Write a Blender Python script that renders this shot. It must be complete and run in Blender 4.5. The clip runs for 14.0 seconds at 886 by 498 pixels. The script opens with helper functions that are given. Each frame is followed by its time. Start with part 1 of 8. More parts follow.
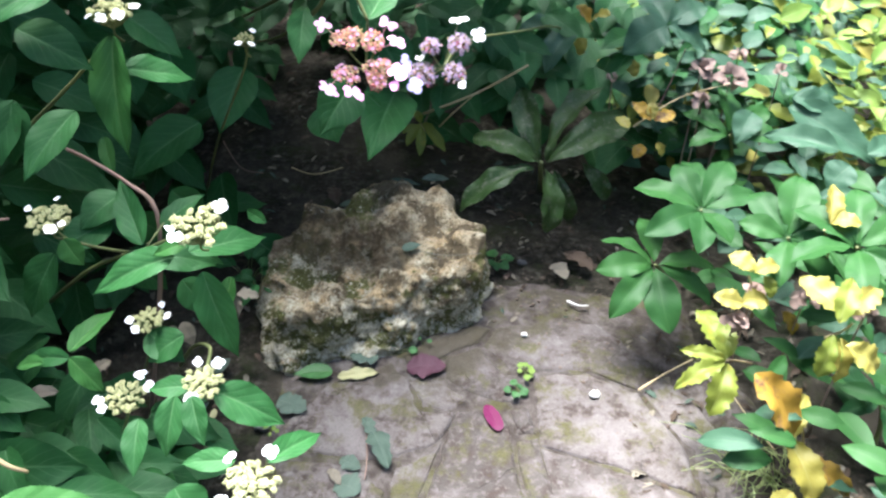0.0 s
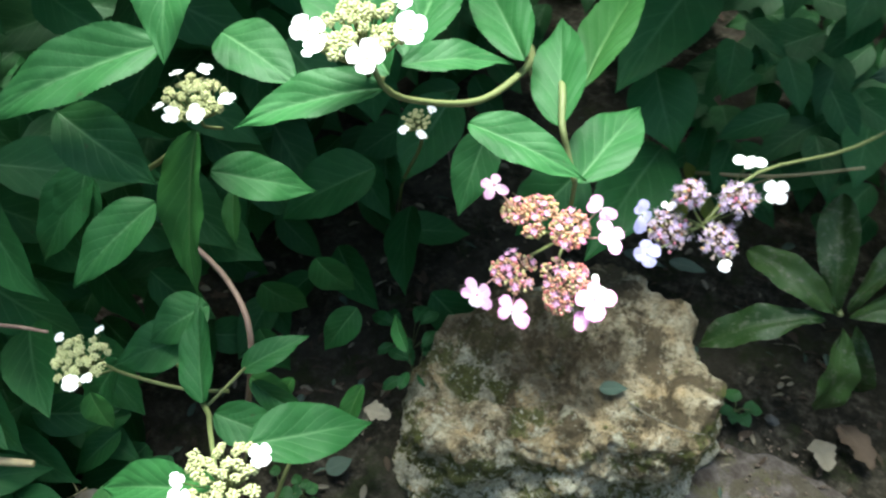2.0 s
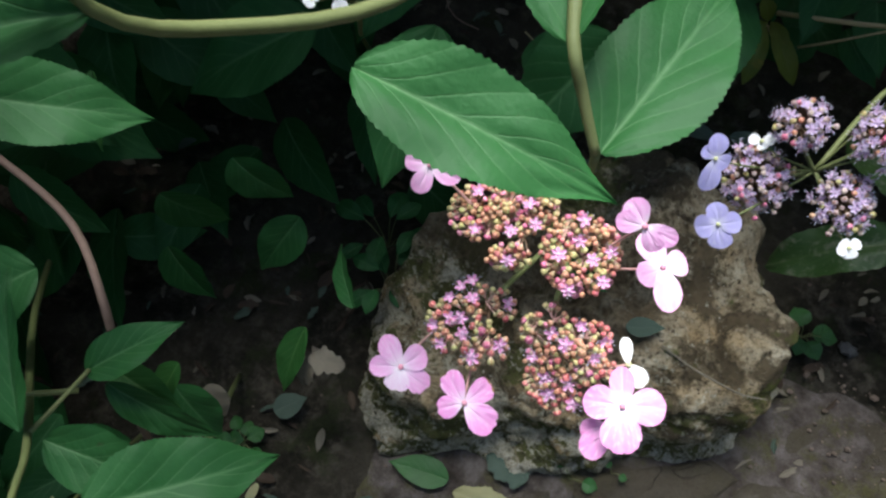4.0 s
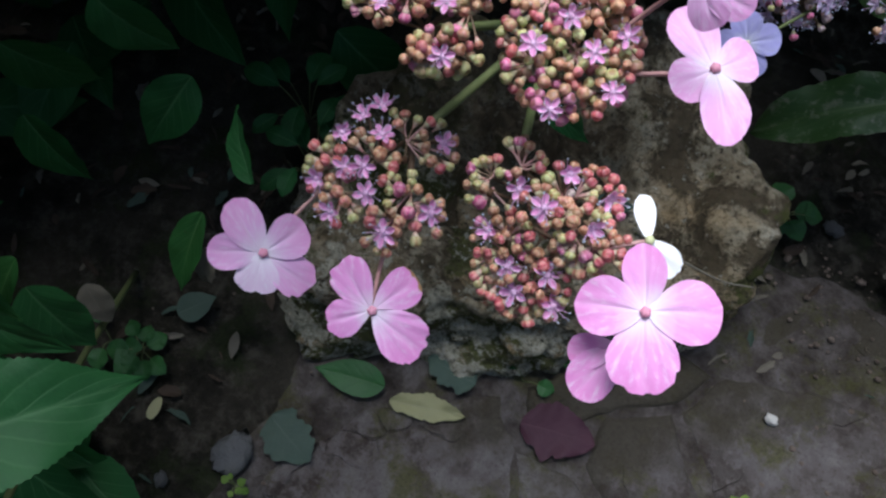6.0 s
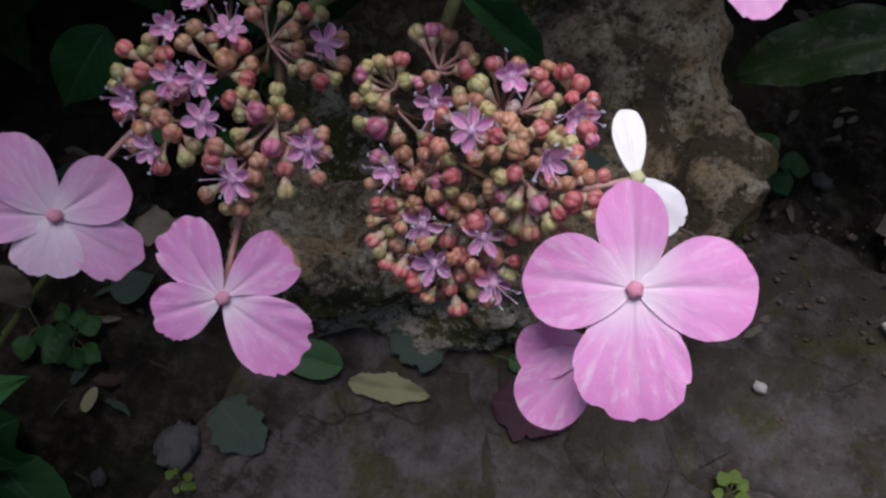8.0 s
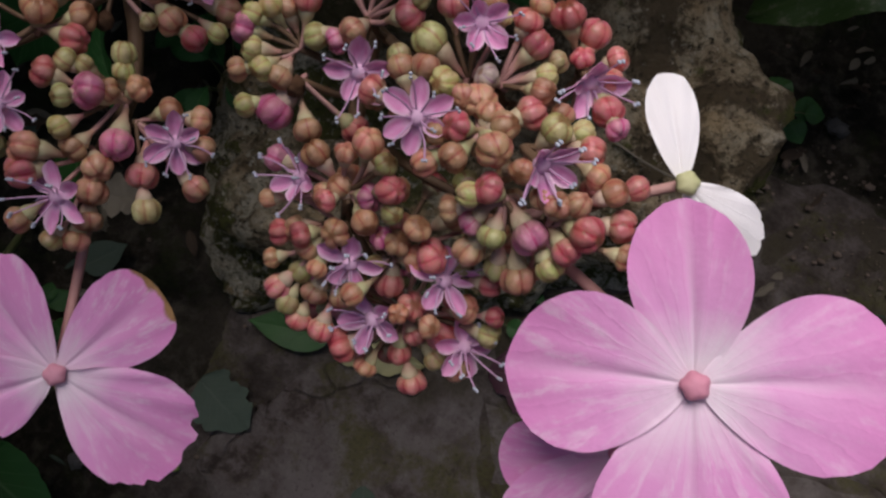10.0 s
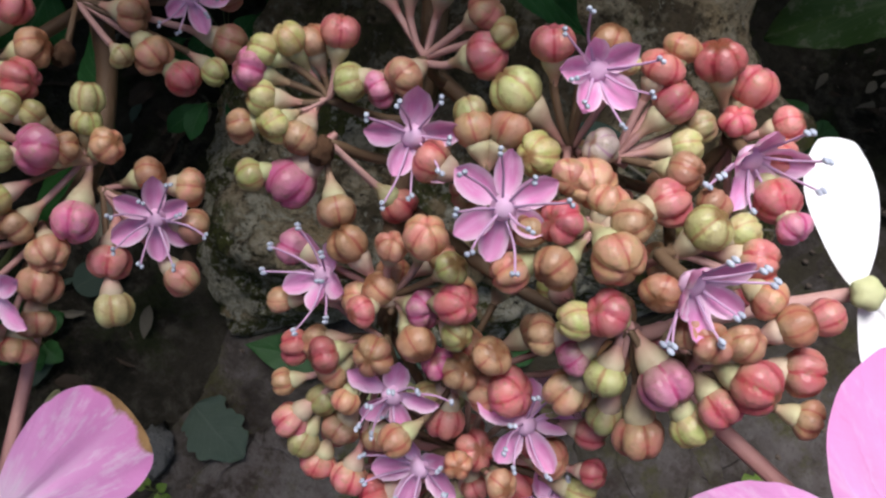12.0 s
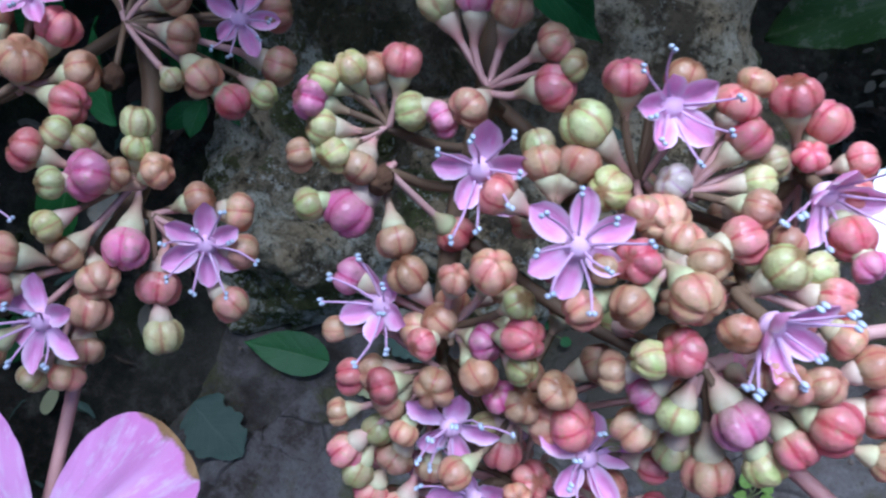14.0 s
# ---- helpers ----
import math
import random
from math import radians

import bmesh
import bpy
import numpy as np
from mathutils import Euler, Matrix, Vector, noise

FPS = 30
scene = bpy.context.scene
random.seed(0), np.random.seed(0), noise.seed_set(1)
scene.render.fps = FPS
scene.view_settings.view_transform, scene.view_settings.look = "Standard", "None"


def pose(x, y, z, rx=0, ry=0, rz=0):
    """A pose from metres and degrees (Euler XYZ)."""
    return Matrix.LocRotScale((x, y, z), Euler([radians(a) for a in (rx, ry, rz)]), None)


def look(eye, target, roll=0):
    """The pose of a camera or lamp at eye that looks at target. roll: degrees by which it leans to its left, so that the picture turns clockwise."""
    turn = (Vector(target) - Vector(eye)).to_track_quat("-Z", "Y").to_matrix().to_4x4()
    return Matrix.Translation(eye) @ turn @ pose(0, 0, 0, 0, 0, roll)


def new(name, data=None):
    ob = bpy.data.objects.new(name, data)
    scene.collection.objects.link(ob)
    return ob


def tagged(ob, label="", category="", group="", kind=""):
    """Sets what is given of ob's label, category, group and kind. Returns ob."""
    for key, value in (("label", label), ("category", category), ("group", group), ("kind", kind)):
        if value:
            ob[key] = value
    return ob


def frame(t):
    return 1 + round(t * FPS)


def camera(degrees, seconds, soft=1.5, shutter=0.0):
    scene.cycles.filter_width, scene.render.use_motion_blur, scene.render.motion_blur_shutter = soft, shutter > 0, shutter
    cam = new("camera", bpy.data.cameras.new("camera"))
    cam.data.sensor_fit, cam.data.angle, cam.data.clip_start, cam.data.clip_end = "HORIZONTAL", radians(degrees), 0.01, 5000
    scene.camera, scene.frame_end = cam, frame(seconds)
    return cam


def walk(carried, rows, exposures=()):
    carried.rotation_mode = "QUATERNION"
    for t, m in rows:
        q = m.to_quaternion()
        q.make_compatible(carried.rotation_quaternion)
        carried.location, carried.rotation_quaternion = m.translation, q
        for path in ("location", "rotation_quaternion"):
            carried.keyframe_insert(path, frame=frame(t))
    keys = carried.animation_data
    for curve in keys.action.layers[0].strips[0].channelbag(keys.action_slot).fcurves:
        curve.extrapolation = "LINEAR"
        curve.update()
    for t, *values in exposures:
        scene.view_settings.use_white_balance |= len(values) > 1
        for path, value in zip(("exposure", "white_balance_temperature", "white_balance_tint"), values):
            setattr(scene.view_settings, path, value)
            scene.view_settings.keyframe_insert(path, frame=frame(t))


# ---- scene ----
cam = camera(54.8, 14.0, soft=2.4, shutter=0.3)
PATH = [
    (0, (0.11864, -0.00786, 1.24064), (0.0382, 1.5472, -0.0145), 3.51),
    (0.5, (0.15821, 0.13905, 1.22945), (-0.0124, 1.6256, -0.0976), 4.38),
    (1, (0.09845, 0.33342, 1.23537), (-0.0338, 1.7490, -0.1712), 4.19),
    (1.5, (0.05775, 0.46834, 1.25176), (-0.2613, 1.8348, -0.1734), 1.48),
    (2, (0.07818, 0.61629, 1.23500), (-0.5384, 1.7838, -0.2672), 0.65),
    (2.2, (0.06937, 0.66291, 1.22197), (-0.5700, 1.7765, -0.3114), 0.35),
    (4.3, (-0.03174, 0.94176, 1.00373), (-0.4675, 1.6856, -0.8010), -0.77),
    (4.5, (-0.04015, 0.94808, 0.98593), (-0.4462, 1.6730, -0.8333), 0.75),
    (5, (-0.05049, 0.96512, 0.94558), (-0.4044, 1.6483, -0.9005), 2.51),
    (5.5, (-0.04164, 0.97053, 0.90129), (-0.3328, 1.6220, -0.9671), 4.73),
    (6, (-0.03377, 0.97575, 0.88280), (-0.2930, 1.6149, -0.9945), 5.73),
    (6.5, (-0.03355, 0.97957, 0.86042), (-0.2575, 1.6109, -1.0241), 6.88),
    (7, (-0.03266, 0.98805, 0.84119), (-0.2427, 1.6199, -1.0447), 8.09),
    (7.5, (-0.02912, 0.99742, 0.82734), (-0.2204, 1.6220, -1.0630), 8.96),
    (8, (-0.02797, 1.00431, 0.81180), (-0.2053, 1.6066, -1.0871), 9.33),
    (8.2, (-0.02641, 1.00646, 0.80426), (-0.1981, 1.5942, -1.0997), 9.41),
    (10.3, (-0.03406, 1.03416, 0.76446), (-0.1580, 1.5325, -1.1685), 10.34),
    (10.5, (-0.03896, 1.03524, 0.76340), (-0.1830, 1.5664, -1.1594), 9.69),
    (11, (-0.04527, 1.03939, 0.75783), (-0.1929, 1.5855, -1.1605), 10.07),
    (11.5, (-0.04363, 1.04294, 0.75006), (-0.1949, 1.5967, -1.1658), 10.05),
    (12, (-0.04203, 1.04303, 0.74411), (-0.1763, 1.5742, -1.1794), 10.87),
    (12.5, (-0.04213, 1.04524, 0.74179), (-0.1664, 1.5690, -1.1844), 11.58),
    (13, (-0.04790, 1.04396, 0.74103), (-0.1761, 1.5438, -1.1913), 10.36),
    (13.5, (-0.05141, 1.04259, 0.74052), (-0.1772, 1.5662, -1.1856), 11.74),
    (14, (-0.04775, 1.04346, 0.74385), (-0.1638, 1.5707, -1.1819), 12.77),
]
EXPOSURES = [
    (0.0, 2.7, 5950, 10), (0.5, 2.95, 6050, 10), (1.0, 2.38, 6050, 10), (1.5, 3.3, 6100, 10), (1.8, 2.55, 6150, -2), (2.2, 2.35, 6150, -4), (4.3, 0.98, 6000, 7), (4.7, 0.6, 5900, 7), (5.0, 0.35, 5800, 8), (5.5, 0.5, 5600, 8),
    (6.0, 0.5, 5550, 9), (6.5, 0.64, 5600, 10), (7.0, 0.35, 5650, 13), (7.4, 0.12, 5800, 18), (8.2, -0.14, 6000, 21), (10.3, -0.34, 6550, 20), (10.8, -0.2, 5950, 17), (11.5, 0.42, 6000, 14), (12.0, 0.5, 6200, 13), (12.5, 0.42, 6800, 13), (12.8, 0.48, 6400, 10), (13.2, 0.66, 4950, 6), (14.0, 0.88, 4700, 10),
]
walk(cam, [(t, look(eye, target, roll)) for t, eye, target, roll in PATH], EXPOSURES)

# ---- daylight: a bright overcast sky over the garden ----
world = bpy.data.worlds.new("sky")
scene.world = world
world.use_nodes = True
wn = world.node_tree.nodes
sky = wn.new("ShaderNodeTexSky")
sky.sky_type = "NISHITA"
sky.sun_disc = False
sky.sun_elevation, sky.sun_rotation = radians(70), radians(-38)
sky.air_density, sky.dust_density = 1.0, 3.0
world.node_tree.links.new(sky.outputs[0], wn["Background"].inputs[0])
wn["Background"].inputs[1].default_value = 0.095
sun = new("sun", bpy.data.lights.new("sun", "SUN"))
sun.data.energy, sun.data.angle, sun.data.color = 4.2, radians(34), (1.0, 0.97, 0.92)
sun.matrix_world = look((-0.21, 0.27, 0.94), (0, 0, 0))

# ---- materials ----
def material(name, rough=0.6, spec=0.4):
    m = bpy.data.materials.new(name)
    m.use_nodes = True
    n, l = m.node_tree.nodes, m.node_tree.links
    b = n["Principled BSDF"]
    b.inputs["Roughness"].default_value = rough
    b.inputs["Specular IOR Level"].default_value = spec
    return m, n, l, b


def noise_node(n, l, vec, scale, detail=4.0, rough=0.55):
    t = n.new("ShaderNodeTexNoise")
    t.inputs["Scale"].default_value, t.inputs["Detail"].default_value, t.inputs["Roughness"].default_value = scale, detail, rough
    l.new(vec, t.inputs["Vector"])
    return t.outputs["Fac"]


def ramp(n, l, fac, *stops):
    r = n.new("ShaderNodeValToRGB")
    e = r.color_ramp.elements
    while len(e) < len(stops):
        e.new(0.5)
    for el, (p, c) in zip(e, stops):
        el.position, el.color = p, (*c, 1.0) if len(c) == 3 else c
    l.new(fac, r.inputs[0])
    return r.outputs[0]


def maths(n, l, op, a, b=0.0, c=None):
    k = n.new("ShaderNodeMath")
    k.operation = op
    for i, v in enumerate((a, b) if c is None else (a, b, c)):
        if isinstance(v, (int, float)):
            k.inputs[i].default_value = v
        else:
            l.new(v, k.inputs[i])
    return k.outputs[0]


def mix(n, l, fac, a, b, mode="MIX"):
    k = n.new("ShaderNodeMix")
    k.data_type, k.blend_type = "RGBA", mode
    for i, v in ((0, fac), (6, a), (7, b)):
        if isinstance(v, (int, float)):
            k.inputs[i].default_value = v
        elif isinstance(v, tuple):
            k.inputs[i].default_value = (*v, 1.0)
        else:
            l.new(v, k.inputs[i])
    return k.outputs[2]


def bump(n, l, b, height, strength, distance):
    k = n.new("ShaderNodeBump")
    k.inputs["Strength"].default_value, k.inputs["Distance"].default_value = strength, distance
    l.new(height, k.inputs["Height"])
    l.new(k.outputs[0], b.inputs["Normal"])


def variation(n, l):
    """A number of its own for each object, and for each loose piece of a joined mesh."""
    return maths(n, l, "FRACT", maths(n, l, "ADD", n.new("ShaderNodeObjectInfo").outputs["Random"], n.new("ShaderNodeNewGeometry").outputs["Random Per Island"]))


def see_through(n, l, b, colour, share):
    t = n.new("ShaderNodeBsdfTranslucent")
    l.new(colour, t.inputs["Color"])
    s = n.new("ShaderNodeMixShader")
    s.inputs[0].default_value = share
    l.new(b.outputs[0], s.inputs[1])
    l.new(t.outputs[0], s.inputs[2])
    l.new(s.outputs[0], n["Material Output"].inputs["Surface"])


LEAF_TONE = 0.65


def leaf_material(name, dark, light, vein, veins=9.0, slant=0.55, rough=0.45, spec=0.4, blotch=None, edge=None, relief=0.5, through_light=0.22, vein_share=0.5):
    """A leaf blade: midrib, side veins that run forward, fine mottling, and where given blotches and a coloured margin."""
    dark, light, vein = (tuple(LEAF_TONE * c for c in t) for t in (dark, light, vein))
    m, n, l, b = material(name, rough, spec)
    sep = n.new("ShaderNodeSeparateXYZ")
    l.new(n.new("ShaderNodeUVMap").outputs[0], sep.inputs[0])
    u = maths(n, l, "ABSOLUTE", maths(n, l, "SUBTRACT", sep.outputs[0], 0.5))
    v = sep.outputs[1]
    run = maths(n, l, "MULTIPLY", maths(n, l, "SUBTRACT", v, maths(n, l, "MULTIPLY", maths(n, l, "POWER", u, 0.8), slant)), veins)
    pos = n.new("ShaderNodeNewGeometry").outputs["Position"]
    run = maths(n, l, "ADD", run, maths(n, l, "MULTIPLY", maths(n, l, "SUBTRACT", noise_node(n, l, pos, 55.0, 2.0), 0.5), 0.3))
    side = maths(n, l, "ABSOLUTE", maths(n, l, "SUBTRACT", maths(n, l, "FRACT", run), 0.5))
    side = maths(n, l, "SUBTRACT", 1.0, maths(n, l, "MULTIPLY", side, 11.0))
    side = maths(n, l, "MAXIMUM", side, 0.0)
    rib = maths(n, l, "MAXIMUM", maths(n, l, "SUBTRACT", 1.0, maths(n, l, "MULTIPLY", u, 28.0)), 0.0)
    side = maths(n, l, "MULTIPLY", side, maths(n, l, "SUBTRACT", 1.1, maths(n, l, "MULTIPLY", u, 1.7)))
    rib = maths(n, l, "MULTIPLY", rib, maths(n, l, "SUBTRACT", 1.15, v))
    lines = maths(n, l, "MAXIMUM", maths(n, l, "MULTIPLY", side, 0.42), rib)
    net = n.new("ShaderNodeTexVoronoi")
    net.feature = "DISTANCE_TO_EDGE"
    net.inputs["Scale"].default_value = 330.0
    l.new(pos, net.inputs["Vector"])
    mott = noise_node(n, l, pos, 60.0, 5.0)
    fine = noise_node(n, l, pos, 420.0, 3.0)
    var = variation(n, l)
    tone = maths(n, l, "ADD", maths(n, l, "MULTIPLY", mott, 0.6), maths(n, l, "MULTIPLY", var, 0.55))
    col = mix(n, l, tone, dark, light)
    if blotch:
        spots = ramp(n, l, noise_node(n, l, pos, blotch[1], 6.0, 0.7), (blotch[2], (0, 0, 0)), (blotch[2] + 0.12, (1, 1, 1)))
        col = mix(n, l, spots, col, blotch[0])
    if edge:
        rim = maths(n, l, "MULTIPLY", u, 2.0)
        rim = maths(n, l, "ADD", rim, maths(n, l, "MULTIPLY", maths(n, l, "SUBTRACT", mott, 0.5), 1.6))
        col = mix(n, l, ramp(n, l, rim, (edge[1], (0, 0, 0)), (edge[1] + 0.25, (1, 1, 1))), col, edge[0])
    col = mix(n, l, maths(n, l, "MULTIPLY", lines, vein_share), col, vein)
    col = mix(n, l, maths(n, l, "MULTIPLY", fine, 0.25), col, dark)
    l.new(col, b.inputs["Base Color"])
    h = maths(n, l, "SUBTRACT", maths(n, l, "ADD", maths(n, l, "MULTIPLY", fine, 0.35), maths(n, l, "MULTIPLY", net.outputs["Distance"], 0.3)), maths(n, l, "MULTIPLY", lines, 0.8))
    bump(n, l, b, h, relief, 0.0012)
    see_through(n, l, b, col, through_light)
    return m


def plain_material(name, a, c, scale=120.0, rough=0.6, relief=0.3, spec=0.3, through_light=0.0, distance=0.001):
    m, n, l, b = material(name, rough, spec)
    pos = n.new("ShaderNodeNewGeometry").outputs["Position"]
    f = noise_node(n, l, pos, scale, 5.0, 0.6)
    g = noise_node(n, l, pos, scale * 6, 3.0)
    t = maths(n, l, "ADD", maths(n, l, "MULTIPLY", variation(n, l), 0.45), maths(n, l, "MULTIPLY", f, 0.55))
    col = mix(n, l, maths(n, l, "MULTIPLY", g, 0.3), mix(n, l, t, a, c), a)
    l.new(col, b.inputs["Base Color"])
    bump(n, l, b, maths(n, l, "ADD", f, g), relief, distance)
    if through_light:
        see_through(n, l, b, col, through_light)
    return m


def petal_material(name, heart, body, tip, through_light=0.2, rim=None, browned=0.0):
    """A petal: pale heart, coloured blade, and fine veins that fan out from the heart."""
    m, n, l, b = material(name, 0.55, 0.25)
    sep = n.new("ShaderNodeSeparateXYZ")
    l.new(n.new("ShaderNodeUVMap").outputs[0], sep.inputs[0])
    u, v = maths(n, l, "SUBTRACT", sep.outputs[0], 0.5), sep.outputs[1]
    pos = n.new("ShaderNodeNewGeometry").outputs["Position"]
    var = variation(n, l)
    wander = noise_node(n, l, pos, 260.0, 3.0)
    fan = maths(n, l, "ABSOLUTE", maths(n, l, "SINE", maths(n, l, "ADD", maths(n, l, "MULTIPLY", u, 30.0), maths(n, l, "MULTIPLY", wander, 3.2))))
    veins = maths(n, l, "POWER", maths(n, l, "SUBTRACT", 1.0, fan), 4.0)
    along = maths(n, l, "ADD", v, maths(n, l, "MULTIPLY", maths(n, l, "SUBTRACT", noise_node(n, l, pos, 150.0), 0.5), 0.35))
    col = ramp(n, l, along, (0.10, heart), (0.40, body), (0.98, tip))
    aside = maths(n, l, "ABSOLUTE", maths(n, l, "ADD", u, maths(n, l, "MULTIPLY", maths(n, l, "SUBTRACT", wander, 0.5), 0.10)))
    streak = maths(n, l, "MAXIMUM", maths(n, l, "SUBTRACT", 1.0, maths(n, l, "MULTIPLY", aside, 17.0)), 0.0)
    glow = maths(n, l, "MAXIMUM", maths(n, l, "SUBTRACT", 1.0, maths(n, l, "MULTIPLY", aside, 5.0)), 0.0)
    fade = maths(n, l, "SUBTRACT", 1.05, maths(n, l, "MULTIPLY", v, 0.8))
    grain = n.new("ShaderNodeCombineXYZ")
    for k, (value, by) in enumerate(((u, 13.0), (v, 3.4), (var, 40.0))):
        l.new(maths(n, l, "MULTIPLY", value, by), grain.inputs[k])
    bleached = ramp(n, l, noise_node(n, l, grain.outputs[0], 1.0, 6.0, 0.72), (0.49, (0, 0, 0)), (0.66, (1, 1, 1)))
    bleached = maths(n, l, "MULTIPLY", bleached, maths(n, l, "ADD", maths(n, l, "MULTIPLY", var, 0.7), 0.35))
    pale = maths(n, l, "MAXIMUM", maths(n, l, "MULTIPLY", bleached, 0.72), maths(n, l, "MULTIPLY", maths(n, l, "ADD", maths(n, l, "MULTIPLY", streak, 0.30), maths(n, l, "MULTIPLY", glow, 0.16)), fade))
    col = mix(n, l, pale, col, heart)
    col = mix(n, l, maths(n, l, "MULTIPLY", veins, 0.16), col, tip)
    col = mix(n, l, maths(n, l, "MULTIPLY", var, 0.22), col, tip)
    if rim:
        col = mix(n, l, ramp(n, l, maths(n, l, "MULTIPLY", maths(n, l, "ABSOLUTE", u), 2.0), (0.55, (0, 0, 0)), (0.95, (1, 1, 1))), col, rim)
    if browned:
        burnt = maths(n, l, "ADD", v, maths(n, l, "MULTIPLY", maths(n, l, "SUBTRACT", noise_node(n, l, pos, 330.0, 4.0), 0.5), 0.22))
        col = mix(n, l, ramp(n, l, burnt, (browned, (0, 0, 0)), (browned + 0.03, (1, 1, 1))), col, mix(n, l, noise_node(n, l, pos, 900.0), (0.16, 0.075, 0.025), (0.50, 0.30, 0.13)))
    speck = ramp(n, l, noise_node(n, l, pos, 700.0, 5.0, 0.7), (0.70, (0, 0, 0)), (0.76, (0.5, 0.5, 0.5)))
    col = mix(n, l, speck, col, tuple(0.62 * c for c in body))
    l.new(col, b.inputs["Base Color"])
    bump(n, l, b, maths(n, l, "SUBTRACT", noise_node(n, l, pos, 330.0, 5.0), maths(n, l, "MULTIPLY", veins, 0.12)), 0.3, 0.0006)
    see_through(n, l, b, col, through_light)
    return m


def soil_material():
    m, n, l, b = material("soil", 0.9, 0.2)
    pos = n.new("ShaderNodeNewGeometry").outputs["Position"]
    big, mid, fine = noise_node(n, l, pos, 5.0, 4.0), noise_node(n, l, pos, 45.0, 6.0, 0.7), noise_node(n, l, pos, 260.0, 4.0, 0.7)
    col = ramp(n, l, mid, (0.34, (0.009, 0.008, 0.005)), (0.50, (0.027, 0.023, 0.016)), (0.66, (0.085, 0.074, 0.056)))
    col = mix(n, l, ramp(n, l, big, (0.45, (0, 0, 0)), (0.7, (1, 1, 1))), col, mix(n, l, fine, (0.020, 0.017, 0.011), (0.088, 0.076, 0.057)))
    moss = ramp(n, l, noise_node(n, l, pos, 12.0, 8.0, 0.75), (0.53, (0, 0, 0)), (0.62, (0.7, 0.7, 0.7)))
    col = mix(n, l, moss, col, mix(n, l, fine, (0.010, 0.016, 0.005), (0.045, 0.055, 0.018)))
    l.new(col, b.inputs["Base Color"])
    bump(n, l, b, maths(n, l, "ADD", mid, maths(n, l, "MULTIPLY", fine, 0.5)), 0.9, 0.012)
    return m


def flag_material():
    """Worn greyish-pink flagstone: earth stains, pale rubbed patches, olive moss, specks and hair cracks; mossy earth
    and painted-in shade before the rock.
    """
    m, n, l, b = material("flagstone", 0.82, 0.22)
    pos = n.new("ShaderNodeNewGeometry").outputs["Position"]
    var = variation(n, l)
    big, mid, fine = noise_node(n, l, pos, 7.0, 5.0), noise_node(n, l, pos, 30.0, 8.0, 0.7), noise_node(n, l, pos, 260.0, 5.0, 0.75)
    col = mix(n, l, var, (0.066, 0.056, 0.049), (0.150, 0.130, 0.120))
    col = mix(n, l, ramp(n, l, mid, (0.40, (1, 1, 1)), (0.53, (0, 0, 0))), col, (0.054, 0.040, 0.033))
    col = mix(n, l, ramp(n, l, big, (0.50, (0, 0, 0)), (0.62, (0.8, 0.8, 0.8))), col, (0.178, 0.157, 0.150))
    rub = ramp(n, l, noise_node(n, l, pos, 75.0, 6.0, 0.7), (0.50, (0, 0, 0)), (0.74, (0.7, 0.7, 0.7)))
    col = mix(n, l, rub, col, (0.212, 0.190, 0.182))
    moss = ramp(n, l, noise_node(n, l, pos, 9.0, 9.0, 0.75), (0.515, (0, 0, 0)), (0.61, (0.85, 0.85, 0.85)))
    col = mix(n, l, moss, col, mix(n, l, fine, (0.035, 0.033, 0.010), (0.12, 0.115, 0.04)))
    sep = n.new("ShaderNodeSeparateXYZ")
    l.new(pos, sep.inputs[0])
    # mossy earth before the rock, its brown also standing in for shade there
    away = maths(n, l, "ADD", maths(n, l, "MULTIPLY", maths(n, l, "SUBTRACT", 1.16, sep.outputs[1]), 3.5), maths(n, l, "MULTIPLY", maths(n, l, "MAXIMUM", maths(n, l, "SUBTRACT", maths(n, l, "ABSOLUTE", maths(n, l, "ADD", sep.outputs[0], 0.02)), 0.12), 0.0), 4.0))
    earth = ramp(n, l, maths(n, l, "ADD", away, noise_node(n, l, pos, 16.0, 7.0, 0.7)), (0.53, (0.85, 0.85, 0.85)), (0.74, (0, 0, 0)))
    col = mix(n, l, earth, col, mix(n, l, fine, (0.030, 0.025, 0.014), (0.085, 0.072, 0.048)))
    grit = ramp(n, l, fine, (0.34, (0.6, 0.6, 0.6)), (0.46, (0, 0, 0)))
    col = mix(n, l, grit, col, (0.05, 0.038, 0.029))
    cell = n.new("ShaderNodeTexVoronoi")
    cell.feature = "DISTANCE_TO_EDGE"
    cell.inputs["Scale"].default_value = 6.5
    warp = n.new("ShaderNodeVectorMath")
    warp.operation = "ADD"
    shift = n.new("ShaderNodeTexNoise")
    shift.inputs["Scale"].default_value = 14.0
    l.new(pos, shift.inputs["Vector"])
    l.new(pos, warp.inputs[0])
    scaled = n.new("ShaderNodeVectorMath")
    scaled.operation = "SCALE"
    scaled.inputs["Scale"].default_value = 0.12
    l.new(shift.outputs["Color"], scaled.inputs[0])
    l.new(scaled.outputs[0], warp.inputs[1])
    l.new(warp.outputs[0], cell.inputs["Vector"])
    crack = ramp(n, l, cell.outputs["Distance"], (0.0, (1, 1, 1)), (0.012, (0, 0, 0)))
    crack = maths(n, l, "MULTIPLY", crack, ramp(n, l, big, (0.42, (1, 1, 1)), (0.52, (0, 0, 0))))
    col = mix(n, l, maths(n, l, "MULTIPLY", crack, 0.4), col, (0.03, 0.023, 0.018))
    l.new(col, b.inputs["Base Color"])
    h = maths(n, l, "SUBTRACT", maths(n, l, "ADD", mid, maths(n, l, "MULTIPLY", fine, 0.4)), maths(n, l, "MULTIPLY", crack, 0.5))
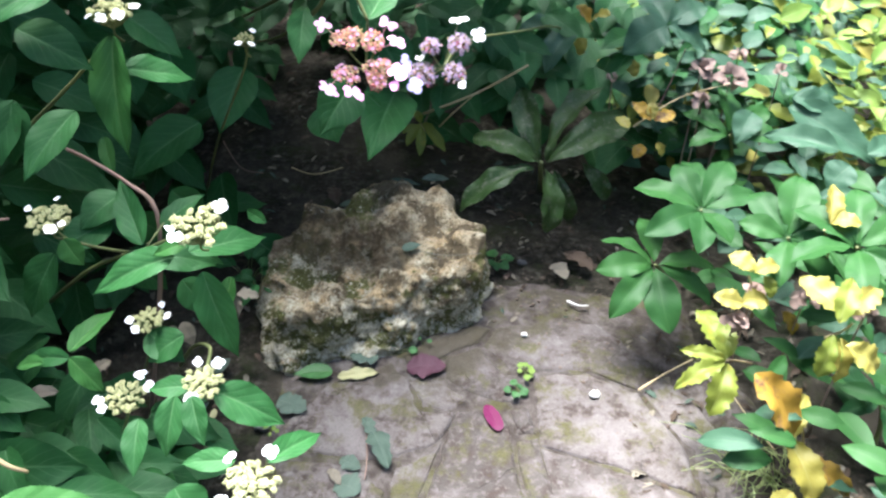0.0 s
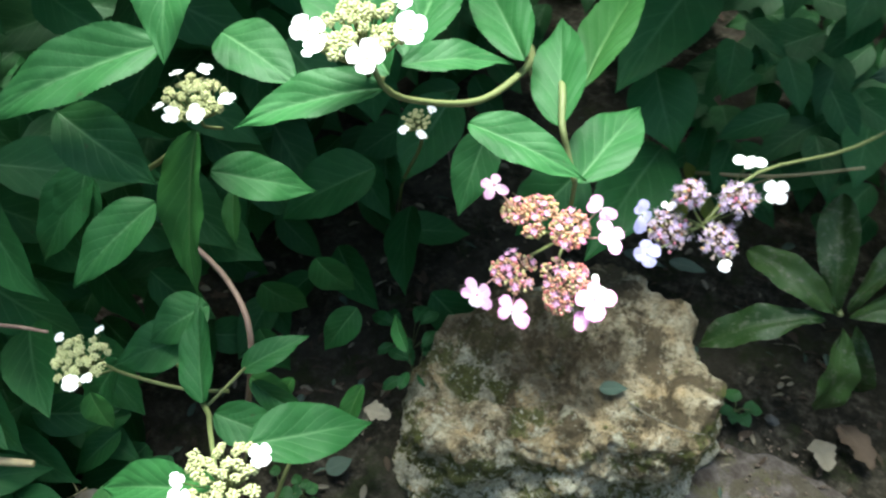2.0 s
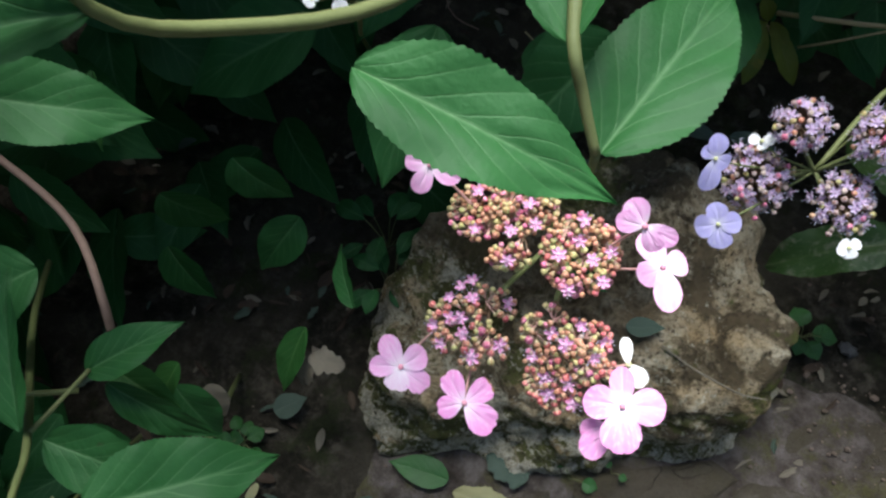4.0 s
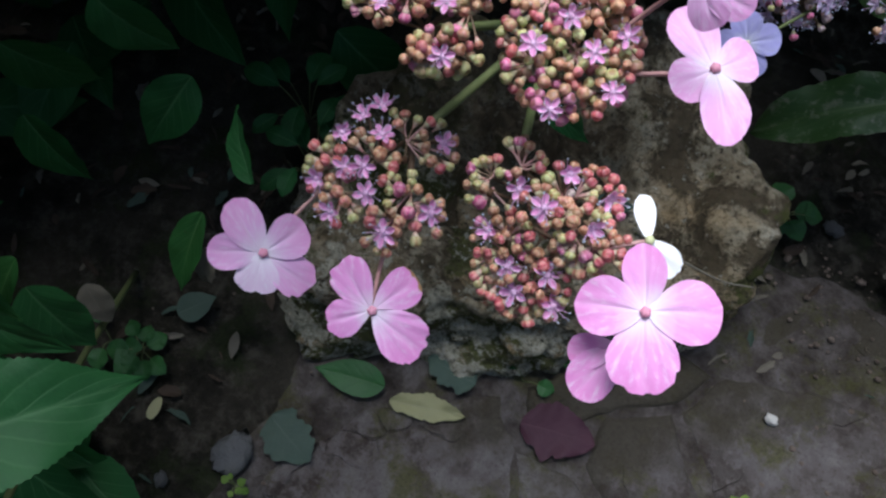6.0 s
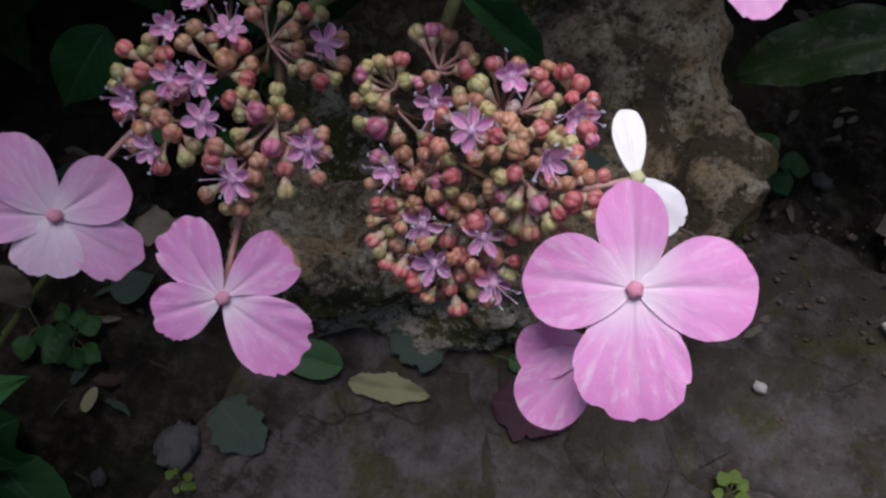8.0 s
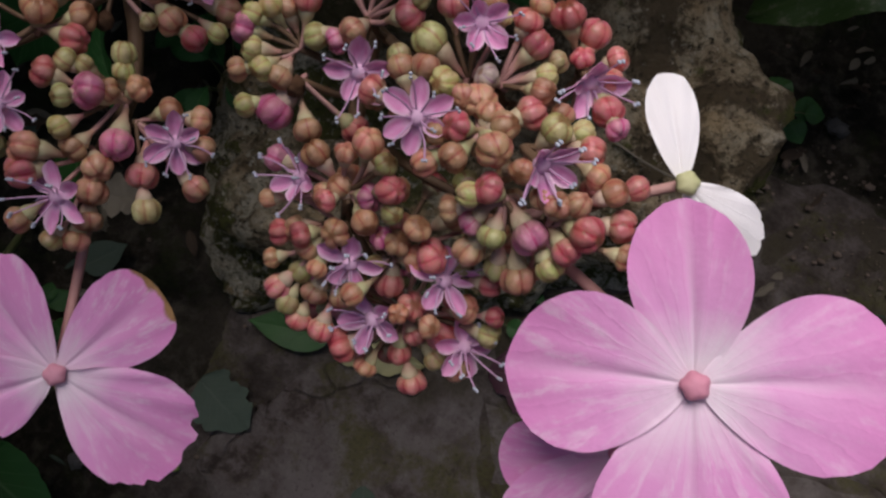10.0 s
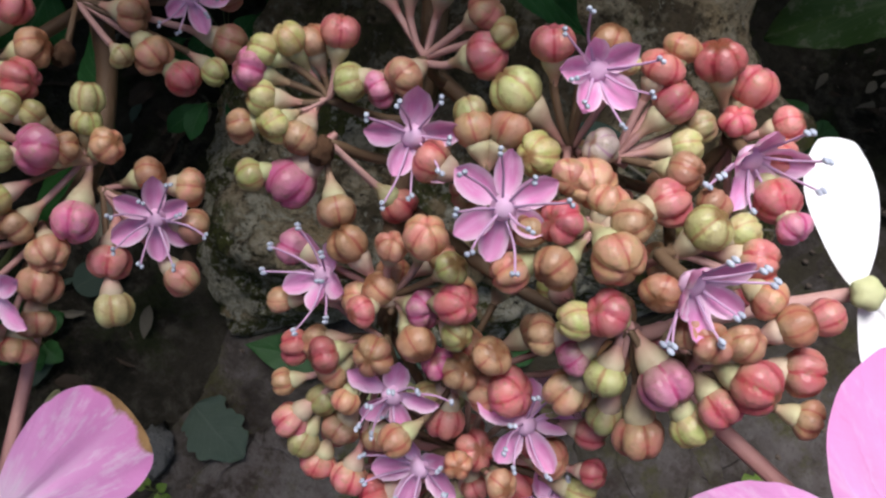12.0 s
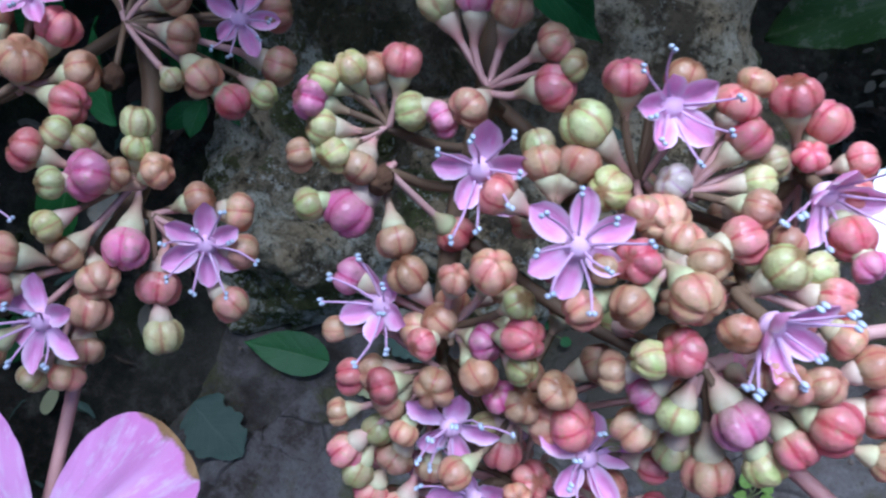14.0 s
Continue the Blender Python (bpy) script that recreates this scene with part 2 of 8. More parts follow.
    bump(n, l, b, h, 0.9, 0.008)
    return m


def rock_material():
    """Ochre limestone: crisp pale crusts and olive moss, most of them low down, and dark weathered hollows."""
    m, n, l, b = material("limestone", 0.88, 0.2)
    pos = n.new("ShaderNodeNewGeometry").outputs["Position"]
    mid, fine = noise_node(n, l, pos, 34.0, 8.0, 0.7), noise_node(n, l, pos, 230.0, 5.0, 0.7)
    sep = n.new("ShaderNodeSeparateXYZ")
    l.new(pos, sep.inputs[0])
    low = maths(n, l, "MULTIPLY", maths(n, l, "SUBTRACT", 0.105, sep.outputs[2]), 1.25)
    col = ramp(n, l, mid, (0.34, (0.131, 0.097, 0.057)), (0.46, (0.315, 0.250, 0.159)), (0.56, (0.439, 0.368, 0.246)), (0.68, (0.542, 0.491, 0.379)))
    ochre = ramp(n, l, noise_node(n, l, pos, 10.0, 4.0), (0.50, (0, 0, 0)), (0.60, (0.65, 0.65, 0.65)))
    col = mix(n, l, ochre, col, mix(n, l, fine, (0.351, 0.227, 0.105), (0.491, 0.368, 0.203)))
    dark = ramp(n, l, maths(n, l, "ADD", noise_node(n, l, pos, 8.5, 8.0, 0.68), maths(n, l, "MULTIPLY", low, 0.3)), (0.43, (0.95, 0.95, 0.95)), (0.475, (0, 0, 0)))
    col = mix(n, l, dark, col, mix(n, l, fine, (0.057, 0.043, 0.024), (0.163, 0.122, 0.074)))
    moss = ramp(n, l, maths(n, l, "ADD", noise_node(n, l, pos, 11.0, 8.0, 0.72), low), (0.505, (0, 0, 0)), (0.55, (0.9, 0.9, 0.9)))
    col = mix(n, l, moss, col, mix(n, l, fine, (0.028, 0.032, 0.007), (0.150, 0.165, 0.040)))
    crust = ramp(n, l, maths(n, l, "ADD", noise_node(n, l, pos, 23.0, 7.0, 0.68), maths(n, l, "MULTIPLY", low, 0.8)), (0.555, (0, 0, 0)), (0.58, (0.95, 0.95, 0.95)))
    col = mix(n, l, crust, col, mix(n, l, fine, (0.420, 0.375, 0.270), (0.600, 0.560, 0.430)))
    spots = ramp(n, l, maths(n, l, "ADD", noise_node(n, l, pos, 105.0, 7.0, 0.75), maths(n, l, "MULTIPLY", low, 0.5)), (0.575, (0, 0, 0)), (0.61, (0.8, 0.8, 0.8)))
    col = mix(n, l, spots, col, (0.585, 0.548, 0.439))
    speckle = ramp(n, l, noise_node(n, l, pos, 175.0, 7.0, 0.8), (0.44, (0.5, 0.5, 0.5)), (0.50, (0.0, 0.0, 0.0)))
    col = mix(n, l, speckle, col, (0.092, 0.078, 0.040))
    pits = ramp(n, l, noise_node(n, l, pos, 150.0, 6.0, 0.75), (0.38, (0.8, 0.8, 0.8)), (0.43, (0, 0, 0)))
    col = mix(n, l, pits, col, (0.043, 0.033, 0.023))
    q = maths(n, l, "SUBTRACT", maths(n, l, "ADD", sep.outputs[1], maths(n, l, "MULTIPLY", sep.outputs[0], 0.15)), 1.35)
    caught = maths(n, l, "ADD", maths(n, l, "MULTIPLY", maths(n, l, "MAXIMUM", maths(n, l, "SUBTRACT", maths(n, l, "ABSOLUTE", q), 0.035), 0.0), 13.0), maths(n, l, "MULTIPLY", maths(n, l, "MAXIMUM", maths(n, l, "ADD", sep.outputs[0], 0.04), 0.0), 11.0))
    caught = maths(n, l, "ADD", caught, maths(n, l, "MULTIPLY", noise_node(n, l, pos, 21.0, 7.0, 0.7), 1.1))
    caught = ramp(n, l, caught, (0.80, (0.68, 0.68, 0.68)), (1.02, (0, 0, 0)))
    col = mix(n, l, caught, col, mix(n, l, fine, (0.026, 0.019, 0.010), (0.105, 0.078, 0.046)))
    l.new(col, b.inputs["Base Color"])
    h = maths(n, l, "ADD", mid, maths(n, l, "MULTIPLY", fine, 0.5))
    h = maths(n, l, "SUBTRACT", h, maths(n, l, "MULTIPLY", pits, 0.25))
    h = maths(n, l, "ADD", h, maths(n, l, "SUBTRACT", maths(n, l, "MULTIPLY", crust, 0.3), maths(n, l, "MULTIPLY", dark, 0.4)))
    bump(n, l, b, h, 1.0, 0.010)
    return m


def bed_material():
    """Trodden earth and dusty grit between the flags, with moss."""
    m, n, l, b = material("trodden_earth", 0.9, 0.2)
    pos = n.new("ShaderNodeNewGeometry").outputs["Position"]
    mid, fine = noise_node(n, l, pos, 30.0, 7.0, 0.7), noise_node(n, l, pos, 300.0, 4.0, 0.7)
    col = ramp(n, l, mid, (0.34, (0.028, 0.022, 0.017)), (0.5, (0.075, 0.062, 0.054)), (0.66, (0.135, 0.12, 0.11)))
    moss = ramp(n, l, noise_node(n, l, pos, 13.0, 8.0, 0.75), (0.50, (0, 0, 0)), (0.60, (1, 1, 1)))
    col = mix(n, l, maths(n, l, "MULTIPLY", moss, 0.7), col, mix(n, l, fine, (0.028, 0.028, 0.008), (0.11, 0.105, 0.035)))
    col = mix(n, l, ramp(n, l, fine, (0.33, (0.7, 0.7, 0.7)), (0.45, (0, 0, 0))), col, (0.05, 0.036, 0.026))
    l.new(col, b.inputs["Base Color"])
    bump(n, l, b, maths(n, l, "ADD", mid, maths(n, l, "MULTIPLY", fine, 0.6)), 0.9, 0.006)
    return m


BED = bed_material()
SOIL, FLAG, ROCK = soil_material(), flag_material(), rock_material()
HYDRANGEA = leaf_material("hydrangea_leaf", (0.018, 0.090, 0.021), (0.055, 0.210, 0.055), (0.24, 0.44, 0.20), 7.0, 0.62, 0.58, 0.25, blotch=((0.045, 0.05, 0.022), 75.0, 0.645), relief=0.45, vein_share=0.55)
HYDRANGEA_PALE = leaf_material("young_hydrangea_leaf", (0.035, 0.14, 0.03), (0.08, 0.24, 0.055), (0.30, 0.48, 0.18), 7.0, 0.62, 0.58, 0.2, blotch=((0.06, 0.06, 0.02), 55.0, 0.70), relief=0.3, vein_share=0.45)
HELLEBORE = leaf_material("hellebore_leaf", (0.025, 0.095, 0.026), (0.060, 0.182, 0.041), (0.16, 0.30, 0.10), 14.0, 0.5, 0.50, 0.18, relief=0.2, vein_share=0.35)
FOXGLOVE = leaf_material("foxglove_leaf", (0.024, 0.062, 0.016), (0.062, 0.118, 0.030), (0.12, 0.17, 0.055), 9.0, 0.9, 0.5, 0.25, blotch=((0.095, 0.105, 0.070), 95.0, 0.53), edge=((0.12, 0.10, 0.02), 1.12))
YELLOW = leaf_material("yellow_leaf", (0.40, 0.34, 0.05), (0.58, 0.52, 0.13), (0.72, 0.68, 0.3), 9.0, 0.6, 0.5, 0.35, blotch=((0.24, 0.13, 0.05), 38.0, 0.60), edge=((0.40, 0.30, 0.07), 1.1), through_light=0.3)
YELLOW_GREEN = leaf_material("yellow_green_leaf", (0.16, 0.24, 0.035), (0.36, 0.40, 0.06), (0.5, 0.5, 0.18), 9.0, 0.6, 0.5, 0.35, blotch=((0.30, 0.24, 0.03), 35.0, 0.58), through_light=0.3)
ORANGE = leaf_material("withering_leaf", (0.40, 0.19, 0.03), (0.58, 0.40, 0.05), (0.5, 0.35, 0.1), 9.0, 0.6, 0.55, 0.3, blotch=((0.10, 0.055, 0.04), 25.0, 0.52), through_light=0.2)
LIME = leaf_material("lime_leaf", (0.15, 0.30, 0.045), (0.36, 0.50, 0.11), (0.45, 0.55, 0.2), 8.0, 0.6, 0.5, 0.2, through_light=0.3)
GLAUCOUS = leaf_material("blue_green_leaf", (0.038, 0.11, 0.058), (0.10, 0.205, 0.12), (0.2, 0.32, 0.2), 11.0, 0.5, 0.5, 0.2)
CLOVER = leaf_material("seedling_leaf", (0.035, 0.13, 0.03), (0.08, 0.24, 0.06), (0.14, 0.3, 0.1), 6.0, 0.5, 0.5, 0.35)
GREY_LEAF = leaf_material("fallen_grey_leaf", (0.065, 0.105, 0.075), (0.125, 0.17, 0.13), (0.19, 0.23, 0.18), 9.0, 0.6, 0.7, 0.2, blotch=((0.08, 0.07, 0.05), 70.0, 0.66), through_light=0.05)
BROWN_LEAF = leaf_material("dead_leaf", (0.045, 0.031, 0.02), (0.14, 0.10, 0.07), (0.16, 0.12, 0.085), 8.0, 0.6, 0.75, 0.2, through_light=0.05)
TAN_LEAF = leaf_material("withered_tan_leaf", (0.17, 0.145, 0.105), (0.34, 0.30, 0.23), (0.33, 0.28, 0.21), 8.0, 0.6, 0.75, 0.2, through_light=0.08)
CREAM_LEAF = leaf_material("cream_fallen_leaf", (0.40, 0.38, 0.17), (0.54, 0.52, 0.28), (0.58, 0.53, 0.36), 9.0, 0.6, 0.6, 0.25, through_light=0.1)
PURPLE_LEAF = leaf_material("purple_fallen_leaf", (0.05, 0.018, 0.028), (0.14, 0.055, 0.08), (0.18, 0.09, 0.11), 8.0, 0.6, 0.65, 0.25, through_light=0.05)
MAGENTA = leaf_material("magenta_petal", (0.14, 0.006, 0.06), (0.25, 0.014, 0.11), (0.32, 0.04, 0.16), 10.0, 0.2, 0.5, 0.3)
PINK = petal_material("pink_petal", (0.84, 0.73, 0.81), (0.77, 0.36, 0.65), (0.74, 0.26, 0.57))
PALE_PINK = petal_material("pale_pink_petal", (0.84, 0.75, 0.82), (0.76, 0.43, 0.68), (0.73, 0.33, 0.60))
LILAC = petal_material("lilac_petal", (0.70, 0.68, 0.84), (0.48, 0.44, 0.78), (0.43, 0.40, 0.75))
WHITE = petal_material("white_petal", (0.88, 0.88, 0.86), (0.87, 0.87, 0.88), (0.88, 0.88, 0.89), 0.1)
BLEACHED = petal_material("bleached_pink_petal", (0.87, 0.82, 0.86), (0.80, 0.63, 0.76), (0.79, 0.56, 0.72))
BROWNED = petal_material("browned_pink_petal", (0.84, 0.73, 0.81), (0.77, 0.36, 0.65), (0.74, 0.26, 0.57), browned=0.93)
STAR = petal_material("star_petal", (0.86, 0.58, 0.78), (0.78, 0.28, 0.57), (0.80, 0.36, 0.61), 0.25, rim=(0.86, 0.62, 0.77))
STAR_BLUE = petal_material("lilac_star_petal", (0.60, 0.48, 0.68), (0.54, 0.40, 0.62), (0.60, 0.50, 0.66), 0.25, rim=(0.68, 0.58, 0.72))


def bud_material(name, seam, low, high, lobe):
    """A ribbed bud: coloured seams between the folds, a blush that wanders over them, now and then a browned tip."""
    m, n, l, b = material(name, 0.34, 0.5)
    sep = n.new("ShaderNodeSeparateXYZ")
    l.new(n.new("ShaderNodeUVMap").outputs[0], sep.inputs[0])
    pos = n.new("ShaderNodeNewGeometry").outputs["Position"]
    var, f = variation(n, l), noise_node(n, l, pos, 1100.0, 4.0)
    other = maths(n, l, "FRACT", maths(n, l, "MULTIPLY", var, 7.31))
    third = maths(n, l, "FRACT", maths(n, l, "MULTIPLY", var, 23.7))
    col = mix(n, l, maths(n, l, "ADD", maths(n, l, "MULTIPLY", var, 0.7), maths(n, l, "MULTIPLY", f, 0.3)), low, high)
    patch = ramp(n, l, noise_node(n, l, pos, 520.0, 3.0, 0.6), (0.40, (0, 0, 0)), (0.62, (1, 1, 1)))
    col = mix(n, l, maths(n, l, "MULTIPLY", patch, maths(n, l, "ADD", maths(n, l, "MULTIPLY", other, 0.7), 0.2)), col, lobe)
    blush = ramp(n, l, noise_node(n, l, pos, 380.0, 3.0), (0.40, (0, 0, 0)), (0.66, (0.6, 0.6, 0.6)))
    col = mix(n, l, maths(n, l, "MULTIPLY", blush, third), col, seam)
    below = ramp(n, l, maths(n, l, "ADD", sep.outputs[1], maths(n, l, "MULTIPLY", f, 0.3)), (0.30, (0.75, 0.75, 0.75)), (0.62, (0, 0, 0)))
    col = mix(n, l, maths(n, l, "MULTIPLY", below, third), col, (0.56, 0.56, 0.28))
    edge = maths(n, l, "ADD", sep.outputs[0], maths(n, l, "MULTIPLY", maths(n, l, "SUBTRACT", f, 0.5), 0.7))
    col = mix(n, l, ramp(n, l, edge, (0.70, (0, 0, 0)), (0.95, (0.75, 0.75, 0.75))), col, seam)
    # paler fold centres, lightened further to paint in light shining through
    pale_lobe_glow = ramp(n, l, sep.outputs[0], (0.05, (0.20, 0.20, 0.20)), (0.42, (0, 0, 0)))
    col = mix(n, l, maths(n, l, "MULTIPLY", pale_lobe_glow, maths(n, l, "ADD", f, 0.35)), col, mix(n, l, third, (0.80, 0.70, 0.48), (0.84, 0.62, 0.56)))
    mottle = ramp(n, l, noise_node(n, l, pos, 1500.0, 5.0, 0.75), (0.52, (0, 0, 0)), (0.66, (0.5, 0.5, 0.5)))
    col = mix(n, l, mottle, col, mix(n, l, other, (0.30, 0.15, 0.08), (0.34, 0.34, 0.12)))
    tip = maths(n, l, "ADD", maths(n, l, "SUBTRACT", sep.outputs[1], maths(n, l, "MULTIPLY", other, 0.22)), maths(n, l, "MULTIPLY", f, 0.25))
    col = mix(n, l, ramp(n, l, tip, (0.88, (0, 0, 0)), (0.98, (0.75, 0.75, 0.75))), col, (0.26, 0.10, 0.04))
    worn = maths(n, l, "ADD", 0.66, maths(n, l, "MULTIPLY", maths(n, l, "FRACT", maths(n, l, "MULTIPLY", var, 41.3)), 0.40))
    grey = n.new("ShaderNodeCombineColor")
    for k in range(3):
        l.new(worn, grey.inputs[k])
    col = mix(n, l, 1.0, col, grey.outputs[0], "MULTIPLY")
    l.new(col, b.inputs["Base Color"])
    bump(n, l, b, f, 0.5, 0.0004)
    see_through(n, l, b, col, 0.26)
    return m


def cup_material():
    """The pale cup below a bud, which turns pinkish towards its stalk."""
    m, n, l, b = material("pale_bud_cup", 0.55, 0.3)
    sep = n.new("ShaderNodeSeparateXYZ")
    l.new(n.new("ShaderNodeUVMap").outputs[0], sep.inputs[0])
    var, f = variation(n, l), noise_node(n, l, n.new("ShaderNodeNewGeometry").outputs["Position"], 800.0, 4.0)
    pale = mix(n, l, maths(n, l, "ADD", maths(n, l, "MULTIPLY", var, 0.7), maths(n, l, "MULTIPLY", f, 0.3)), (0.50, 0.56, 0.26), (0.66, 0.46, 0.40))
    foot = mix(n, l, var, (0.44, 0.36, 0.20), (0.58, 0.24, 0.25))
    col = mix(n, l, ramp(n, l, sep.outputs[1], (0.28, (0, 0, 0)), (0.85, (1, 1, 1))), pale, foot)
    col = mix(n, l, ramp(n, l, f, (0.50, (0, 0, 0)), (0.70, (0.5, 0.5, 0.5))), col, (0.40, 0.26, 0.15))
    l.new(col, b.inputs["Base Color"])
    bump(n, l, b, f, 0.2, 0.0003)
    see_through(n, l, b, col, 0.2)
    return m


BUD_RED = bud_material("red_bud", (0.52, 0.03, 0.06), (0.74, 0.13, 0.15), (0.82, 0.36, 0.28), (0.78, 0.20, 0.30))
BUD_PINK = bud_material("pink_bud", (0.66, 0.04, 0.22), (0.82, 0.18, 0.42), (0.84, 0.40, 0.55), (0.80, 0.26, 0.36))
BUD_TAN = bud_material("tan_bud", (0.52, 0.11, 0.09), (0.63, 0.33, 0.16), (0.72, 0.50, 0.27), (0.77, 0.25, 0.24))
BUD_DUSK = bud_material("dusky_bud", (0.44, 0.22, 0.36), (0.50, 0.36, 0.38), (0.64, 0.54, 0.48), (0.56, 0.50, 0.36))
BUD_GREEN = bud_material("green_bud", (0.50, 0.24, 0.12), (0.50, 0.58, 0.15), (0.68, 0.75, 0.32), (0.74, 0.46, 0.30))
CUP = cup_material()
PEDICEL = plain_material("flower_stalk", (0.10, 0.062, 0.036), (0.21, 0.135, 0.08), 500.0, 0.6, 0.2, 0.3, 0.05, 0.0004)
PINK_STALK = plain_material("pink_stalk", (0.44, 0.22, 0.20), (0.56, 0.36, 0.32), 500.0, 0.55, 0.2, 0.3, 0.1, 0.0004)
GREEN_STEM = plain_material("green_stem", (0.09, 0.115, 0.04), (0.18, 0.195, 0.08), 300.0, 0.55, 0.3, 0.3, 0.0, 0.0005)
BROWN_STEM = plain_material("woody_twig", (0.13, 0.085, 0.065), (0.30, 0.21, 0.17), 120.0, 0.75, 0.6, 0.2)
STRAW = plain_material("dry_straw", (0.42, 0.32, 0.16), (0.60, 0.50, 0.30), 150.0, 0.7, 0.4, 0.2)
ANTHER = plain_material("grey_blue_anther", (0.34, 0.38, 0.48), (0.60, 0.64, 0.72), 900.0, 0.6, 0.2, 0.3, 0.0, 0.0003)
FILAMENT = plain_material("lilac_filament", (0.62, 0.36, 0.58), (0.72, 0.50, 0.68), 900.0, 0.5, 0.1, 0.3, 0.15, 0.0003)
CREAM_BUD = plain_material("cream_bud", (0.33, 0.35, 0.15), (0.56, 0.55, 0.31), 600.0, 0.6, 0.2, 0.3, 0.12, 0.0004)
HEART = plain_material("floret_heart", (0.62, 0.22, 0.32), (0.70, 0.36, 0.44), 900.0, 0.55, 0.2, 0.3, 0.1, 0.0003)
PALE_HEART = plain_material("pale_floret_heart", (0.50, 0.52, 0.26), (0.60, 0.60, 0.36), 900.0, 0.55, 0.2, 0.3, 0.1, 0.0003)
DRY_HEAD = plain_material("dry_flower_head", (0.19, 0.13, 0.10), (0.40, 0.29, 0.25), 80.0, 0.8, 0.4, 0.2, 0.1)
PEBBLE = plain_material("pale_pebble", (0.50, 0.47, 0.42), (0.70, 0.67, 0.62), 90.0, 0.75, 0.4, 0.2)
GRIT = plain_material("grit", (0.06, 0.045, 0.034), (0.22, 0.17, 0.135), 90.0, 0.8, 0.4, 0.2)
GREY_STONE = plain_material("grey_stone", (0.07, 0.07, 0.068), (0.19, 0.185, 0.18), 70.0, 0.85, 0.8, 0.2, 0.0, 0.004)
WITHERED = plain_material("withered_bud", (0.045, 0.022, 0.012), (0.16, 0.085, 0.045), 900.0, 0.8, 0.8, 0.2, 0.0, 0.0006)
GRASS = plain_material("grass_blade", (0.17, 0.25, 0.07), (0.36, 0.40, 0.18), 60.0, 0.5, 0.2, 0.35, 0.2)
SKY_SCREEN = plain_material("overgrown_wall", (0.02, 0.035, 0.015), (0.07, 0.09, 0.05), 6.0, 0.9, 0.8, 0.2, 0.0, 0.03)

# ---- making meshes and things ----
rng = random.Random(7)


def mesh_of(name, verts, faces, mats, uvs=None, slots=None, smooth=True):
    me = bpy.data.meshes.new(name)
    me.from_pydata([tuple(v) for v in verts], [], faces)
    for m in mats:
        me.materials.append(m)
    if uvs is not None:
        layer = me.uv_layers.new(name="UVMap")
        idx = np.zeros(len(me.loops), dtype=np.int32)
        me.loops.foreach_get("vertex_index", idx)
        layer.data.foreach_set("uv", np.asarray(uvs, dtype=np.float32)[idx].ravel())
    if slots is not None:
        me.polygons.foreach_set("material_index", np.asarray(slots, dtype=np.int32))
    me.polygons.foreach_set("use_smooth", np.full(len(me.polygons), smooth))
    me.update()
    return me


def thing(name, label, category, group="", kind="", at=(0, 0, 0), data=None):
    ob = tagged(new(name, data), label, category, group, kind)
    ob.location = at
    return ob


def child(name, data, parent, m=None, label="", kind=""):
    """Hangs a mesh under a thing or part; m is its pose in the world."""
    ob = tagged(new(name, data), label, "", "", kind)
    ob.parent = parent
    up = Matrix.Identity(4)
    p = parent
    while p is not None:
        up = p.matrix_basis @ up
        p = p.parent
    ob.matrix_basis = up.inverted() @ (m if m is not None else Matrix.Identity(4))
    return ob


def axes(base, tip, facing, width):
    """A pose whose y runs from base to tip and whose z leans towards facing; x is scaled to width, y to the length."""
    base, tip = Vector(base), Vector(tip)
    y = tip - base
    size = y.length
    y.normalize()
    x = y.cross(Vector(facing)).normalized()
    z = x.cross(y)
    r = Matrix((x, y, z)).transposed().to_4x4()
    return Matrix.Translation(base) @ r @ Matrix.Diagonal((width, size, size, 1))


# blade shapes: (base power, tip power, arch, fold, wave, teeth)
BLADES = {
    "ovate": (0.62, 1.08, 0.06, 0.14, 0.018, 0.020),
    "lance": (0.96, 0.82, 0.12, 0.17, 0.03, 0.014),
    "broad": (0.62, 0.95, 0.10, 0.20, 0.04, 0.03),
    "long": (0.86, 0.62, 0.14, 0.20, 0.05, 0.02),
    "jagged": (0.66, 0.78, 0.10, 0.24, 0.07, 0.10),
    "petal": (1.0, 0.52, 0.06, 0.07, 0.055, 0.010),
    "star": (0.60, 0.50, -0.14, 0.40, 0.05, 0.0),
    "round": (0.5, 0.42, 0.05, 0.06, 0.03, 0.0),
    "ragged": (0.60, 0.80, 0.05, 0.12, 0.07, 0.02),
    "crumpled": (0.55, 0.65, 0.14, 0.30, 0.09, 0.03),
}


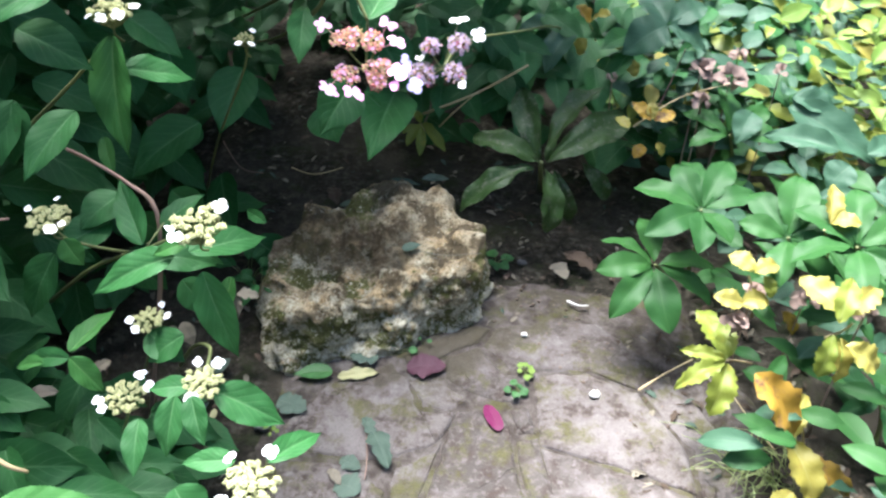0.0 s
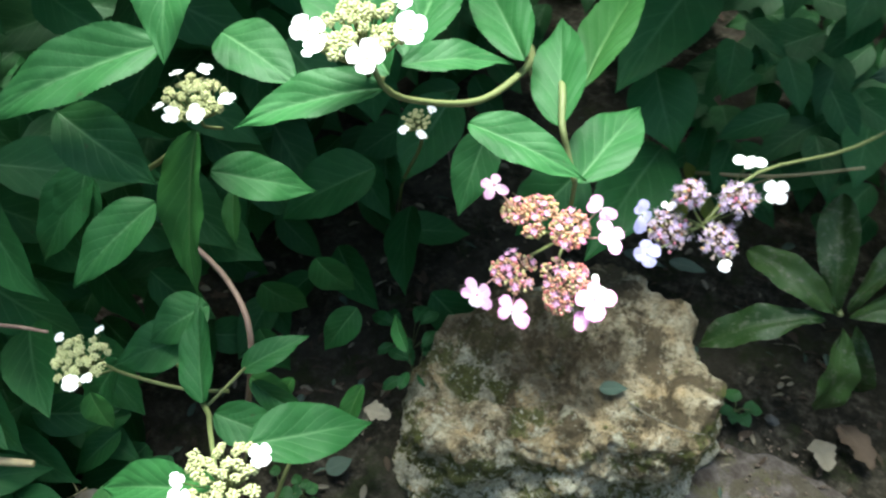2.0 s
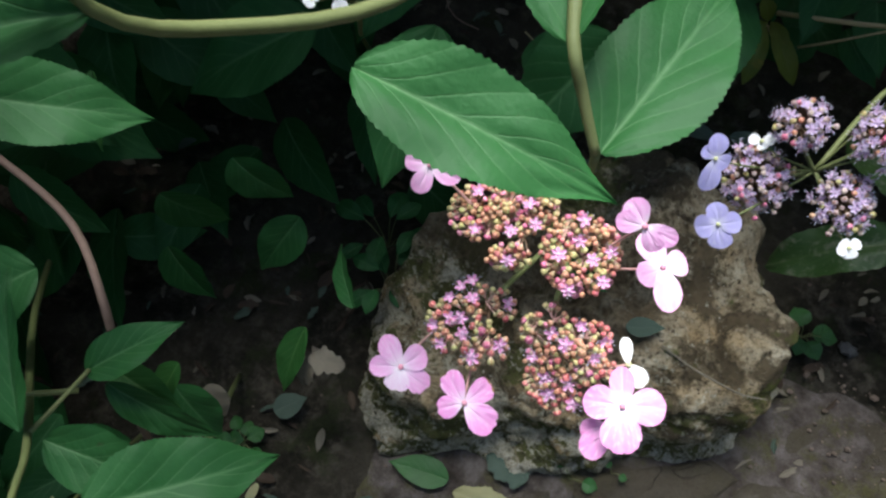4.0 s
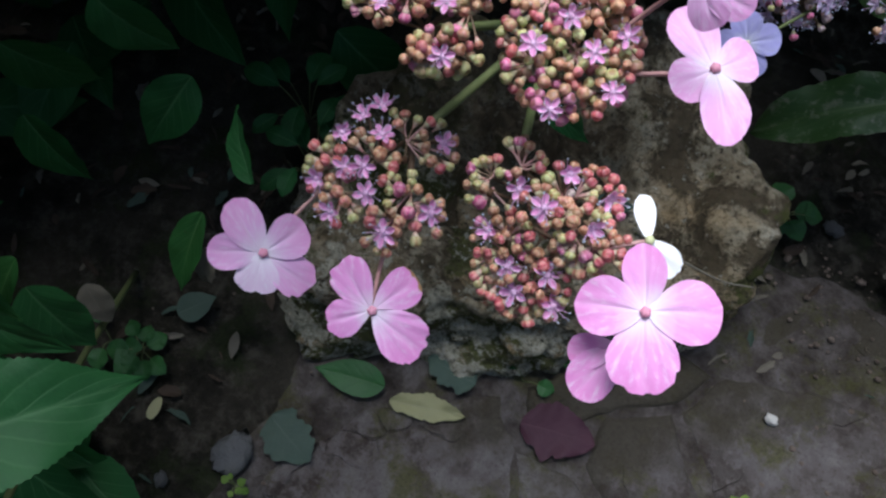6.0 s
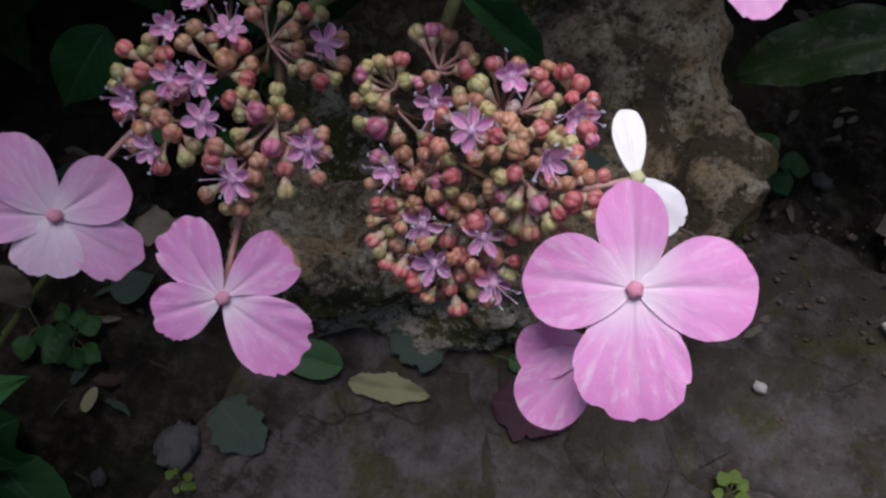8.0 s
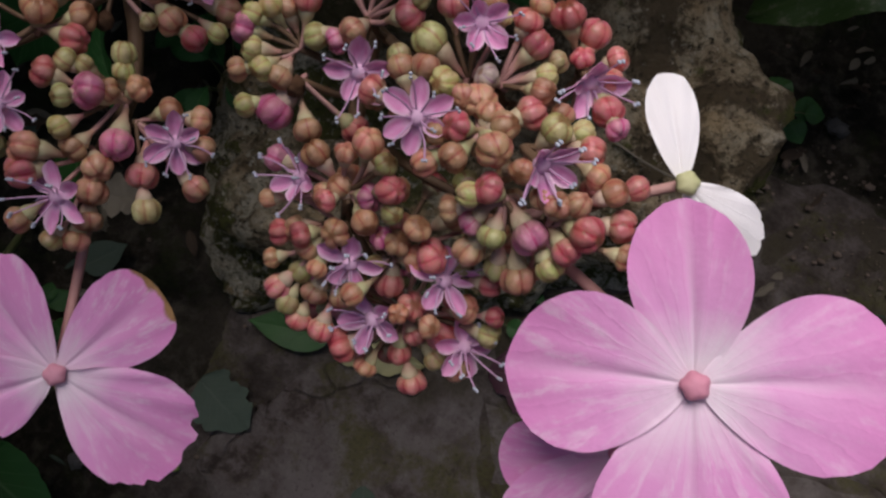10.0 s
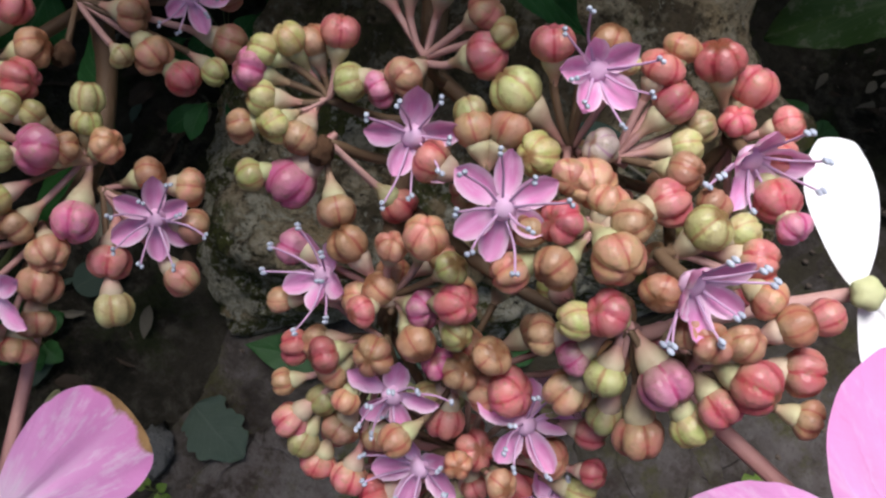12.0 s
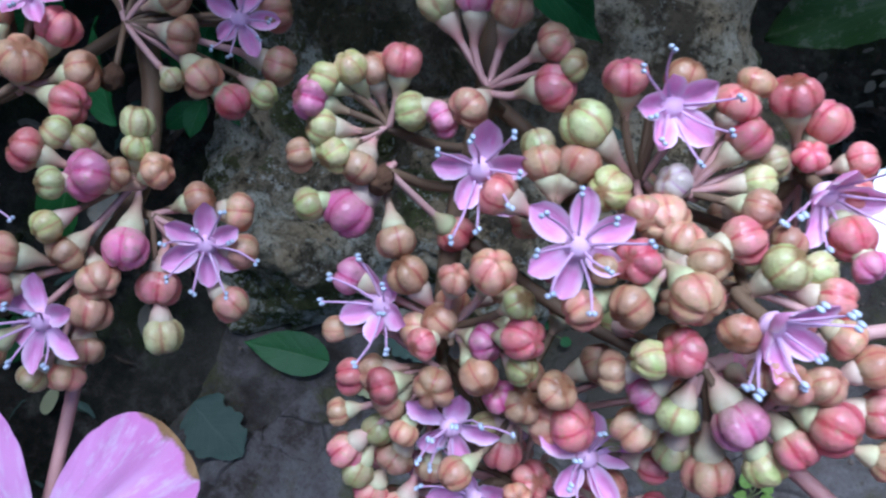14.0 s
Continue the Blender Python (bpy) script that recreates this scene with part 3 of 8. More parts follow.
def blade_arrays(kind, seed, ny=18, nx=3):
    """A unit blade along y: vertices, faces and uvs."""
    a, b, arch, fold, wave, teeth = BLADES[kind]
    r = random.Random(seed * 31 + len(kind))
    peak = (a / (a + b)) ** a * (b / (a + b)) ** b
    off = r.uniform(0, 50)
    bend = r.uniform(-0.06, 0.06)
    verts, uvs, faces = [], [], []
    cols = 2 * nx + 1
    for i in range(ny + 1):
        v = i / ny
        if kind in ("ragged", "crumpled", "petal", "round"):
            v = 0.5 - 0.5 * math.cos(math.pi * v)
        v = 0.004 + 0.992 * v
        half = 0.5 * v ** a * (1 - v) ** b / peak
        if kind == "ovate":
            half *= 1 - 0.30 * max(0.0, (v - 0.72) / 0.28) ** 1.2 * (1 - max(0.0, (v - 0.9) / 0.1) ** 2)
        tooth = 0.0
        if teeth and 0 < i < ny:
            tooth = teeth * (1 if i % 2 else -1) + 0.6 * teeth * r.uniform(-1, 1)
            if kind in ("ragged", "crumpled"):
                half *= 1 + 0.30 * noise.noise((v * 6.5, off, 1.0))
            if kind == "petal" and v > 0.5:
                half *= 1 + 0.09 * noise.noise((v * 9, off, 3.0))
        for j in range(cols):
            u = (j - nx) / nx
            torn = 1.0
            if kind in ("ragged", "crumpled"):
                torn += abs(u) * (0.30 * noise.noise((v * 7.0, off + 4 * (u > 0), 2.0)) + 0.14 * noise.noise((v * 19.0, off + 4 * (u > 0), 7.0)))
            x = half * u * torn * (1 + (tooth if abs(u) > 0.99 else 0.0)) + bend * math.sin(math.pi * v) * 0.5
            lift = fold * abs(u) * half + arch * 4 * v * (1 - v) * (1 - 0.25 * u * u)
            lift += wave * noise.noise((u * 1.6 + off, v * 3.2, off)) + wave * 0.6 * abs(u) * math.sin(v * 17 + off + u)
            if kind == "ovate" and ny > 30:
                run = (v - 0.62 * (0.5 * abs(u)) ** 0.8) * 7.0 % 1.0
                lift -= 0.007 * max(0.0, 1 - abs(run - 0.5) * 4.5) * min(1.0, 2.2 * half) + 0.010 * max(0.0, 1 - abs(u) * 5) * (1 - v)
            y = v - ((0.035 * (0.5 + 0.5 * noise.noise((u * 3.1, off * 2, 5.0))) + 0.012 * noise.noise((u * 7.0, off, 1.0))) * v ** 4 if kind == "petal" else 0.0)
            verts.append((x, y, lift))
            uvs.append((0.5 + 0.5 * u, v))
    for i in range(ny):
        for j in range(cols - 1):
            k = i * cols + j
            faces.append((k, k + 1, k + cols + 1, k + cols))
    return np.array(verts), faces, np.array(uvs)


BLADE_CACHE = {}


def blade_mesh(kind, mat, seed):
    key = (kind, mat.name, seed % 6)
    if key not in BLADE_CACHE:
        fine = dict(ovate=(64, 8), broad=(26, 4), lance=(22, 3), long=(24, 4), jagged=(15, 3), petal=(18, 6), star=(7, 2), ragged=(36, 5), crumpled=(24, 5)).get(kind, (16, 3))
        v, f, t = blade_arrays(kind, seed % 6, *fine)
        BLADE_CACHE[key] = mesh_of(mat.name, v, f, [mat], t)
    return BLADE_CACHE[key]


UPWARD = Vector((0, -0.45, 1.0))


def leaf(parent, base, tip, width, mat, kind="ovate", facing=None, seed=None):
    seed = rng.randrange(1000) if seed is None else seed
    j = Vector((rng.uniform(-0.2, 0.2), rng.uniform(-0.2, 0.2), 0))
    m = axes(base, tip, Vector(facing) if facing else UPWARD + j, width)
    return child("leaf", blade_mesh(kind, mat, seed), parent, m)


def tube_arrays(points, radii, sides=7):
    """A bent tapering tube through the points."""
    pts = [Vector(p) for p in points]
    if len(pts) > 2:
        fine = []
        for i in range(len(pts) - 1):
            p0, p1, p2, p3 = pts[max(i - 1, 0)], pts[i], pts[i + 1], pts[min(i + 2, len(pts) - 1)]
            for k in range(4):
                t = k / 4
                fine.append(0.5 * (2 * p1 + (p2 - p0) * t + (2 * p0 - 5 * p1 + 4 * p2 - p3) * t * t + (3 * p1 - p0 - 3 * p2 + p3) * t ** 3))
        pts = fine + [pts[-1]]
    n = len(pts)
    if isinstance(radii, (int, float)):
        radii = (radii, radii)
    verts, faces = [], []
    side = Vector((0.31, 0.72, 0.2))
    for i, p in enumerate(pts):
        d = (pts[min(i + 1, n - 1)] - pts[max(i - 1, 0)]).normalized()
        x = d.cross(side).normalized()
        y = d.cross(x)
        r = radii[0] + (radii[1] - radii[0]) * i / (n - 1)
        for k in range(sides):
            a = 2 * math.pi * k / sides
            verts.append(p + x * (r * math.cos(a)) + y * (r * math.sin(a)))
    for i in range(n - 1):
        for k in range(sides):
            q = (k + 1) % sides
            faces.append((i * sides + k, i * sides + q, (i + 1) * sides + q, (i + 1) * sides + k))
    faces.append(tuple(range(sides))[::-1])
    faces.append(tuple((n - 1) * sides + k for k in range(sides)))
    return verts, faces


class Joined:
    """Gathers pieces into the vertices and faces of one mesh."""

    def __init__(self):
        self.v, self.f, self.t, self.s, self.n = [], [], [], [], 0

    def add(self, verts, faces, uvs=None, slot=0):
        verts = np.array([tuple(v) for v in verts], dtype=float)
        self.v.append(verts)
        self.f += [tuple(i + self.n for i in f) for f in faces]
        self.t.append(np.asarray(uvs) if uvs is not None else np.full((len(verts), 2), 0.3))
        self.s += [slot] * len(faces)
        self.n += len(verts)

    def tube(self, points, radii, sides=7, slot=0):
        self.add(*tube_arrays(points, radii, sides), slot=slot)

    def put(self, arrays, m, slot=0):
        v, f, t = arrays
        a = np.array(m)
        self.add(v @ a[:3, :3].T + a[:3, 3], f, t, slot)

    def mesh(self, name, mats, smooth=True):
        return mesh_of(name, np.concatenate(self.v), self.f, mats, np.concatenate(self.t), self.s, smooth)


def stem(parent, points, radii, mat, name="stem", sides=8, label=""):
    j = Joined()
    j.tube(points, radii, sides)
    return child(name, j.mesh(name, [mat]), parent, None, label)


def ball_arrays(rings=6, sides=9, ribs=0, rib_depth=0.0, flat=1.0):
    verts, faces, uvs = [(0, 0, -flat)], [], [(0.0, 0.0)]
    for i in range(1, rings):
        a = math.pi * i / rings
        for k in range(sides):
            b = 2 * math.pi * k / sides
            r = math.sin(a) * (1 + (rib_depth * (abs(math.cos(ribs * b / 2)) - 0.5) if ribs else 0))
            verts.append((r * math.cos(b), r * math.sin(b), -math.cos(a) * flat))
            uvs.append((1 - abs(math.cos(ribs * b / 2)) if ribs else 0.3, i / rings))
    verts.append((0, 0, flat * (0.9 if ribs else 1.0)))
    uvs.append((0.9 if ribs else 0.3, 1.0))
    for k in range(sides):
        q = (k + 1) % sides
        faces.append((0, 1 + q, 1 + k))
        for i in range(rings - 2):
            o = 1 + i * sides
            faces.append((o + k, o + q, o + sides + q, o + sides + k))
        o = 1 + (rings - 2) * sides
        faces.append((o + k, o + q, len(verts) - 1))
    return np.array(verts), faces, np.array(uvs)


def lump_arrays(seed, rings=8, sides=12, rough=0.3, freq=1.6):
    v, f, t = ball_arrays(rings, sides)
    out = []
    for p in v:
        q = Vector(p)
        out.append(q * (1 + rough * noise.noise(q * freq + Vector((seed * 3.1, seed, 0)))))
    return np.array([tuple(q) for q in out]), f, t


def scatter(name, parts, count, place, mats, parent=None, **tags):
    """One mesh of many loose blades: place(i) gives base, tip, width, facing and the slot of its material."""
    j = Joined()
    for i in range(count):
        got = place(i)
        if got is None:
            continue
        base, tip, width, facing, slot = got
        j.put(parts[i % len(parts)], axes(base, tip, facing, width), slot)
    return j.mesh(name, mats)

# ---- the large structure: ground and rock ----
def ground_height(x, y):
    z = -0.012 + 0.006 * noise.noise((x * 9, y * 9, 0.3)) + 0.004 * noise.noise((x * 31, y * 31, 2.0))
    back = max(0.0, y - 1.75)
    return z + 0.10 * back / (0.6 + back) + 0.02 * min(back, 1.0) * noise.noise((x * 3, y * 3, 7.0))


def build_ground():
    n = 190
    s = [math.sinh(6.2 * (2 * i / n - 1)) / math.sinh(6.2) * 60 for i in range(n + 1)]
    verts = []
    for b in s:
        for a in s:
            x, y = a, 1.3 + b
            verts.append((x, y, ground_height(x, y)))
    faces = [(j * (n + 1) + i, j * (n + 1) + i + 1, (j + 1) * (n + 1) + i + 1, (j + 1) * (n + 1) + i) for j in range(n) for i in range(n)]
    thing("ground", "dark crumbly garden soil with moss and grit", "soil", kind="structure", data=mesh_of("ground", verts, faces, [SOIL]))


build_ground()


def build_rock():
    """A squat weathered block: uneven footprint, steep sides, a top that rises to the back, pitted all over."""
    cx, cy = -0.085, 1.325
    rim = [(-160, 0.225), (-128, 0.268), (-100, 0.165), (-62, 0.15), (-32, 0.135), (-2, 0.215), (22, 0.232), (44, 0.21), (68, 0.24), (92, 0.235), (125, 0.21), (158, 0.225)]
    rim = rim + [(rim[0][0] + 360, rim[0][1])]

    def radius(deg):
        deg = (deg + 160) % 360 - 160
        for (a, r), (b, s) in zip(rim, rim[1:]):
            if a <= deg <= b:
                t = (deg - a) / (b - a)
                t = t * t * (3 - 2 * t)
                return r + (s - r) * t
        return rim[0][1]

    na, ns = 200, 110
    verts, faces = [], []
    for j in range(ns + 1):
        s = j / ns
        for i in range(na):
            deg = -180 + 360 * i / na
            r0 = radius(deg)
            lean = 0.09 + 0.17 * max(0.0, -math.sin(math.radians(deg)))
            if s < 0.4:
                t = s / 0.4
                r, h = r0 * (1.05 - lean * t ** 1.5), -0.03 + t
            else:
                t = (s - 0.4) / 0.6
                r, h = r0 * ((1.05 - lean) * (1 - t ** 1.15)), 2.0
            a = math.radians(deg)
            x, y = cx + r * math.cos(a), cy + r * math.sin(a)
            top = 0.108 + 0.17 * max(0.0, y - 1.2) - 0.10 * max(0.0, x - 0.0) - 0.12 * max(0.0, y - 1.46)
            top += 0.16 * (min(x, 0.06) + 0.08) * max(0.0, min(1.0, (y - 1.2) / 0.15))
            across = y - 1.285 + 0.15 * (x + 0.2)
            top -= 0.030 * math.exp(-(across / 0.035) ** 2) * max(0.0, min(1.0, (-0.04 - x) / 0.06))
            top += 0.030 * noise.noise((x * 9, y * 9, 1.7)) + 0.022 * noise.noise((x * 22, y * 22, 4.1))
            top += 0.030 * math.exp(-(((x + 0.128) / 0.022) ** 2 + ((y - 1.372) / 0.035) ** 2))
            top += 0.020 * math.exp(-(((x - 0.09) / 0.05) ** 2 + ((y - 1.36) / 0.05) ** 2))
            top -= 0.035 * math.exp(-(((x + 0.17 - 0.5 * (y - 1.35)) / 0.035) ** 2 + ((y - 1.33) / 0.07) ** 2))
            z = -0.03 + (top * 0.93 + 0.03) * (h + 0.03) if h < 1.5 else top - 0.07 * top * math.exp(-((1 - (1 - t)) / 0.08) ** 2)
            p = Vector((x, y, z))
            out = Vector((math.cos(a), math.sin(a), 0.15)) if s < 0.4 else Vector((0, 0, 1)).lerp(Vector((math.cos(a), math.sin(a), 0.3)), max(0, 1 - t * 3))
            d = 0.026 * noise.noise(p * 12) + 0.018 * noise.noise(p * 29) + 0.006 * noise.noise(p * 80) + 0.0035 * noise.noise(p * 190)
            pit = noise.noise(p * 47 + Vector((3, 1, 5)))
            if pit > 0.25:
                d -= 0.03 * (pit - 0.25)
            p += out * d
            verts.append(tuple(p))
    for j in range(ns):
        for i in range(na):
            q = (i + 1) % na
            faces.append((j * na + i, j * na + q, (j + 1) * na + q, (j + 1) * na + i))
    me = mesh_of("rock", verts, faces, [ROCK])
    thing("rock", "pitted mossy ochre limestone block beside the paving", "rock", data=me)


build_rock()


def build_bed():
    """The trodden bed of the path, just below the flags, with a ragged edge that dips into the soil."""
    nx, ny = 120, 230
    verts = []
    for j in range(ny + 1):
        for i in range(nx + 1):
            x, y = -0.42 + 1.22 * i / nx, -1.9 + 3.5 * j / ny
            edge = min(x + 0.25 + 0.04 * noise.noise((y * 4, 1.0, 0)), 0.66 - 0.12 * max(0.0, y - 1.0) + 0.09 * noise.noise((y * 4, 5.0, 0)) - x, 1.44 + 0.07 * noise.noise((x * 5, 9.0, 0)) - y)
            z = -0.0048 + 0.0022 * noise.noise((x * 22, y * 22, 4.0)) + 0.0012 * noise.noise((x * 70, y * 70, 6.0))
            if edge < 0.05:
                z -= 0.5 * (0.05 - max(edge, -0.06)) ** 1.3
            verts.append((x, y, z))
    faces = [(j * (nx + 1) + i, j * (nx + 1) + i + 1, (j + 1) * (nx + 1) + i + 1, (j + 1) * (nx + 1) + i) for j in range(ny) for i in range(nx)]
    thing("path_bed", "trodden earth and moss between the flags", "path", kind="structure", data=mesh_of("path_bed", verts, faces, [BED]))


build_bed()


def build_walls():
    """Plain ivy-dark walls, all out of sight, added to block the low sky."""
    for name, x0, x1, y0, y1 in (("wall_north", -3.4, 3.4, 4.6, 4.8), ("wall_south", -3.4, 3.4, -3.2, -3.0), ("wall_west", -3.4, -3.2, -3.0, 4.6), ("wall_east", 3.2, 3.4, -3.0, 4.6)):
        v = [(x, y, z) for z in (-0.05, 3.2) for x, y in ((x0, y0), (x1, y0), (x1, y1), (x0, y1))]
        f = [(0, 3, 2, 1), (4, 5, 6, 7), (0, 1, 5, 4), (1, 2, 6, 5), (2, 3, 7, 6), (3, 0, 4, 7)]
        thing(name, "plain dark green screen, unseen, added to block low sky light", "wall", kind="structure", data=mesh_of(name, v, f, [SKY_SCREEN], smooth=False))


build_walls()

# ---- the hydrangea shrub: stems, leaves that stand out, and the shaded mass behind them ----
shrub = thing("hydrangea_shrub", "lacecap hydrangea shrub with toothed green leaves", "shrub", at=(-0.6, 1.3, 0))

# leaves round the tall shoots that lean over the rock
leaf(shrub, (-0.4184, 1.0415, 0.804), (-0.5354, 0.9249, 0.754), 0.0624, HYDRANGEA)
leaf(shrub, (-0.3591, 1.0384, 0.934), (-0.3294, 0.9621, 0.864), 0.0568, HYDRANGEA, facing=(0.1, -0.9, 0.8))
leaf(shrub, (-0.3414, 1.0364, 0.844), (-0.2537, 1.0174, 0.834), 0.0496, HYDRANGEA)
leaf(shrub, (-0.1819, 1.0172, 0.864), (-0.271, 0.9564, 0.834), 0.0394, HYDRANGEA, facing=(0, -0.3, 1))
leaf(shrub, (-0.1687, 1.0204, 0.884), (-0.1134, 1.0833, 0.864), 0.0309, HYDRANGEA, facing=(0, -0.2, 1))
leaf(shrub, (-0.1914, 1.0412, 0.854), (-0.3494, 1.1665, 0.844), 0.0612, HYDRANGEA)
leaf(shrub, (-0.187, 1.0628, 0.854), (-0.2419, 1.2357, 0.834), 0.0576, HYDRANGEA)
leaf(shrub, (-0.1389, 1.1693, 0.804), (-0.2374, 1.2738, 0.804), 0.0496, HYDRANGEA, facing=(0.2, -0.7, 0.9))
leaf(shrub, (-0.0939, 1.1514, 0.764), (-0.1442, 1.2699, 0.784), 0.0497, HYDRANGEA, facing=(0, -0.8, 0.7))
leaf(shrub, (-0.12, 1.2847, 0.704), (-0.1318, 1.4981, 0.704), 0.0561, HYDRANGEA_PALE)
leaf(shrub, (-0.1400, 1.0690, 0.81), (-0.0435, 1.0795, 0.783), 0.0405, HYDRANGEA, facing=(0.05, -0.25, 1), seed=2)
leaf(shrub, (-0.0670, 1.1344, 0.7243), (-0.0515, 1.2500, 0.73), 0.0570, HYDRANGEA, facing=(0, -0.5, 1), seed=3)
leaf(shrub, (-0.1685, 1.1712, 0.714), (-0.165, 1.1054, 0.659), 0.0434, HYDRANGEA, facing=(0.3, -0.7, 0.6))
leaf(shrub, (-0.4056, 1.0393, 0.714), (-0.3789, 0.9657, 0.564), 0.0657, HYDRANGEA_PALE, facing=(-0.3, -0.4, 1.0))
leaf(shrub, (-0.4007, 1.0406, 0.664), (-0.3198, 1.0976, 0.624), 0.0489, HYDRANGEA)
leaf(shrub, (-0.5004, 0.9763, 0.744), (-0.4132, 0.986, 0.687), 0.0629, HYDRANGEA)
leaf(shrub, (-0.5651, 1.0285, 0.604), (-0.6033, 0.9516, 0.504), 0.0632, HYDRANGEA)
leaf(shrub, (-0.4758, 1.0242, 0.599), (-0.5213, 0.9268, 0.534), 0.0603, HYDRANGEA)
leaf(shrub, (-0.361, 0.9125, 0.454), (-0.4192, 0.9985, 0.504), 0.0442, HYDRANGEA, facing=(0, -0.8, 0.7))
leaf(shrub, (-0.4398, 0.9816, 0.434), (-0.5022, 0.9209, 0.414), 0.0623, HYDRANGEA)
leaf(shrub, (-0.3559, 0.9699, 0.444), (-0.3067, 1.0337, 0.464), 0.0348, HYDRANGEA, facing=(0, -0.3, 1))
leaf(shrub, (-0.3639, 0.9858, 0.404), (-0.3014, 0.9877, 0.384), 0.0328, HYDRANGEA_PALE)
leaf(shrub, (-0.3542, 0.9165, 0.434), (-0.2649, 0.9394, 0.404), 0.0492, HYDRANGEA)
leaf(shrub, (-0.2854, 0.8936, 0.464), (-0.2032, 0.9924, 0.424), 0.0655, HYDRANGEA, facing=(0, -0.3, 1))
# round the cream head that stands over the lower shoots
leaf(shrub, (-0.2704, 0.8148, 0.524), (-0.3808, 0.789, 0.464), 0.0494, HYDRANGEA, facing=(0, -0.4, 1))
leaf(shrub, (-0.2358, 0.8118, 0.504), (-0.1898, 0.7779, 0.384), 0.0500, HYDRANGEA, facing=(0.2, -1.0, 0.6))
leaf(shrub, (-0.25, 0.8221, 0.544), (-0.298, 0.8106, 0.524), 0.0222, HYDRANGEA_PALE)
leaf(shrub, (-0.2376, 0.7211, 0.384), (-0.2952, 0.7144, 0.374), 0.0299, HYDRANGEA)
leaf(shrub, (-0.2059, 0.7175, 0.384), (-0.1168, 0.7213, 0.324), 0.0544, HYDRANGEA, facing=(0, -0.4, 1))
leaf(shrub, (-0.2952, 0.8489, 0.344), (-0.3478, 0.8238, 0.304), 0.0518, HYDRANGEA)
leaf(shrub, (-0.3535, 0.8566, 0.334), (-0.2931, 0.8313, 0.304), 0.0505, HYDRANGEA)
leaf(shrub, (-0.2355, 0.6687, 0.424), (-0.2382, 0.6196, 0.364), 0.0365, HYDRANGEA)
leaf(shrub, (-0.2746, 0.6439, 0.404), (-0.2668, 0.5857, 0.364), 0.0332, HYDRANGEA)
leaf(shrub, (-0.2159, 0.6715, 0.424), (-0.1902, 0.6275, 0.384), 0.0322, HYDRANGEA)
leaf(shrub, (-0.1324, 0.5762, 0.434), (-0.1954, 0.5708, 0.424), 0.0286, HYDRANGEA, facing=(0, -0.4, 1))
leaf(shrub, (-0.0991, 0.5862, 0.424), (-0.054, 0.6659, 0.384), 0.0328, HYDRANGEA, facing=(0, -0.4, 1))
leaf(shrub, (-0.1997, 0.552, 0.404), (-0.1665, 0.5309, 0.364), 0.0587, HYDRANGEA)
leaf(shrub, (-0.2088, 0.3056, 0.704), (-0.1112, 0.3327, 0.684), 0.0476, HYDRANGEA_PALE, facing=(0, -0.3, 1))
leaf(shrub, (-0.4557, 0.752, 0.364), (-0.5072, 0.7627, 0.334), 0.0236, HYDRANGEA_PALE)
leaf(shrub, (-0.4246, 0.7646, 0.364), (-0.385, 0.7594, 0.304), 0.0349, HYDRANGEA_PALE)
leaf(shrub, (-0.4246, 0.7646, 0.364), (-0.5036, 0.7792, 0.334), 0.0286, HYDRANGEA)
leaf(shrub, (-0.4301, 0.7767, 0.364), (-0.3989, 0.8665, 0.364), 0.0326, HYDRANGEA_PALE)
leaf(shrub, (-0.4383, 0.8499, 0.504), (-0.4152, 0.844, 0.464), 0.0343, HYDRANGEA_PALE)
leaf(shrub, (-0.5105, 0.9313, 0.404), (-0.5531, 0.8897, 0.304), 0.0643, HYDRANGEA)
leaf(shrub, (-0.5275, 1.1822, 0.454), (-0.5009, 1.1386, 0.404), 0.0272, HYDRANGEA_PALE)
leaf(shrub, (-0.4312, 1.0134, 0.464), (-0.4758, 0.9533, 0.434), 0.0625, HYDRANGEA)
leaf(shrub, (-0.5671, 1.0206, 0.604), (-0.5629, 0.9793, 0.524), 0.0626, HYDRANGEA)
leaf(shrub, (-0.5012, 1.2944, 0.624), (-0.4063, 1.2747, 0.564), 0.0677, HYDRANGEA)
leaf(shrub, (-0.5064, 1.392, 0.604), (-0.4655, 1.5058, 0.584), 0.0526, HYDRANGEA)
# dark leaves below and behind the pink head
leaf(shrub, (-0.0950, 1.7000, 0.31), (-0.1180, 1.4250, 0.29), 0.1150, HYDRANGEA, facing=(0.1, -1.0, 0.5))
leaf(shrub, (-0.1445, 1.4255, 0.464), (-0.1905, 1.3279, 0.404), 0.0909, HYDRANGEA, facing=(0.1, -1.0, 0.25))
leaf(shrub, (-0.076, 1.1426, 0.604), (-0.0457, 1.1549, 0.564), 0.0130, HYDRANGEA, facing=(0, -0.3, 1))
leaf(shrub, (-0.2484, 1.1429, 0.334), (-0.301, 1.1996, 0.314), 0.0218, HYDRANGEA, facing=(0.2, -0.8, 0.6))
leaf(shrub, (-0.324, 1.1396, 0.204), (-0.3251, 1.0812, 0.14), 0.0340, HYDRANGEA_PALE)
leaf(shrub, (-0.3483, 0.9718, 0.424), (-0.2725, 0.9881, 0.364), 0.0302, HYDRANGEA)
leaf(shrub, (-0.3293, 1.0174, 0.384), (-0.3382, 0.9842, 0.344), 0.0257, HYDRANGEA_PALE)
leaf(shrub, (-0.358, 1.0098, 0.304), (-0.3164, 1.0017, 0.244), 0.0531, HYDRANGEA)

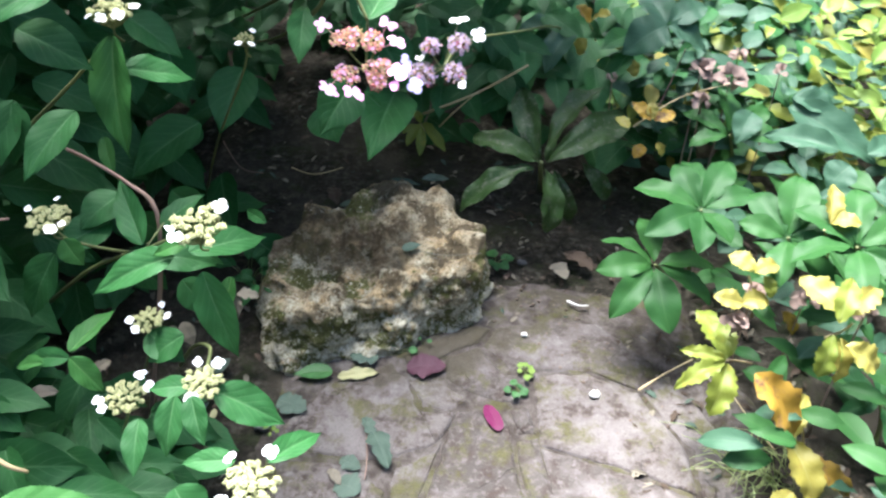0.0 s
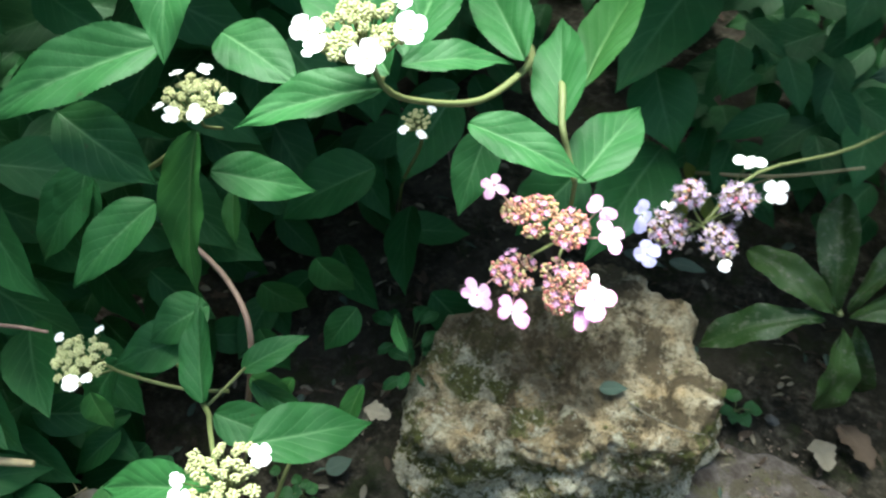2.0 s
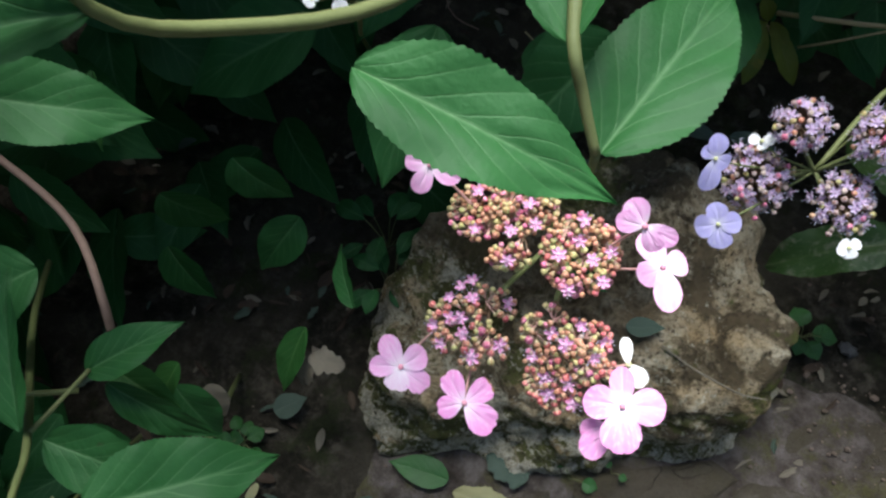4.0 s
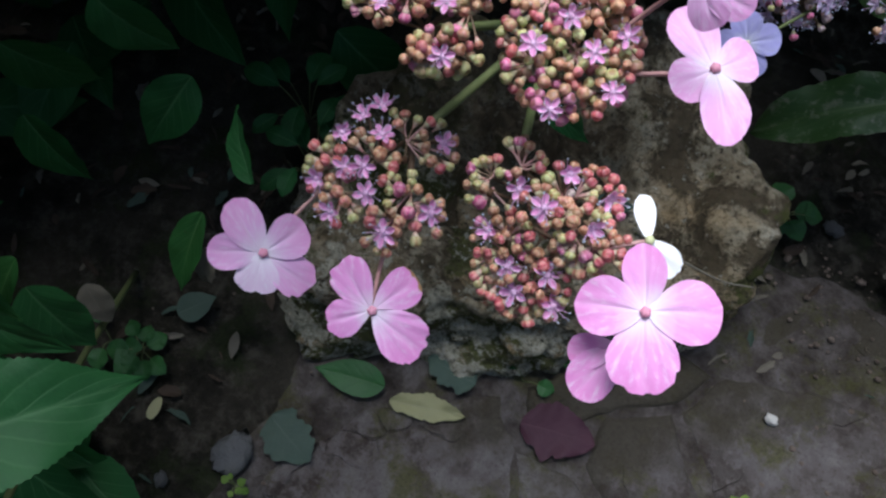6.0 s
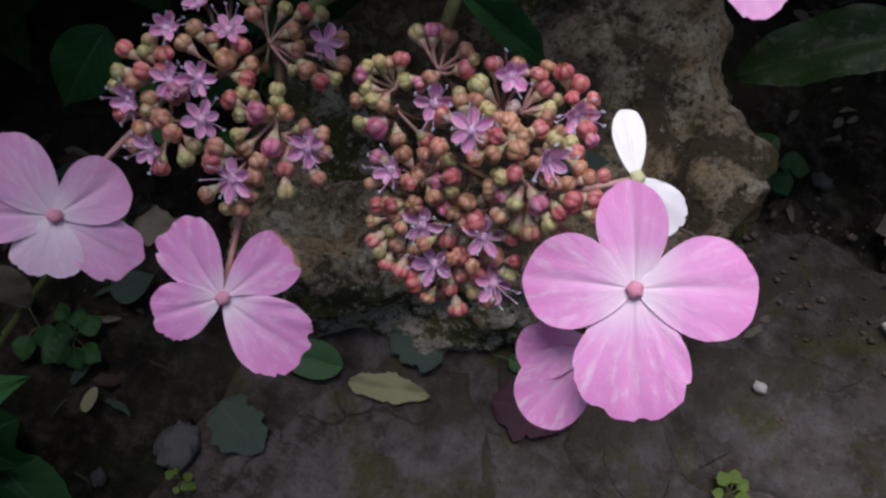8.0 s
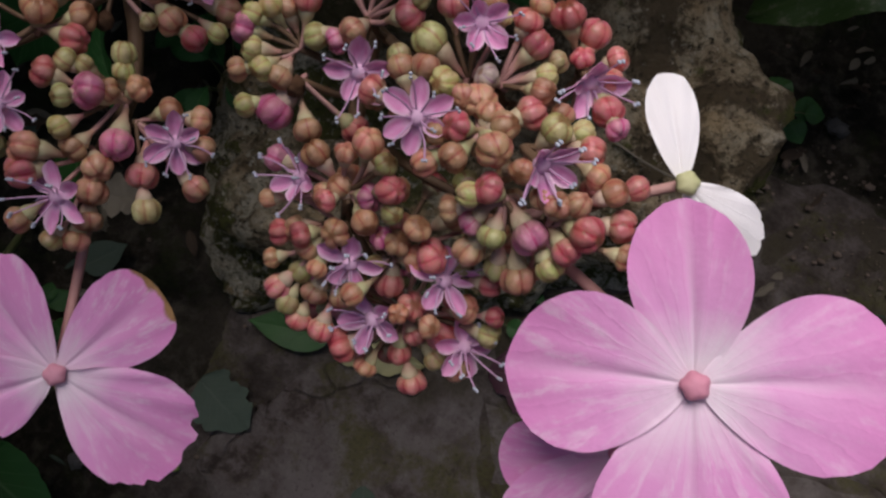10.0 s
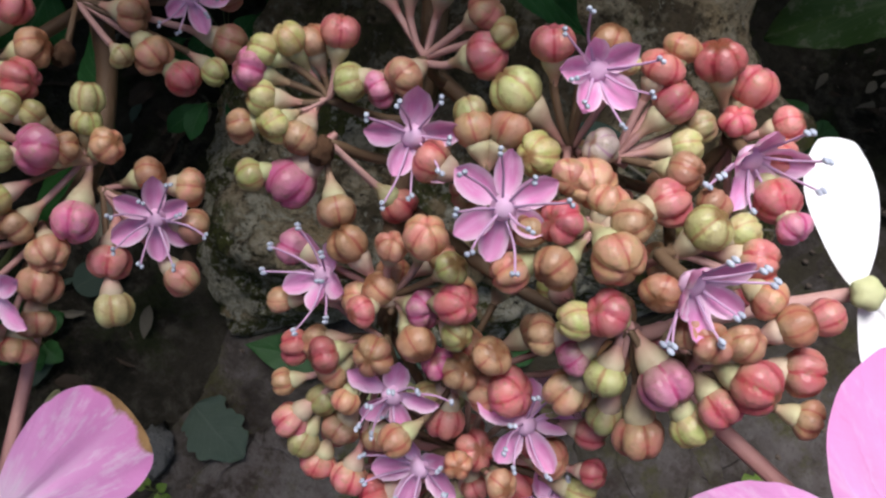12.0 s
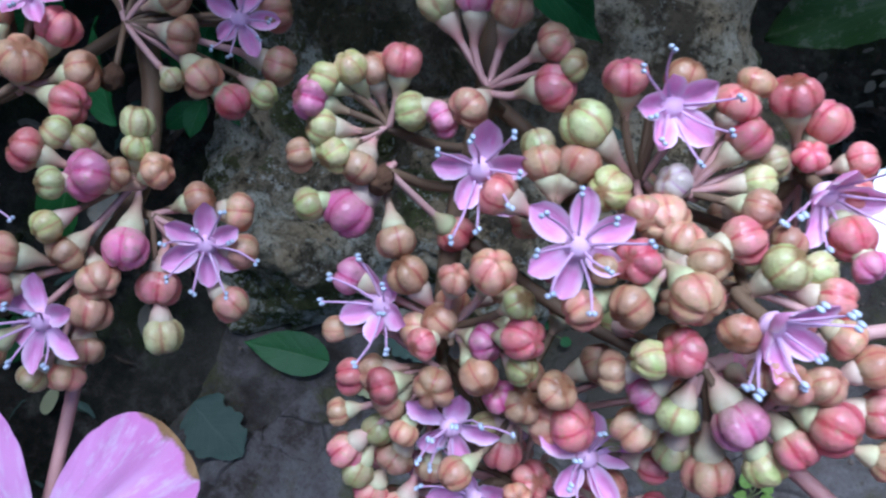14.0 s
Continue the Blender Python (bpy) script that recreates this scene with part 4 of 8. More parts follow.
# large leaves in the dusk behind
leaf(shrub, (-0.1287, 1.8573, 0.524), (-0.1625, 1.5936, 0.464), 0.1288, HYDRANGEA)
leaf(shrub, (-0.1428, 1.7359, 0.424), (-0.0661, 1.6527, 0.344), 0.1069, HYDRANGEA)
leaf(shrub, (-0.3866, 1.5233, 0.424), (-0.4032, 1.3924, 0.344), 0.0956, HYDRANGEA, facing=(0.1, -0.9, 0.6))
leaf(shrub, (-0.431, 1.3686, 0.384), (-0.543, 1.2753, 0.304), 0.1018, HYDRANGEA)
leaf(shrub, (-0.556, 1.5708, 0.424), (-0.4926, 1.4702, 0.364), 0.0987, HYDRANGEA)
leaf(shrub, (-0.2236, 1.5003, 0.364), (-0.184, 1.4638, 0.304), 0.0868, HYDRANGEA)

leaf(shrub, (-0.496, 1.1609, 0.304), (-0.4457, 1.1936, 0.244), 0.0686, HYDRANGEA, facing=(0.2, -1.0, 0.4))
leaf(shrub, (-0.4449, 1.2226, 0.324), (-0.3945, 1.2406, 0.264), 0.0633, HYDRANGEA, facing=(0.2, -1.0, 0.4))
leaf(shrub, (-0.4986, 1.1382, 0.224), (-0.4443, 1.1299, 0.164), 0.0597, HYDRANGEA, facing=(0.2, -1.0, 0.4))
leaf(shrub, (-0.3936, 1.239, 0.224), (-0.4211, 1.183, 0.164), 0.0508, HYDRANGEA, facing=(0.2, -1.0, 0.4))

# shoots
stem(shrub, [(-0.4138, 1.0342, 0.704), (-0.5102, 1.0576, 0.604), (-0.721, 1.1454, 0.404), (-1.1307, 1.3316, 0.02)], (0.0022, 0.004), GREEN_STEM)
stem(shrub, [(-0.5287, 1.0635, 0.504), (-0.4953, 1.0663, 0.484), (-0.4382, 1.0567, 0.454), (-0.381, 1.0168, 0.434), (-0.3833, 0.9784, 0.304), (-0.442, 0.9564, 0)], (0.003, 0.004), BROWN_STEM, "branch")
stem(shrub, [(-0.2471, 0.8234, 0.564), (-0.3209, 0.8835, 0.484), (-0.3608, 0.914, 0.444), (-0.5175, 1.004, 0.304), (-0.7765, 1.1474, 0)], (0.0022, 0.0038), GREEN_STEM)
stem(shrub, [(-0.3608, 0.914, 0.444), (-0.3576, 0.9428, 0.444), (-0.3517, 0.9725, 0.449)], (0.002, 0.0016), GREEN_STEM)
stem(shrub, [(-0.1997, 1.0206, 0.904), (-0.1819, 1.0172, 0.864), (-0.1674, 1.0482, 0.834), (-0.1467, 1.1044, 0.804), (-0.1433, 1.181, 0.784), (-0.1706, 1.2644, 0.744), (-0.3166, 1.5746, 0.554), (-0.7517, 2.4988, 0.05)], (0.002, 0.004), GREEN_STEM)
stem(shrub, [(-0.068, 1.1334, 0.7243), (-0.082, 1.143, 0.747), (-0.0935, 1.153, 0.766), (-0.12, 1.21, 0.765), (-0.2117, 1.3942, 0.604), (-0.4407, 1.8957, 0.304), (-0.7, 2.4582, 0.02)], (0.0024, 0.004), GREEN_STEM)
stem(shrub, [(-0.2819, 1.2345, 0.634), (-0.3026, 1.2785, 0.554), (-0.4238, 1.4291, 0.304), (-0.5415, 1.6044, 0.02)], (0.0016, 0.003), GREEN_STEM)
stem(shrub, [(-0.2227, 0.7237, 0.394), (-0.237, 0.7991, 0.374), (-0.3357, 0.9584, 0.204), (-0.4344, 1.0963, 0)], (0.002, 0.0035), GREEN_STEM)
stem(shrub, [(-0.3515, 0.8711, 0.349), (-0.3812, 0.924, 0.264), (-0.4855, 1.0178, 0)], (0.0016, 0.003), GREEN_STEM)
stem(shrub, [(-0.3407, 0.7368, 0.334), (-0.359, 0.7612, 0.264), (-0.4757, 0.8782, 0)], (0.0016, 0.003), GREEN_STEM)
stem(shrub, [(-0.1068, 0.5496, 0.444), (-0.1459, 0.5875, 0.344), (-0.2883, 0.7485, 0)], (0.002, 0.0035), GREEN_STEM)
stem(shrub, [(-0.4755, 0.8886, 0.504), (-0.4607, 0.8971, 0.464), (-0.4088, 0.9287, 0.424), (-0.3734, 0.9587, 0.404)], (0.0016, 0.0024), GREEN_STEM)


def dim_leaf(i):
    """Leaves in the shade of the shrub, in layers from the soil up."""
    while True:
        x, y = rng.uniform(-1.35, -0.30), rng.uniform(0.35, 2.05)
        if x > -0.36 and y < 1.12 or (x > -0.42 and y > 1.55):
            continue
        top = 0.16 + 0.62 * min(1.0, max(0.0, -x - 0.32) / 0.5)
        if y < 0.75:
            top *= 0.62
        z = rng.uniform(0.05, top)
        if z > 0.2 and x > -0.62 or (x > -0.8 and y < 1.75 and rng.random() < ((0.93 if y > 1.3 else 1.0) if x > -0.55 else 0.35)):
            continue
        if -0.75 < x and y > 1.75 and z < 0.5:
            continue
        break
    a = rng.uniform(-2.4, 0.9)
    size = rng.uniform(0.11, 0.18)
    d = Vector((math.cos(a), math.sin(a), rng.uniform(-0.9, -0.1))).normalized()
    return (x, y, z), Vector((x, y, z)) + d * size, size * rng.uniform(0.44, 0.58), (rng.uniform(-0.5, 0.5), rng.uniform(-1.1, -0.3), 0.8), 0


OVATE = [blade_arrays("ovate", k, 14, 3) for k in range(6)]
rng.seed(11)
child("inner_foliage", scatter("inner_foliage", OVATE, 760, dim_leaf, [HYDRANGEA]), shrub, None, "shaded green leaves inside the shrub", "stuff")


def back_leaf(i):
    x, y = rng.uniform(-1.5, 0.35), rng.uniform(2.0, 3.3)
    z = rng.uniform(0.25, 1.0) if x < -0.1 else rng.uniform(0.15, 0.75)
    a = rng.uniform(-2.6, -0.5)
    size = rng.uniform(0.10, 0.17)
    d = Vector((math.cos(a), math.sin(a), rng.uniform(-0.8, 0.0))).normalized()
    return (x, y, z), Vector((x, y, z)) + d * size, size * rng.uniform(0.42, 0.56), (rng.uniform(-0.4, 0.4), rng.uniform(-0.9, -0.2), 1.0), 0


child("back_foliage", scatter("back_foliage", OVATE, 330, back_leaf, [HYDRANGEA]), shrub, None, "green leaves at the back of the shrub", "stuff")


def high_leaf(i):
    """Unseen tall growth added behind and beside the bed to cut its sky light."""
    if i % 4:
        while True:
            x, y = rng.uniform(-1.5, 0.35), rng.uniform(1.75, 2.9)
            if ((x + 0.55) / 0.95) ** 2 + ((y - 1.75) / 1.05) ** 2 < 1 + 0.35 * noise.noise((x * 3, y * 3, 2.0)):
                break
        z = rng.uniform(0.75 + 0.3 * (y - 1.75), min(2.3, 2.1 * (y - 1.02)))
    else:
        y = rng.uniform(0.75, 2.05)
        x, z = rng.uniform(-1.4, -0.64 if y < 1.5 else -0.40), rng.uniform(0.97, 1.55)
    a = rng.uniform(-2.8, 0.2)
    size = rng.uniform(0.12, 0.19)
    d = Vector((math.cos(a), math.sin(a), rng.uniform(-0.8, 0.0))).normalized()
    return (x, y, z), Vector((x, y, z)) + d * size, size * rng.uniform(0.46, 0.6), (rng.uniform(-0.4, 0.6), rng.uniform(-0.6, 0.6), 1.0), 0


def overhang_leaf(i):
    """Unseen leaves added over the back of the bed to shade what lies below."""
    x, y = rng.uniform(-1.0, -0.30), rng.uniform(1.36, 1.95)
    z = rng.uniform(1.06, 1.5)
    a = rng.uniform(-2.8, 0.2)
    size = rng.uniform(0.12, 0.18)
    d = Vector((math.cos(a), math.sin(a), rng.uniform(-0.6, 0.1))).normalized()
    return (x, y, z), Vector((x, y, z)) + d * size, size * rng.uniform(0.46, 0.6), (rng.uniform(-0.4, 0.4), rng.uniform(-0.5, 0.3), 1.0), 0


child("overhanging_foliage", scatter("overhanging_foliage", OVATE, 178, overhang_leaf, [HYDRANGEA]), shrub, None, "unseen leaves added over the bed to shade it", "stuff")
child("tall_foliage", scatter("tall_foliage", OVATE, 1400, high_leaf, [HYDRANGEA]), shrub, None, "unseen tall green growth added to shade the bed", "stuff")


def shade_leaf(i):
    """Dark leaves low down at the back, beyond the rock."""
    while True:
        x, y = rng.uniform(-1.1, 0.9), rng.uniform(1.82, 2.9)
        if not (-0.5 < x < -0.12 and y < 2.3):
            break
    z = rng.uniform(0.08, 0.42)
    a = rng.uniform(-2.8, -0.2)
    size = rng.uniform(0.09, 0.15)
    d = Vector((math.cos(a), math.sin(a), rng.uniform(-0.6, 0.1))).normalized()
    return (x, y, z), Vector((x, y, z)) + d * size, size * rng.uniform(0.44, 0.58), (rng.uniform(-0.4, 0.4), -0.5, 1.0), 0


child("low_back_foliage", scatter("low_back_foliage", OVATE, 800, shade_leaf, [HYDRANGEA]), shrub, None, "dark leaves low at the back", "stuff")


def foot_leaf(i):
    """Lower leaves of the shrub beside the path."""
    x, y = rng.uniform(-0.95, -0.33), rng.uniform(0.36, 0.95)
    z = rng.uniform(0.03, 0.06 + 0.30 * min(1.0, (-0.3 - x) / 0.4))
    a = rng.uniform(-2.6, 0.4)
    size = rng.uniform(0.08, 0.14)
    d = Vector((math.cos(a), math.sin(a), rng.uniform(-0.7, 0.0))).normalized()
    return (x, y, z), Vector((x, y, z)) + d * size, size * rng.uniform(0.42, 0.55), (rng.uniform(-0.5, 0.5), rng.uniform(-0.9, -0.1), 1.0), 0


child("foot_foliage", scatter("foot_foliage", OVATE, 330, foot_leaf, [HYDRANGEA]), shrub, None, "green lower leaves beside the path", "stuff")

# ---- flower heads ----
def bud_arrays(seed, depth, rings=9, sides=30):
    """Five swollen folds with grooves between them, drawn in at the tip; u is the nearness to a groove, v the height."""
    r = random.Random(seed)
    flat, dimple = r.uniform(0.80, 0.98), r.uniform(0.05, 0.16)
    swell = [r.uniform(0.93, 1.08) for k in range(5)]
    verts, uvs, faces = [(0, 0, -flat)], [(0.2, 0.0)], []
    for i in range(1, rings):
        a = math.pi * i / rings
        for k in range(sides):
            b = 2 * math.pi * k / sides
            ridge = abs(math.cos(2.5 * b)) ** 0.55
            ridge = 0.75 + (ridge - 0.75) * (0.35 + 0.65 * min(1.0, 1.6 * i / rings))
            lobe = swell[int(((b / (2 * math.pi) * 5) + 0.5) % 5)]
            q = math.sin(a) ** 0.9 * (1 + depth * (ridge - 0.75)) * (1 + (lobe - 1) * ridge)
            q *= 1 + 0.10 * noise.noise((math.cos(b) * 1.3 + seed * 7.1, math.sin(b) * 1.3, math.cos(a) * 1.3))
            z = -math.cos(a) * flat * (1 + 0.08 * noise.noise((math.cos(b) * 1.6, math.sin(b) * 1.6, seed * 3.7)))
            if z > 0:
                z -= dimple * (1 - ridge) * z / flat + 0.12 * depth * (1 - math.sin(a))
            verts.append((q * math.cos(b), q * math.sin(b), z))
            uvs.append((1 - abs(math.cos(2.5 * b)), i / rings))
    verts.append((0, 0, flat * (1 - 0.5 * depth) - dimple))
    uvs.append((0.8, 1.0))
    for k in range(sides):
        q = (k + 1) % sides
        faces.append((0, 1 + q, 1 + k))
        for i in range(rings - 2):
            o = 1 + i * sides
            faces.append((o + k, o + q, o + sides + q, o + sides + k))
        o = 1 + (rings - 2) * sides
        faces.append((o + k, o + q, len(verts) - 1))
    return np.array(verts), faces, np.array(uvs)


def cup_arrays(long):
    """The collar below a bud: short and round-shouldered, drawn in to its stalk."""
    cup = [(0.46, -0.45), (0.62, -0.74), (0.58, -0.98), (0.47, -1.0 - 0.26 * long), (0.33, -1.0 - 0.52 * long), (0.23, -1.0 - 0.80 * long), (0.17, -1.0 - 1.2 * long)]
    verts, faces, uvs = [], [], []
    for i, (r, z) in enumerate(cup):
        verts += [(r * math.cos(k * math.pi / 5), r * math.sin(k * math.pi / 5), z) for k in range(10)]
        uvs += [(0.3, i / (len(cup) - 1))] * 10
    for i in range(len(cup) - 1):
        for k in range(10):
            q = (k + 1) % 10
            faces.append((i * 10 + k, (i + 1) * 10 + k, (i + 1) * 10 + q, i * 10 + q))
    return verts, faces, uvs


def rib_bud(mat, seed, depth, rings=9, sides=30):
    """A ribbed bud that sits on a pale tapering cup, along z."""
    j = Joined()
    j.add(*bud_arrays(seed, depth, rings, sides), 0)
    j.add(*cup_arrays(random.Random(seed + 50).uniform(0.75, 1.25)), 1)
    return j.mesh(mat.name, [mat, CUP])


BUDS = {c: [rib_bud(mat, 3 * k + len(mat.name), depth) for k, depth in enumerate(depths)] for c, mat, depths in (
    ("r", BUD_RED, (0.12, 0.20, 0.32)), ("p", BUD_PINK, (0.18, 0.30, 0.42)), ("o", BUD_TAN, (0.09, 0.15, 0.26)), ("g", BUD_GREEN, (0.08, 0.14, 0.22)), ("d", BUD_DUSK, (0.10, 0.16, 0.24)))}
FAR_BUDS = [bud_arrays(k, 0.3, 6, 15) for k in range(4)]
STAR_BLADE = blade_arrays("star", 1, 7, 2)


def star_meshes(kind, seed, mat):
    """An open fertile flower: five or six narrow petals round a dome, and long stamens tipped with anthers."""
    r = random.Random(seed)
    petals, stamens = Joined(), Joined()
    n = 6 if kind == "a" else 5
    tilt = {"a": 0.18, "b": 0.45, "c": 0.75, "d": 0.25}[kind]
    for k in range(n):
        a = 2 * math.pi * (k + r.uniform(-0.12, 0.12)) / n
        d = Vector((math.cos(a), math.sin(a), tilt + r.uniform(-0.3, 0.22))).normalized()
        petals.put(STAR_BLADE, axes(d * 0.35, d * r.uniform(2.1, 2.9), (0, 0, 1) if tilt < 0.5 else (-math.cos(a), -math.sin(a), 0.6), r.uniform(1.2, 1.5)), 0)
    v, f, t = ball_arrays(5, 10, 0, 0, 0.8)
    petals.add(v * 0.62 + np.array([0, 0, 0.15]), f, np.array([(0.5, 0.05)] * len(v)), 0)
    for k in range(r.choice((7, 8, 9))):
        a = 2 * math.pi * (k + r.uniform(-0.3, 0.3)) / 8
        d = Vector((math.cos(a), math.sin(a), r.uniform(0.35, 1.5))).normalized()
        long = r.uniform(2.0, 3.6)
        tip = d * long + Vector((0, 0, r.uniform(-0.2, 0.5)))
        stamens.tube([d * 0.4, d * (long * 0.6) + Vector((r.uniform(-0.2, 0.2), r.uniform(-0.2, 0.2), 0)), tip], (0.08, 0.05), 5, 0)
        v, f, t = ball_arrays(5, 7)
        w = Vector((r.uniform(-1, 1), r.uniform(-1, 1), r.uniform(-0.4, 0.4))).normalized() * 0.12
        for s in (-1, 1):
            stamens.add(v * np.array([0.13, 0.13, 0.22]) + np.array(tip + w * s), f, t, 1)
    return petals.mesh("open_flower", [mat]), stamens.mesh("stamen_ring", [FILAMENT, ANTHER])


STARS = {k: [star_meshes(k, s, STAR) for s in (1, 2)] for k in "abcd"}


def upright(at, d, size, spin=0.0):
    return Matrix.Translation(at) @ Vector(d).to_track_quat("Z", "Y").to_matrix().to_4x4() @ pose(0, 0, 0, 0, 0, spin) @ Matrix.Scale(size, 4)


class Head:
    """A lacecap head: joined stalks, and buds, open flowers and sterile florets as parts."""

    def __init__(self, name, label, at):
        self.ob = thing(name, label, "flower", "hydrangea flowers", at=at)
        self.stalks = Joined()
        self.made = 0
        self.rest = Joined()

    def finish(self):
        child("branching_stalk", self.stalks.mesh("branching_stalk", [PEDICEL, GREEN_STEM, PINK_STALK]), self.ob, None, "brownish branching flower stalks")
        if self.rest.n:
            child("bud_mass", self.rest.mesh("bud_mass", [BUD_TAN, BUD_GREEN, BUD_RED, BUD_PINK, CUP]), self.ob, None, "crowded ribbed buds, tan, green and pink", "stuff")


pink = Head("pink_lacecap_flower", "pink lacecap hydrangea head with ribbed buds and four-petalled florets", (-0.0653, 1.0751, 0.6827))
FAR_CUP = cup_arrays(1.0)


def umbel(node, buds, stars, head=pink, size=0.00134, star_size=0.00145):
    """Buds and open flowers on stalks that spread from one node; offsets from the node in millimetres."""
    node = Vector(node)
    for x, y, z, c, *own in buds:
        p = node + Vector((x, y, z)) * 0.001
        d = (p - node).normalized()
        out = (d + Vector((0, -0.04, 0.08))).normalized()
        k = 0.00154 * own[0] if own else size * rng.uniform(0.78, 1.16)
        out = (out + Vector((rng.uniform(-0.16, 0.16), rng.uniform(-0.16, 0.16), rng.uniform(-0.1, 0.1)))).normalized()
        foot = p - out * (2.2 * k)
        head.stalks.tube([node, node.lerp(foot, 0.5) - out * 0.0006, foot, p - out * (1.6 * k)], (0.00026, 0.00034), 5, 2 if rng.random() < (0.85 if c in "pr" else 0.5) else 0)
        if head.made < 390:
            child("bud", BUDS[c][rng.randrange(3)], head.ob, upright(p, out, k, rng.uniform(0, 360)) @ Matrix.Diagonal((1, 1, rng.uniform(0.85, 1.12), 1)))
            head.made += 1
        else:
            m = upright(p, out, k, rng.uniform(0, 360))
            head.rest.put(FAR_BUDS[rng.randrange(4)], m, "ogrp".index(c))
            head.rest.put(tuple(np.array(q) if n != 1 else q for n, q in enumerate(FAR_CUP)), m, 4)
    for x, y, z, c in stars:
        p = node + Vector((x, y, z)) * 0.001
        out = ((p - node).normalized() * 0.5 + Vector((0, -0.35, 1.0)) + Vector((rng.uniform(-0.25, 0.25), rng.uniform(-0.25, 0.25), 0))).normalized()
        if c == "c":
            out = (out + Vector((rng.uniform(0.2, 0.6), -0.3, -0.2))).normalized()
        petals, stamens = STARS[c][rng.randrange(2)]
        m = upright(p, out, star_size * rng.uniform(0.92, 1.08), rng.uniform(0, 360))
        star = child("open_flower", petals, head.ob, m)
        child("stamen_ring", stamens, star, m)
        head.stalks.tube([node, p - out * 0.003, p], (0.0004, 0.0005), 5, 0)


def crowd(seed, nodes, centre, u, v, view, mid, count, gap, colours, deep, stars, keep, size=0.00134):
    """Fills an oval of the domed head with crowded buds, each on a stalk from the nearest node, and spares the open flowers."""
    r = random.Random(seed)
    centre, u, v, view, mid = (Vector(q) for q in (centre, u, v, view, mid))
    spots, tries = [], 0
    while len(spots) < count and tries < 9000:
        tries += 1
        a, q = r.uniform(0, 6.283), math.sqrt(r.random())
        p = centre + u * (q * math.cos(a)) + v * (q * math.sin(a))
        if all((p - o).length > gap for o in spots):
            spots.append(p)
    groups = {k: [] for k in range(len(nodes))}
    for p in spots:
        far = (p - mid).to_2d().length
        p = p + view * (0.35 * max(0.0, far - 0.006) ** 2 / 0.02 + r.choice(deep) + r.uniform(-0.0008, 0.0014))
        if any((p - Vector(s)).length < keep for s in stars):
            continue
        k = min(groups, key=lambda i: (Vector(nodes[i]) - p).length)
        o = (p - Vector(nodes[k])) * 1000
        groups[k].append((o.x, o.y, o.z, r.choice(colours)))
    for k, g in groups.items():
        umbel(nodes[k], g, [], size=size)


T_NODES = [(-0.1057, 1.0905, 0.7121), (-0.0944, 1.0876, 0.7121), (-0.0902, 1.0964, 0.7174), (-0.0782, 1.0962, 0.7162), (-0.0714, 1.1055, 0.7165), (-0.0829, 1.0806, 0.7078), (-0.0789, 1.0895, 0.7130), (-0.1011, 1.0829, 0.7085), (-0.0769, 1.1063, 0.7189)]
S_NODES = [(-0.0637, 1.0994, 0.7163), (-0.0547, 1.1038, 0.7180), (-0.0605, 1.0869, 0.7086), (-0.0525, 1.0929, 0.7113), (-0.0447, 1.0991, 0.7136), (-0.0521, 1.0814, 0.7035), (-0.0424, 1.0884, 0.7064), (-0.0477, 1.1079, 0.7182)]
umbel((-0.0591, 1.0666, 0.6843), [(-5.6, -1.3, 2.2, "p", 1.02), (-4.1, -2.6, 1.2, "g", 0.95), (-2.5, -3.9, 0.5, "g", 0.88), (-4.9, -4.8, -0.1, "o", 0.85), (-0.5, -3.8, -0.2, "o", 1.00), (-5.2, 0.2, 2.8, "g", 0.87), (-3.8, 1.8, 3.1, "g", 0.87), (-2.6, 2.9, 2.0, "o", 1.03), (-0.7, 3.9, 3.2, "r", 0.98)], [])
umbel((-0.0577, 1.0638, 0.6833), [(-4.3, -4.8, -0.9, "g", 0.86), (-1.5, -3.8, -1.7, "p", 1.36), (2.9, -4.5, -0.9, "o", 1.00)], [])
umbel((-0.0532, 1.0712, 0.6879), [(-5.9, 3.9, 1.3, "g", 1.01), (-3.4, 4.7, 2.9, "p", 1.06), (-0.5, 4.5, 3.4, "o", 0.95), (3.2, 2.7, 4.6, "o", 0.92), (4.9, 2.0, 4.2, "g", 0.75), (4.4, 0.6, 3.0, "r", 1.14), (-0.6, -2.4, 0.5, "o", 0.99), (-2.1, -3.4, -1.0, "p", 0.90), (-4.5, -3.4, -1.9, "g", 0.88)], [(2.0, -6.3, 0.9, "b")])
umbel((-0.0408, 1.0686, 0.6891), [(-4.0, 4.2, 4.9, "r", 0.96), (-0.6, 5.7, 5.2, "o", 0.89), (-5.1, 1.3, 2.3, "g", 1.23), (-1.9, -2.3, 2.3, "g", 0.94), (0.6, -3.4, 3.5, "o", 0.85), (2.0, -2.9, 3.0, "o", 1.09), (1.1, 4.8, 5.3, "g", 0.49)], [(-0.8, 3.3, 5.4, "c")])
umbel((-0.0449, 1.0635, 0.6889), [(-2.6, 3.1, 1.2, "o", 0.93), (-0.3, 4.0, 1.6, "o", 1.02), (-4.4, 0.4, -0.4, "r", 1.08), (-3.3, 4.3, 0.9, "g", 0.83)], [(1.6, -2.2, 4.0, "a")])
umbel((-0.0379, 1.0686, 0.6908), [(0.2, 5.5, 3.6, "r", 0.99), (0.9, 7.5, 3.5, "o", 0.86), (2.0, 4.1, 2.7, "r", 0.96), (4.3, 3.9, 1.5, "g", 0.70), (3.9, 2.1, 1.5, "g", 0.83), (4.3, -0.2, 2.6, "o", 0.88), (-1.3, -0.5, 1.6, "d", 0.83)], [])
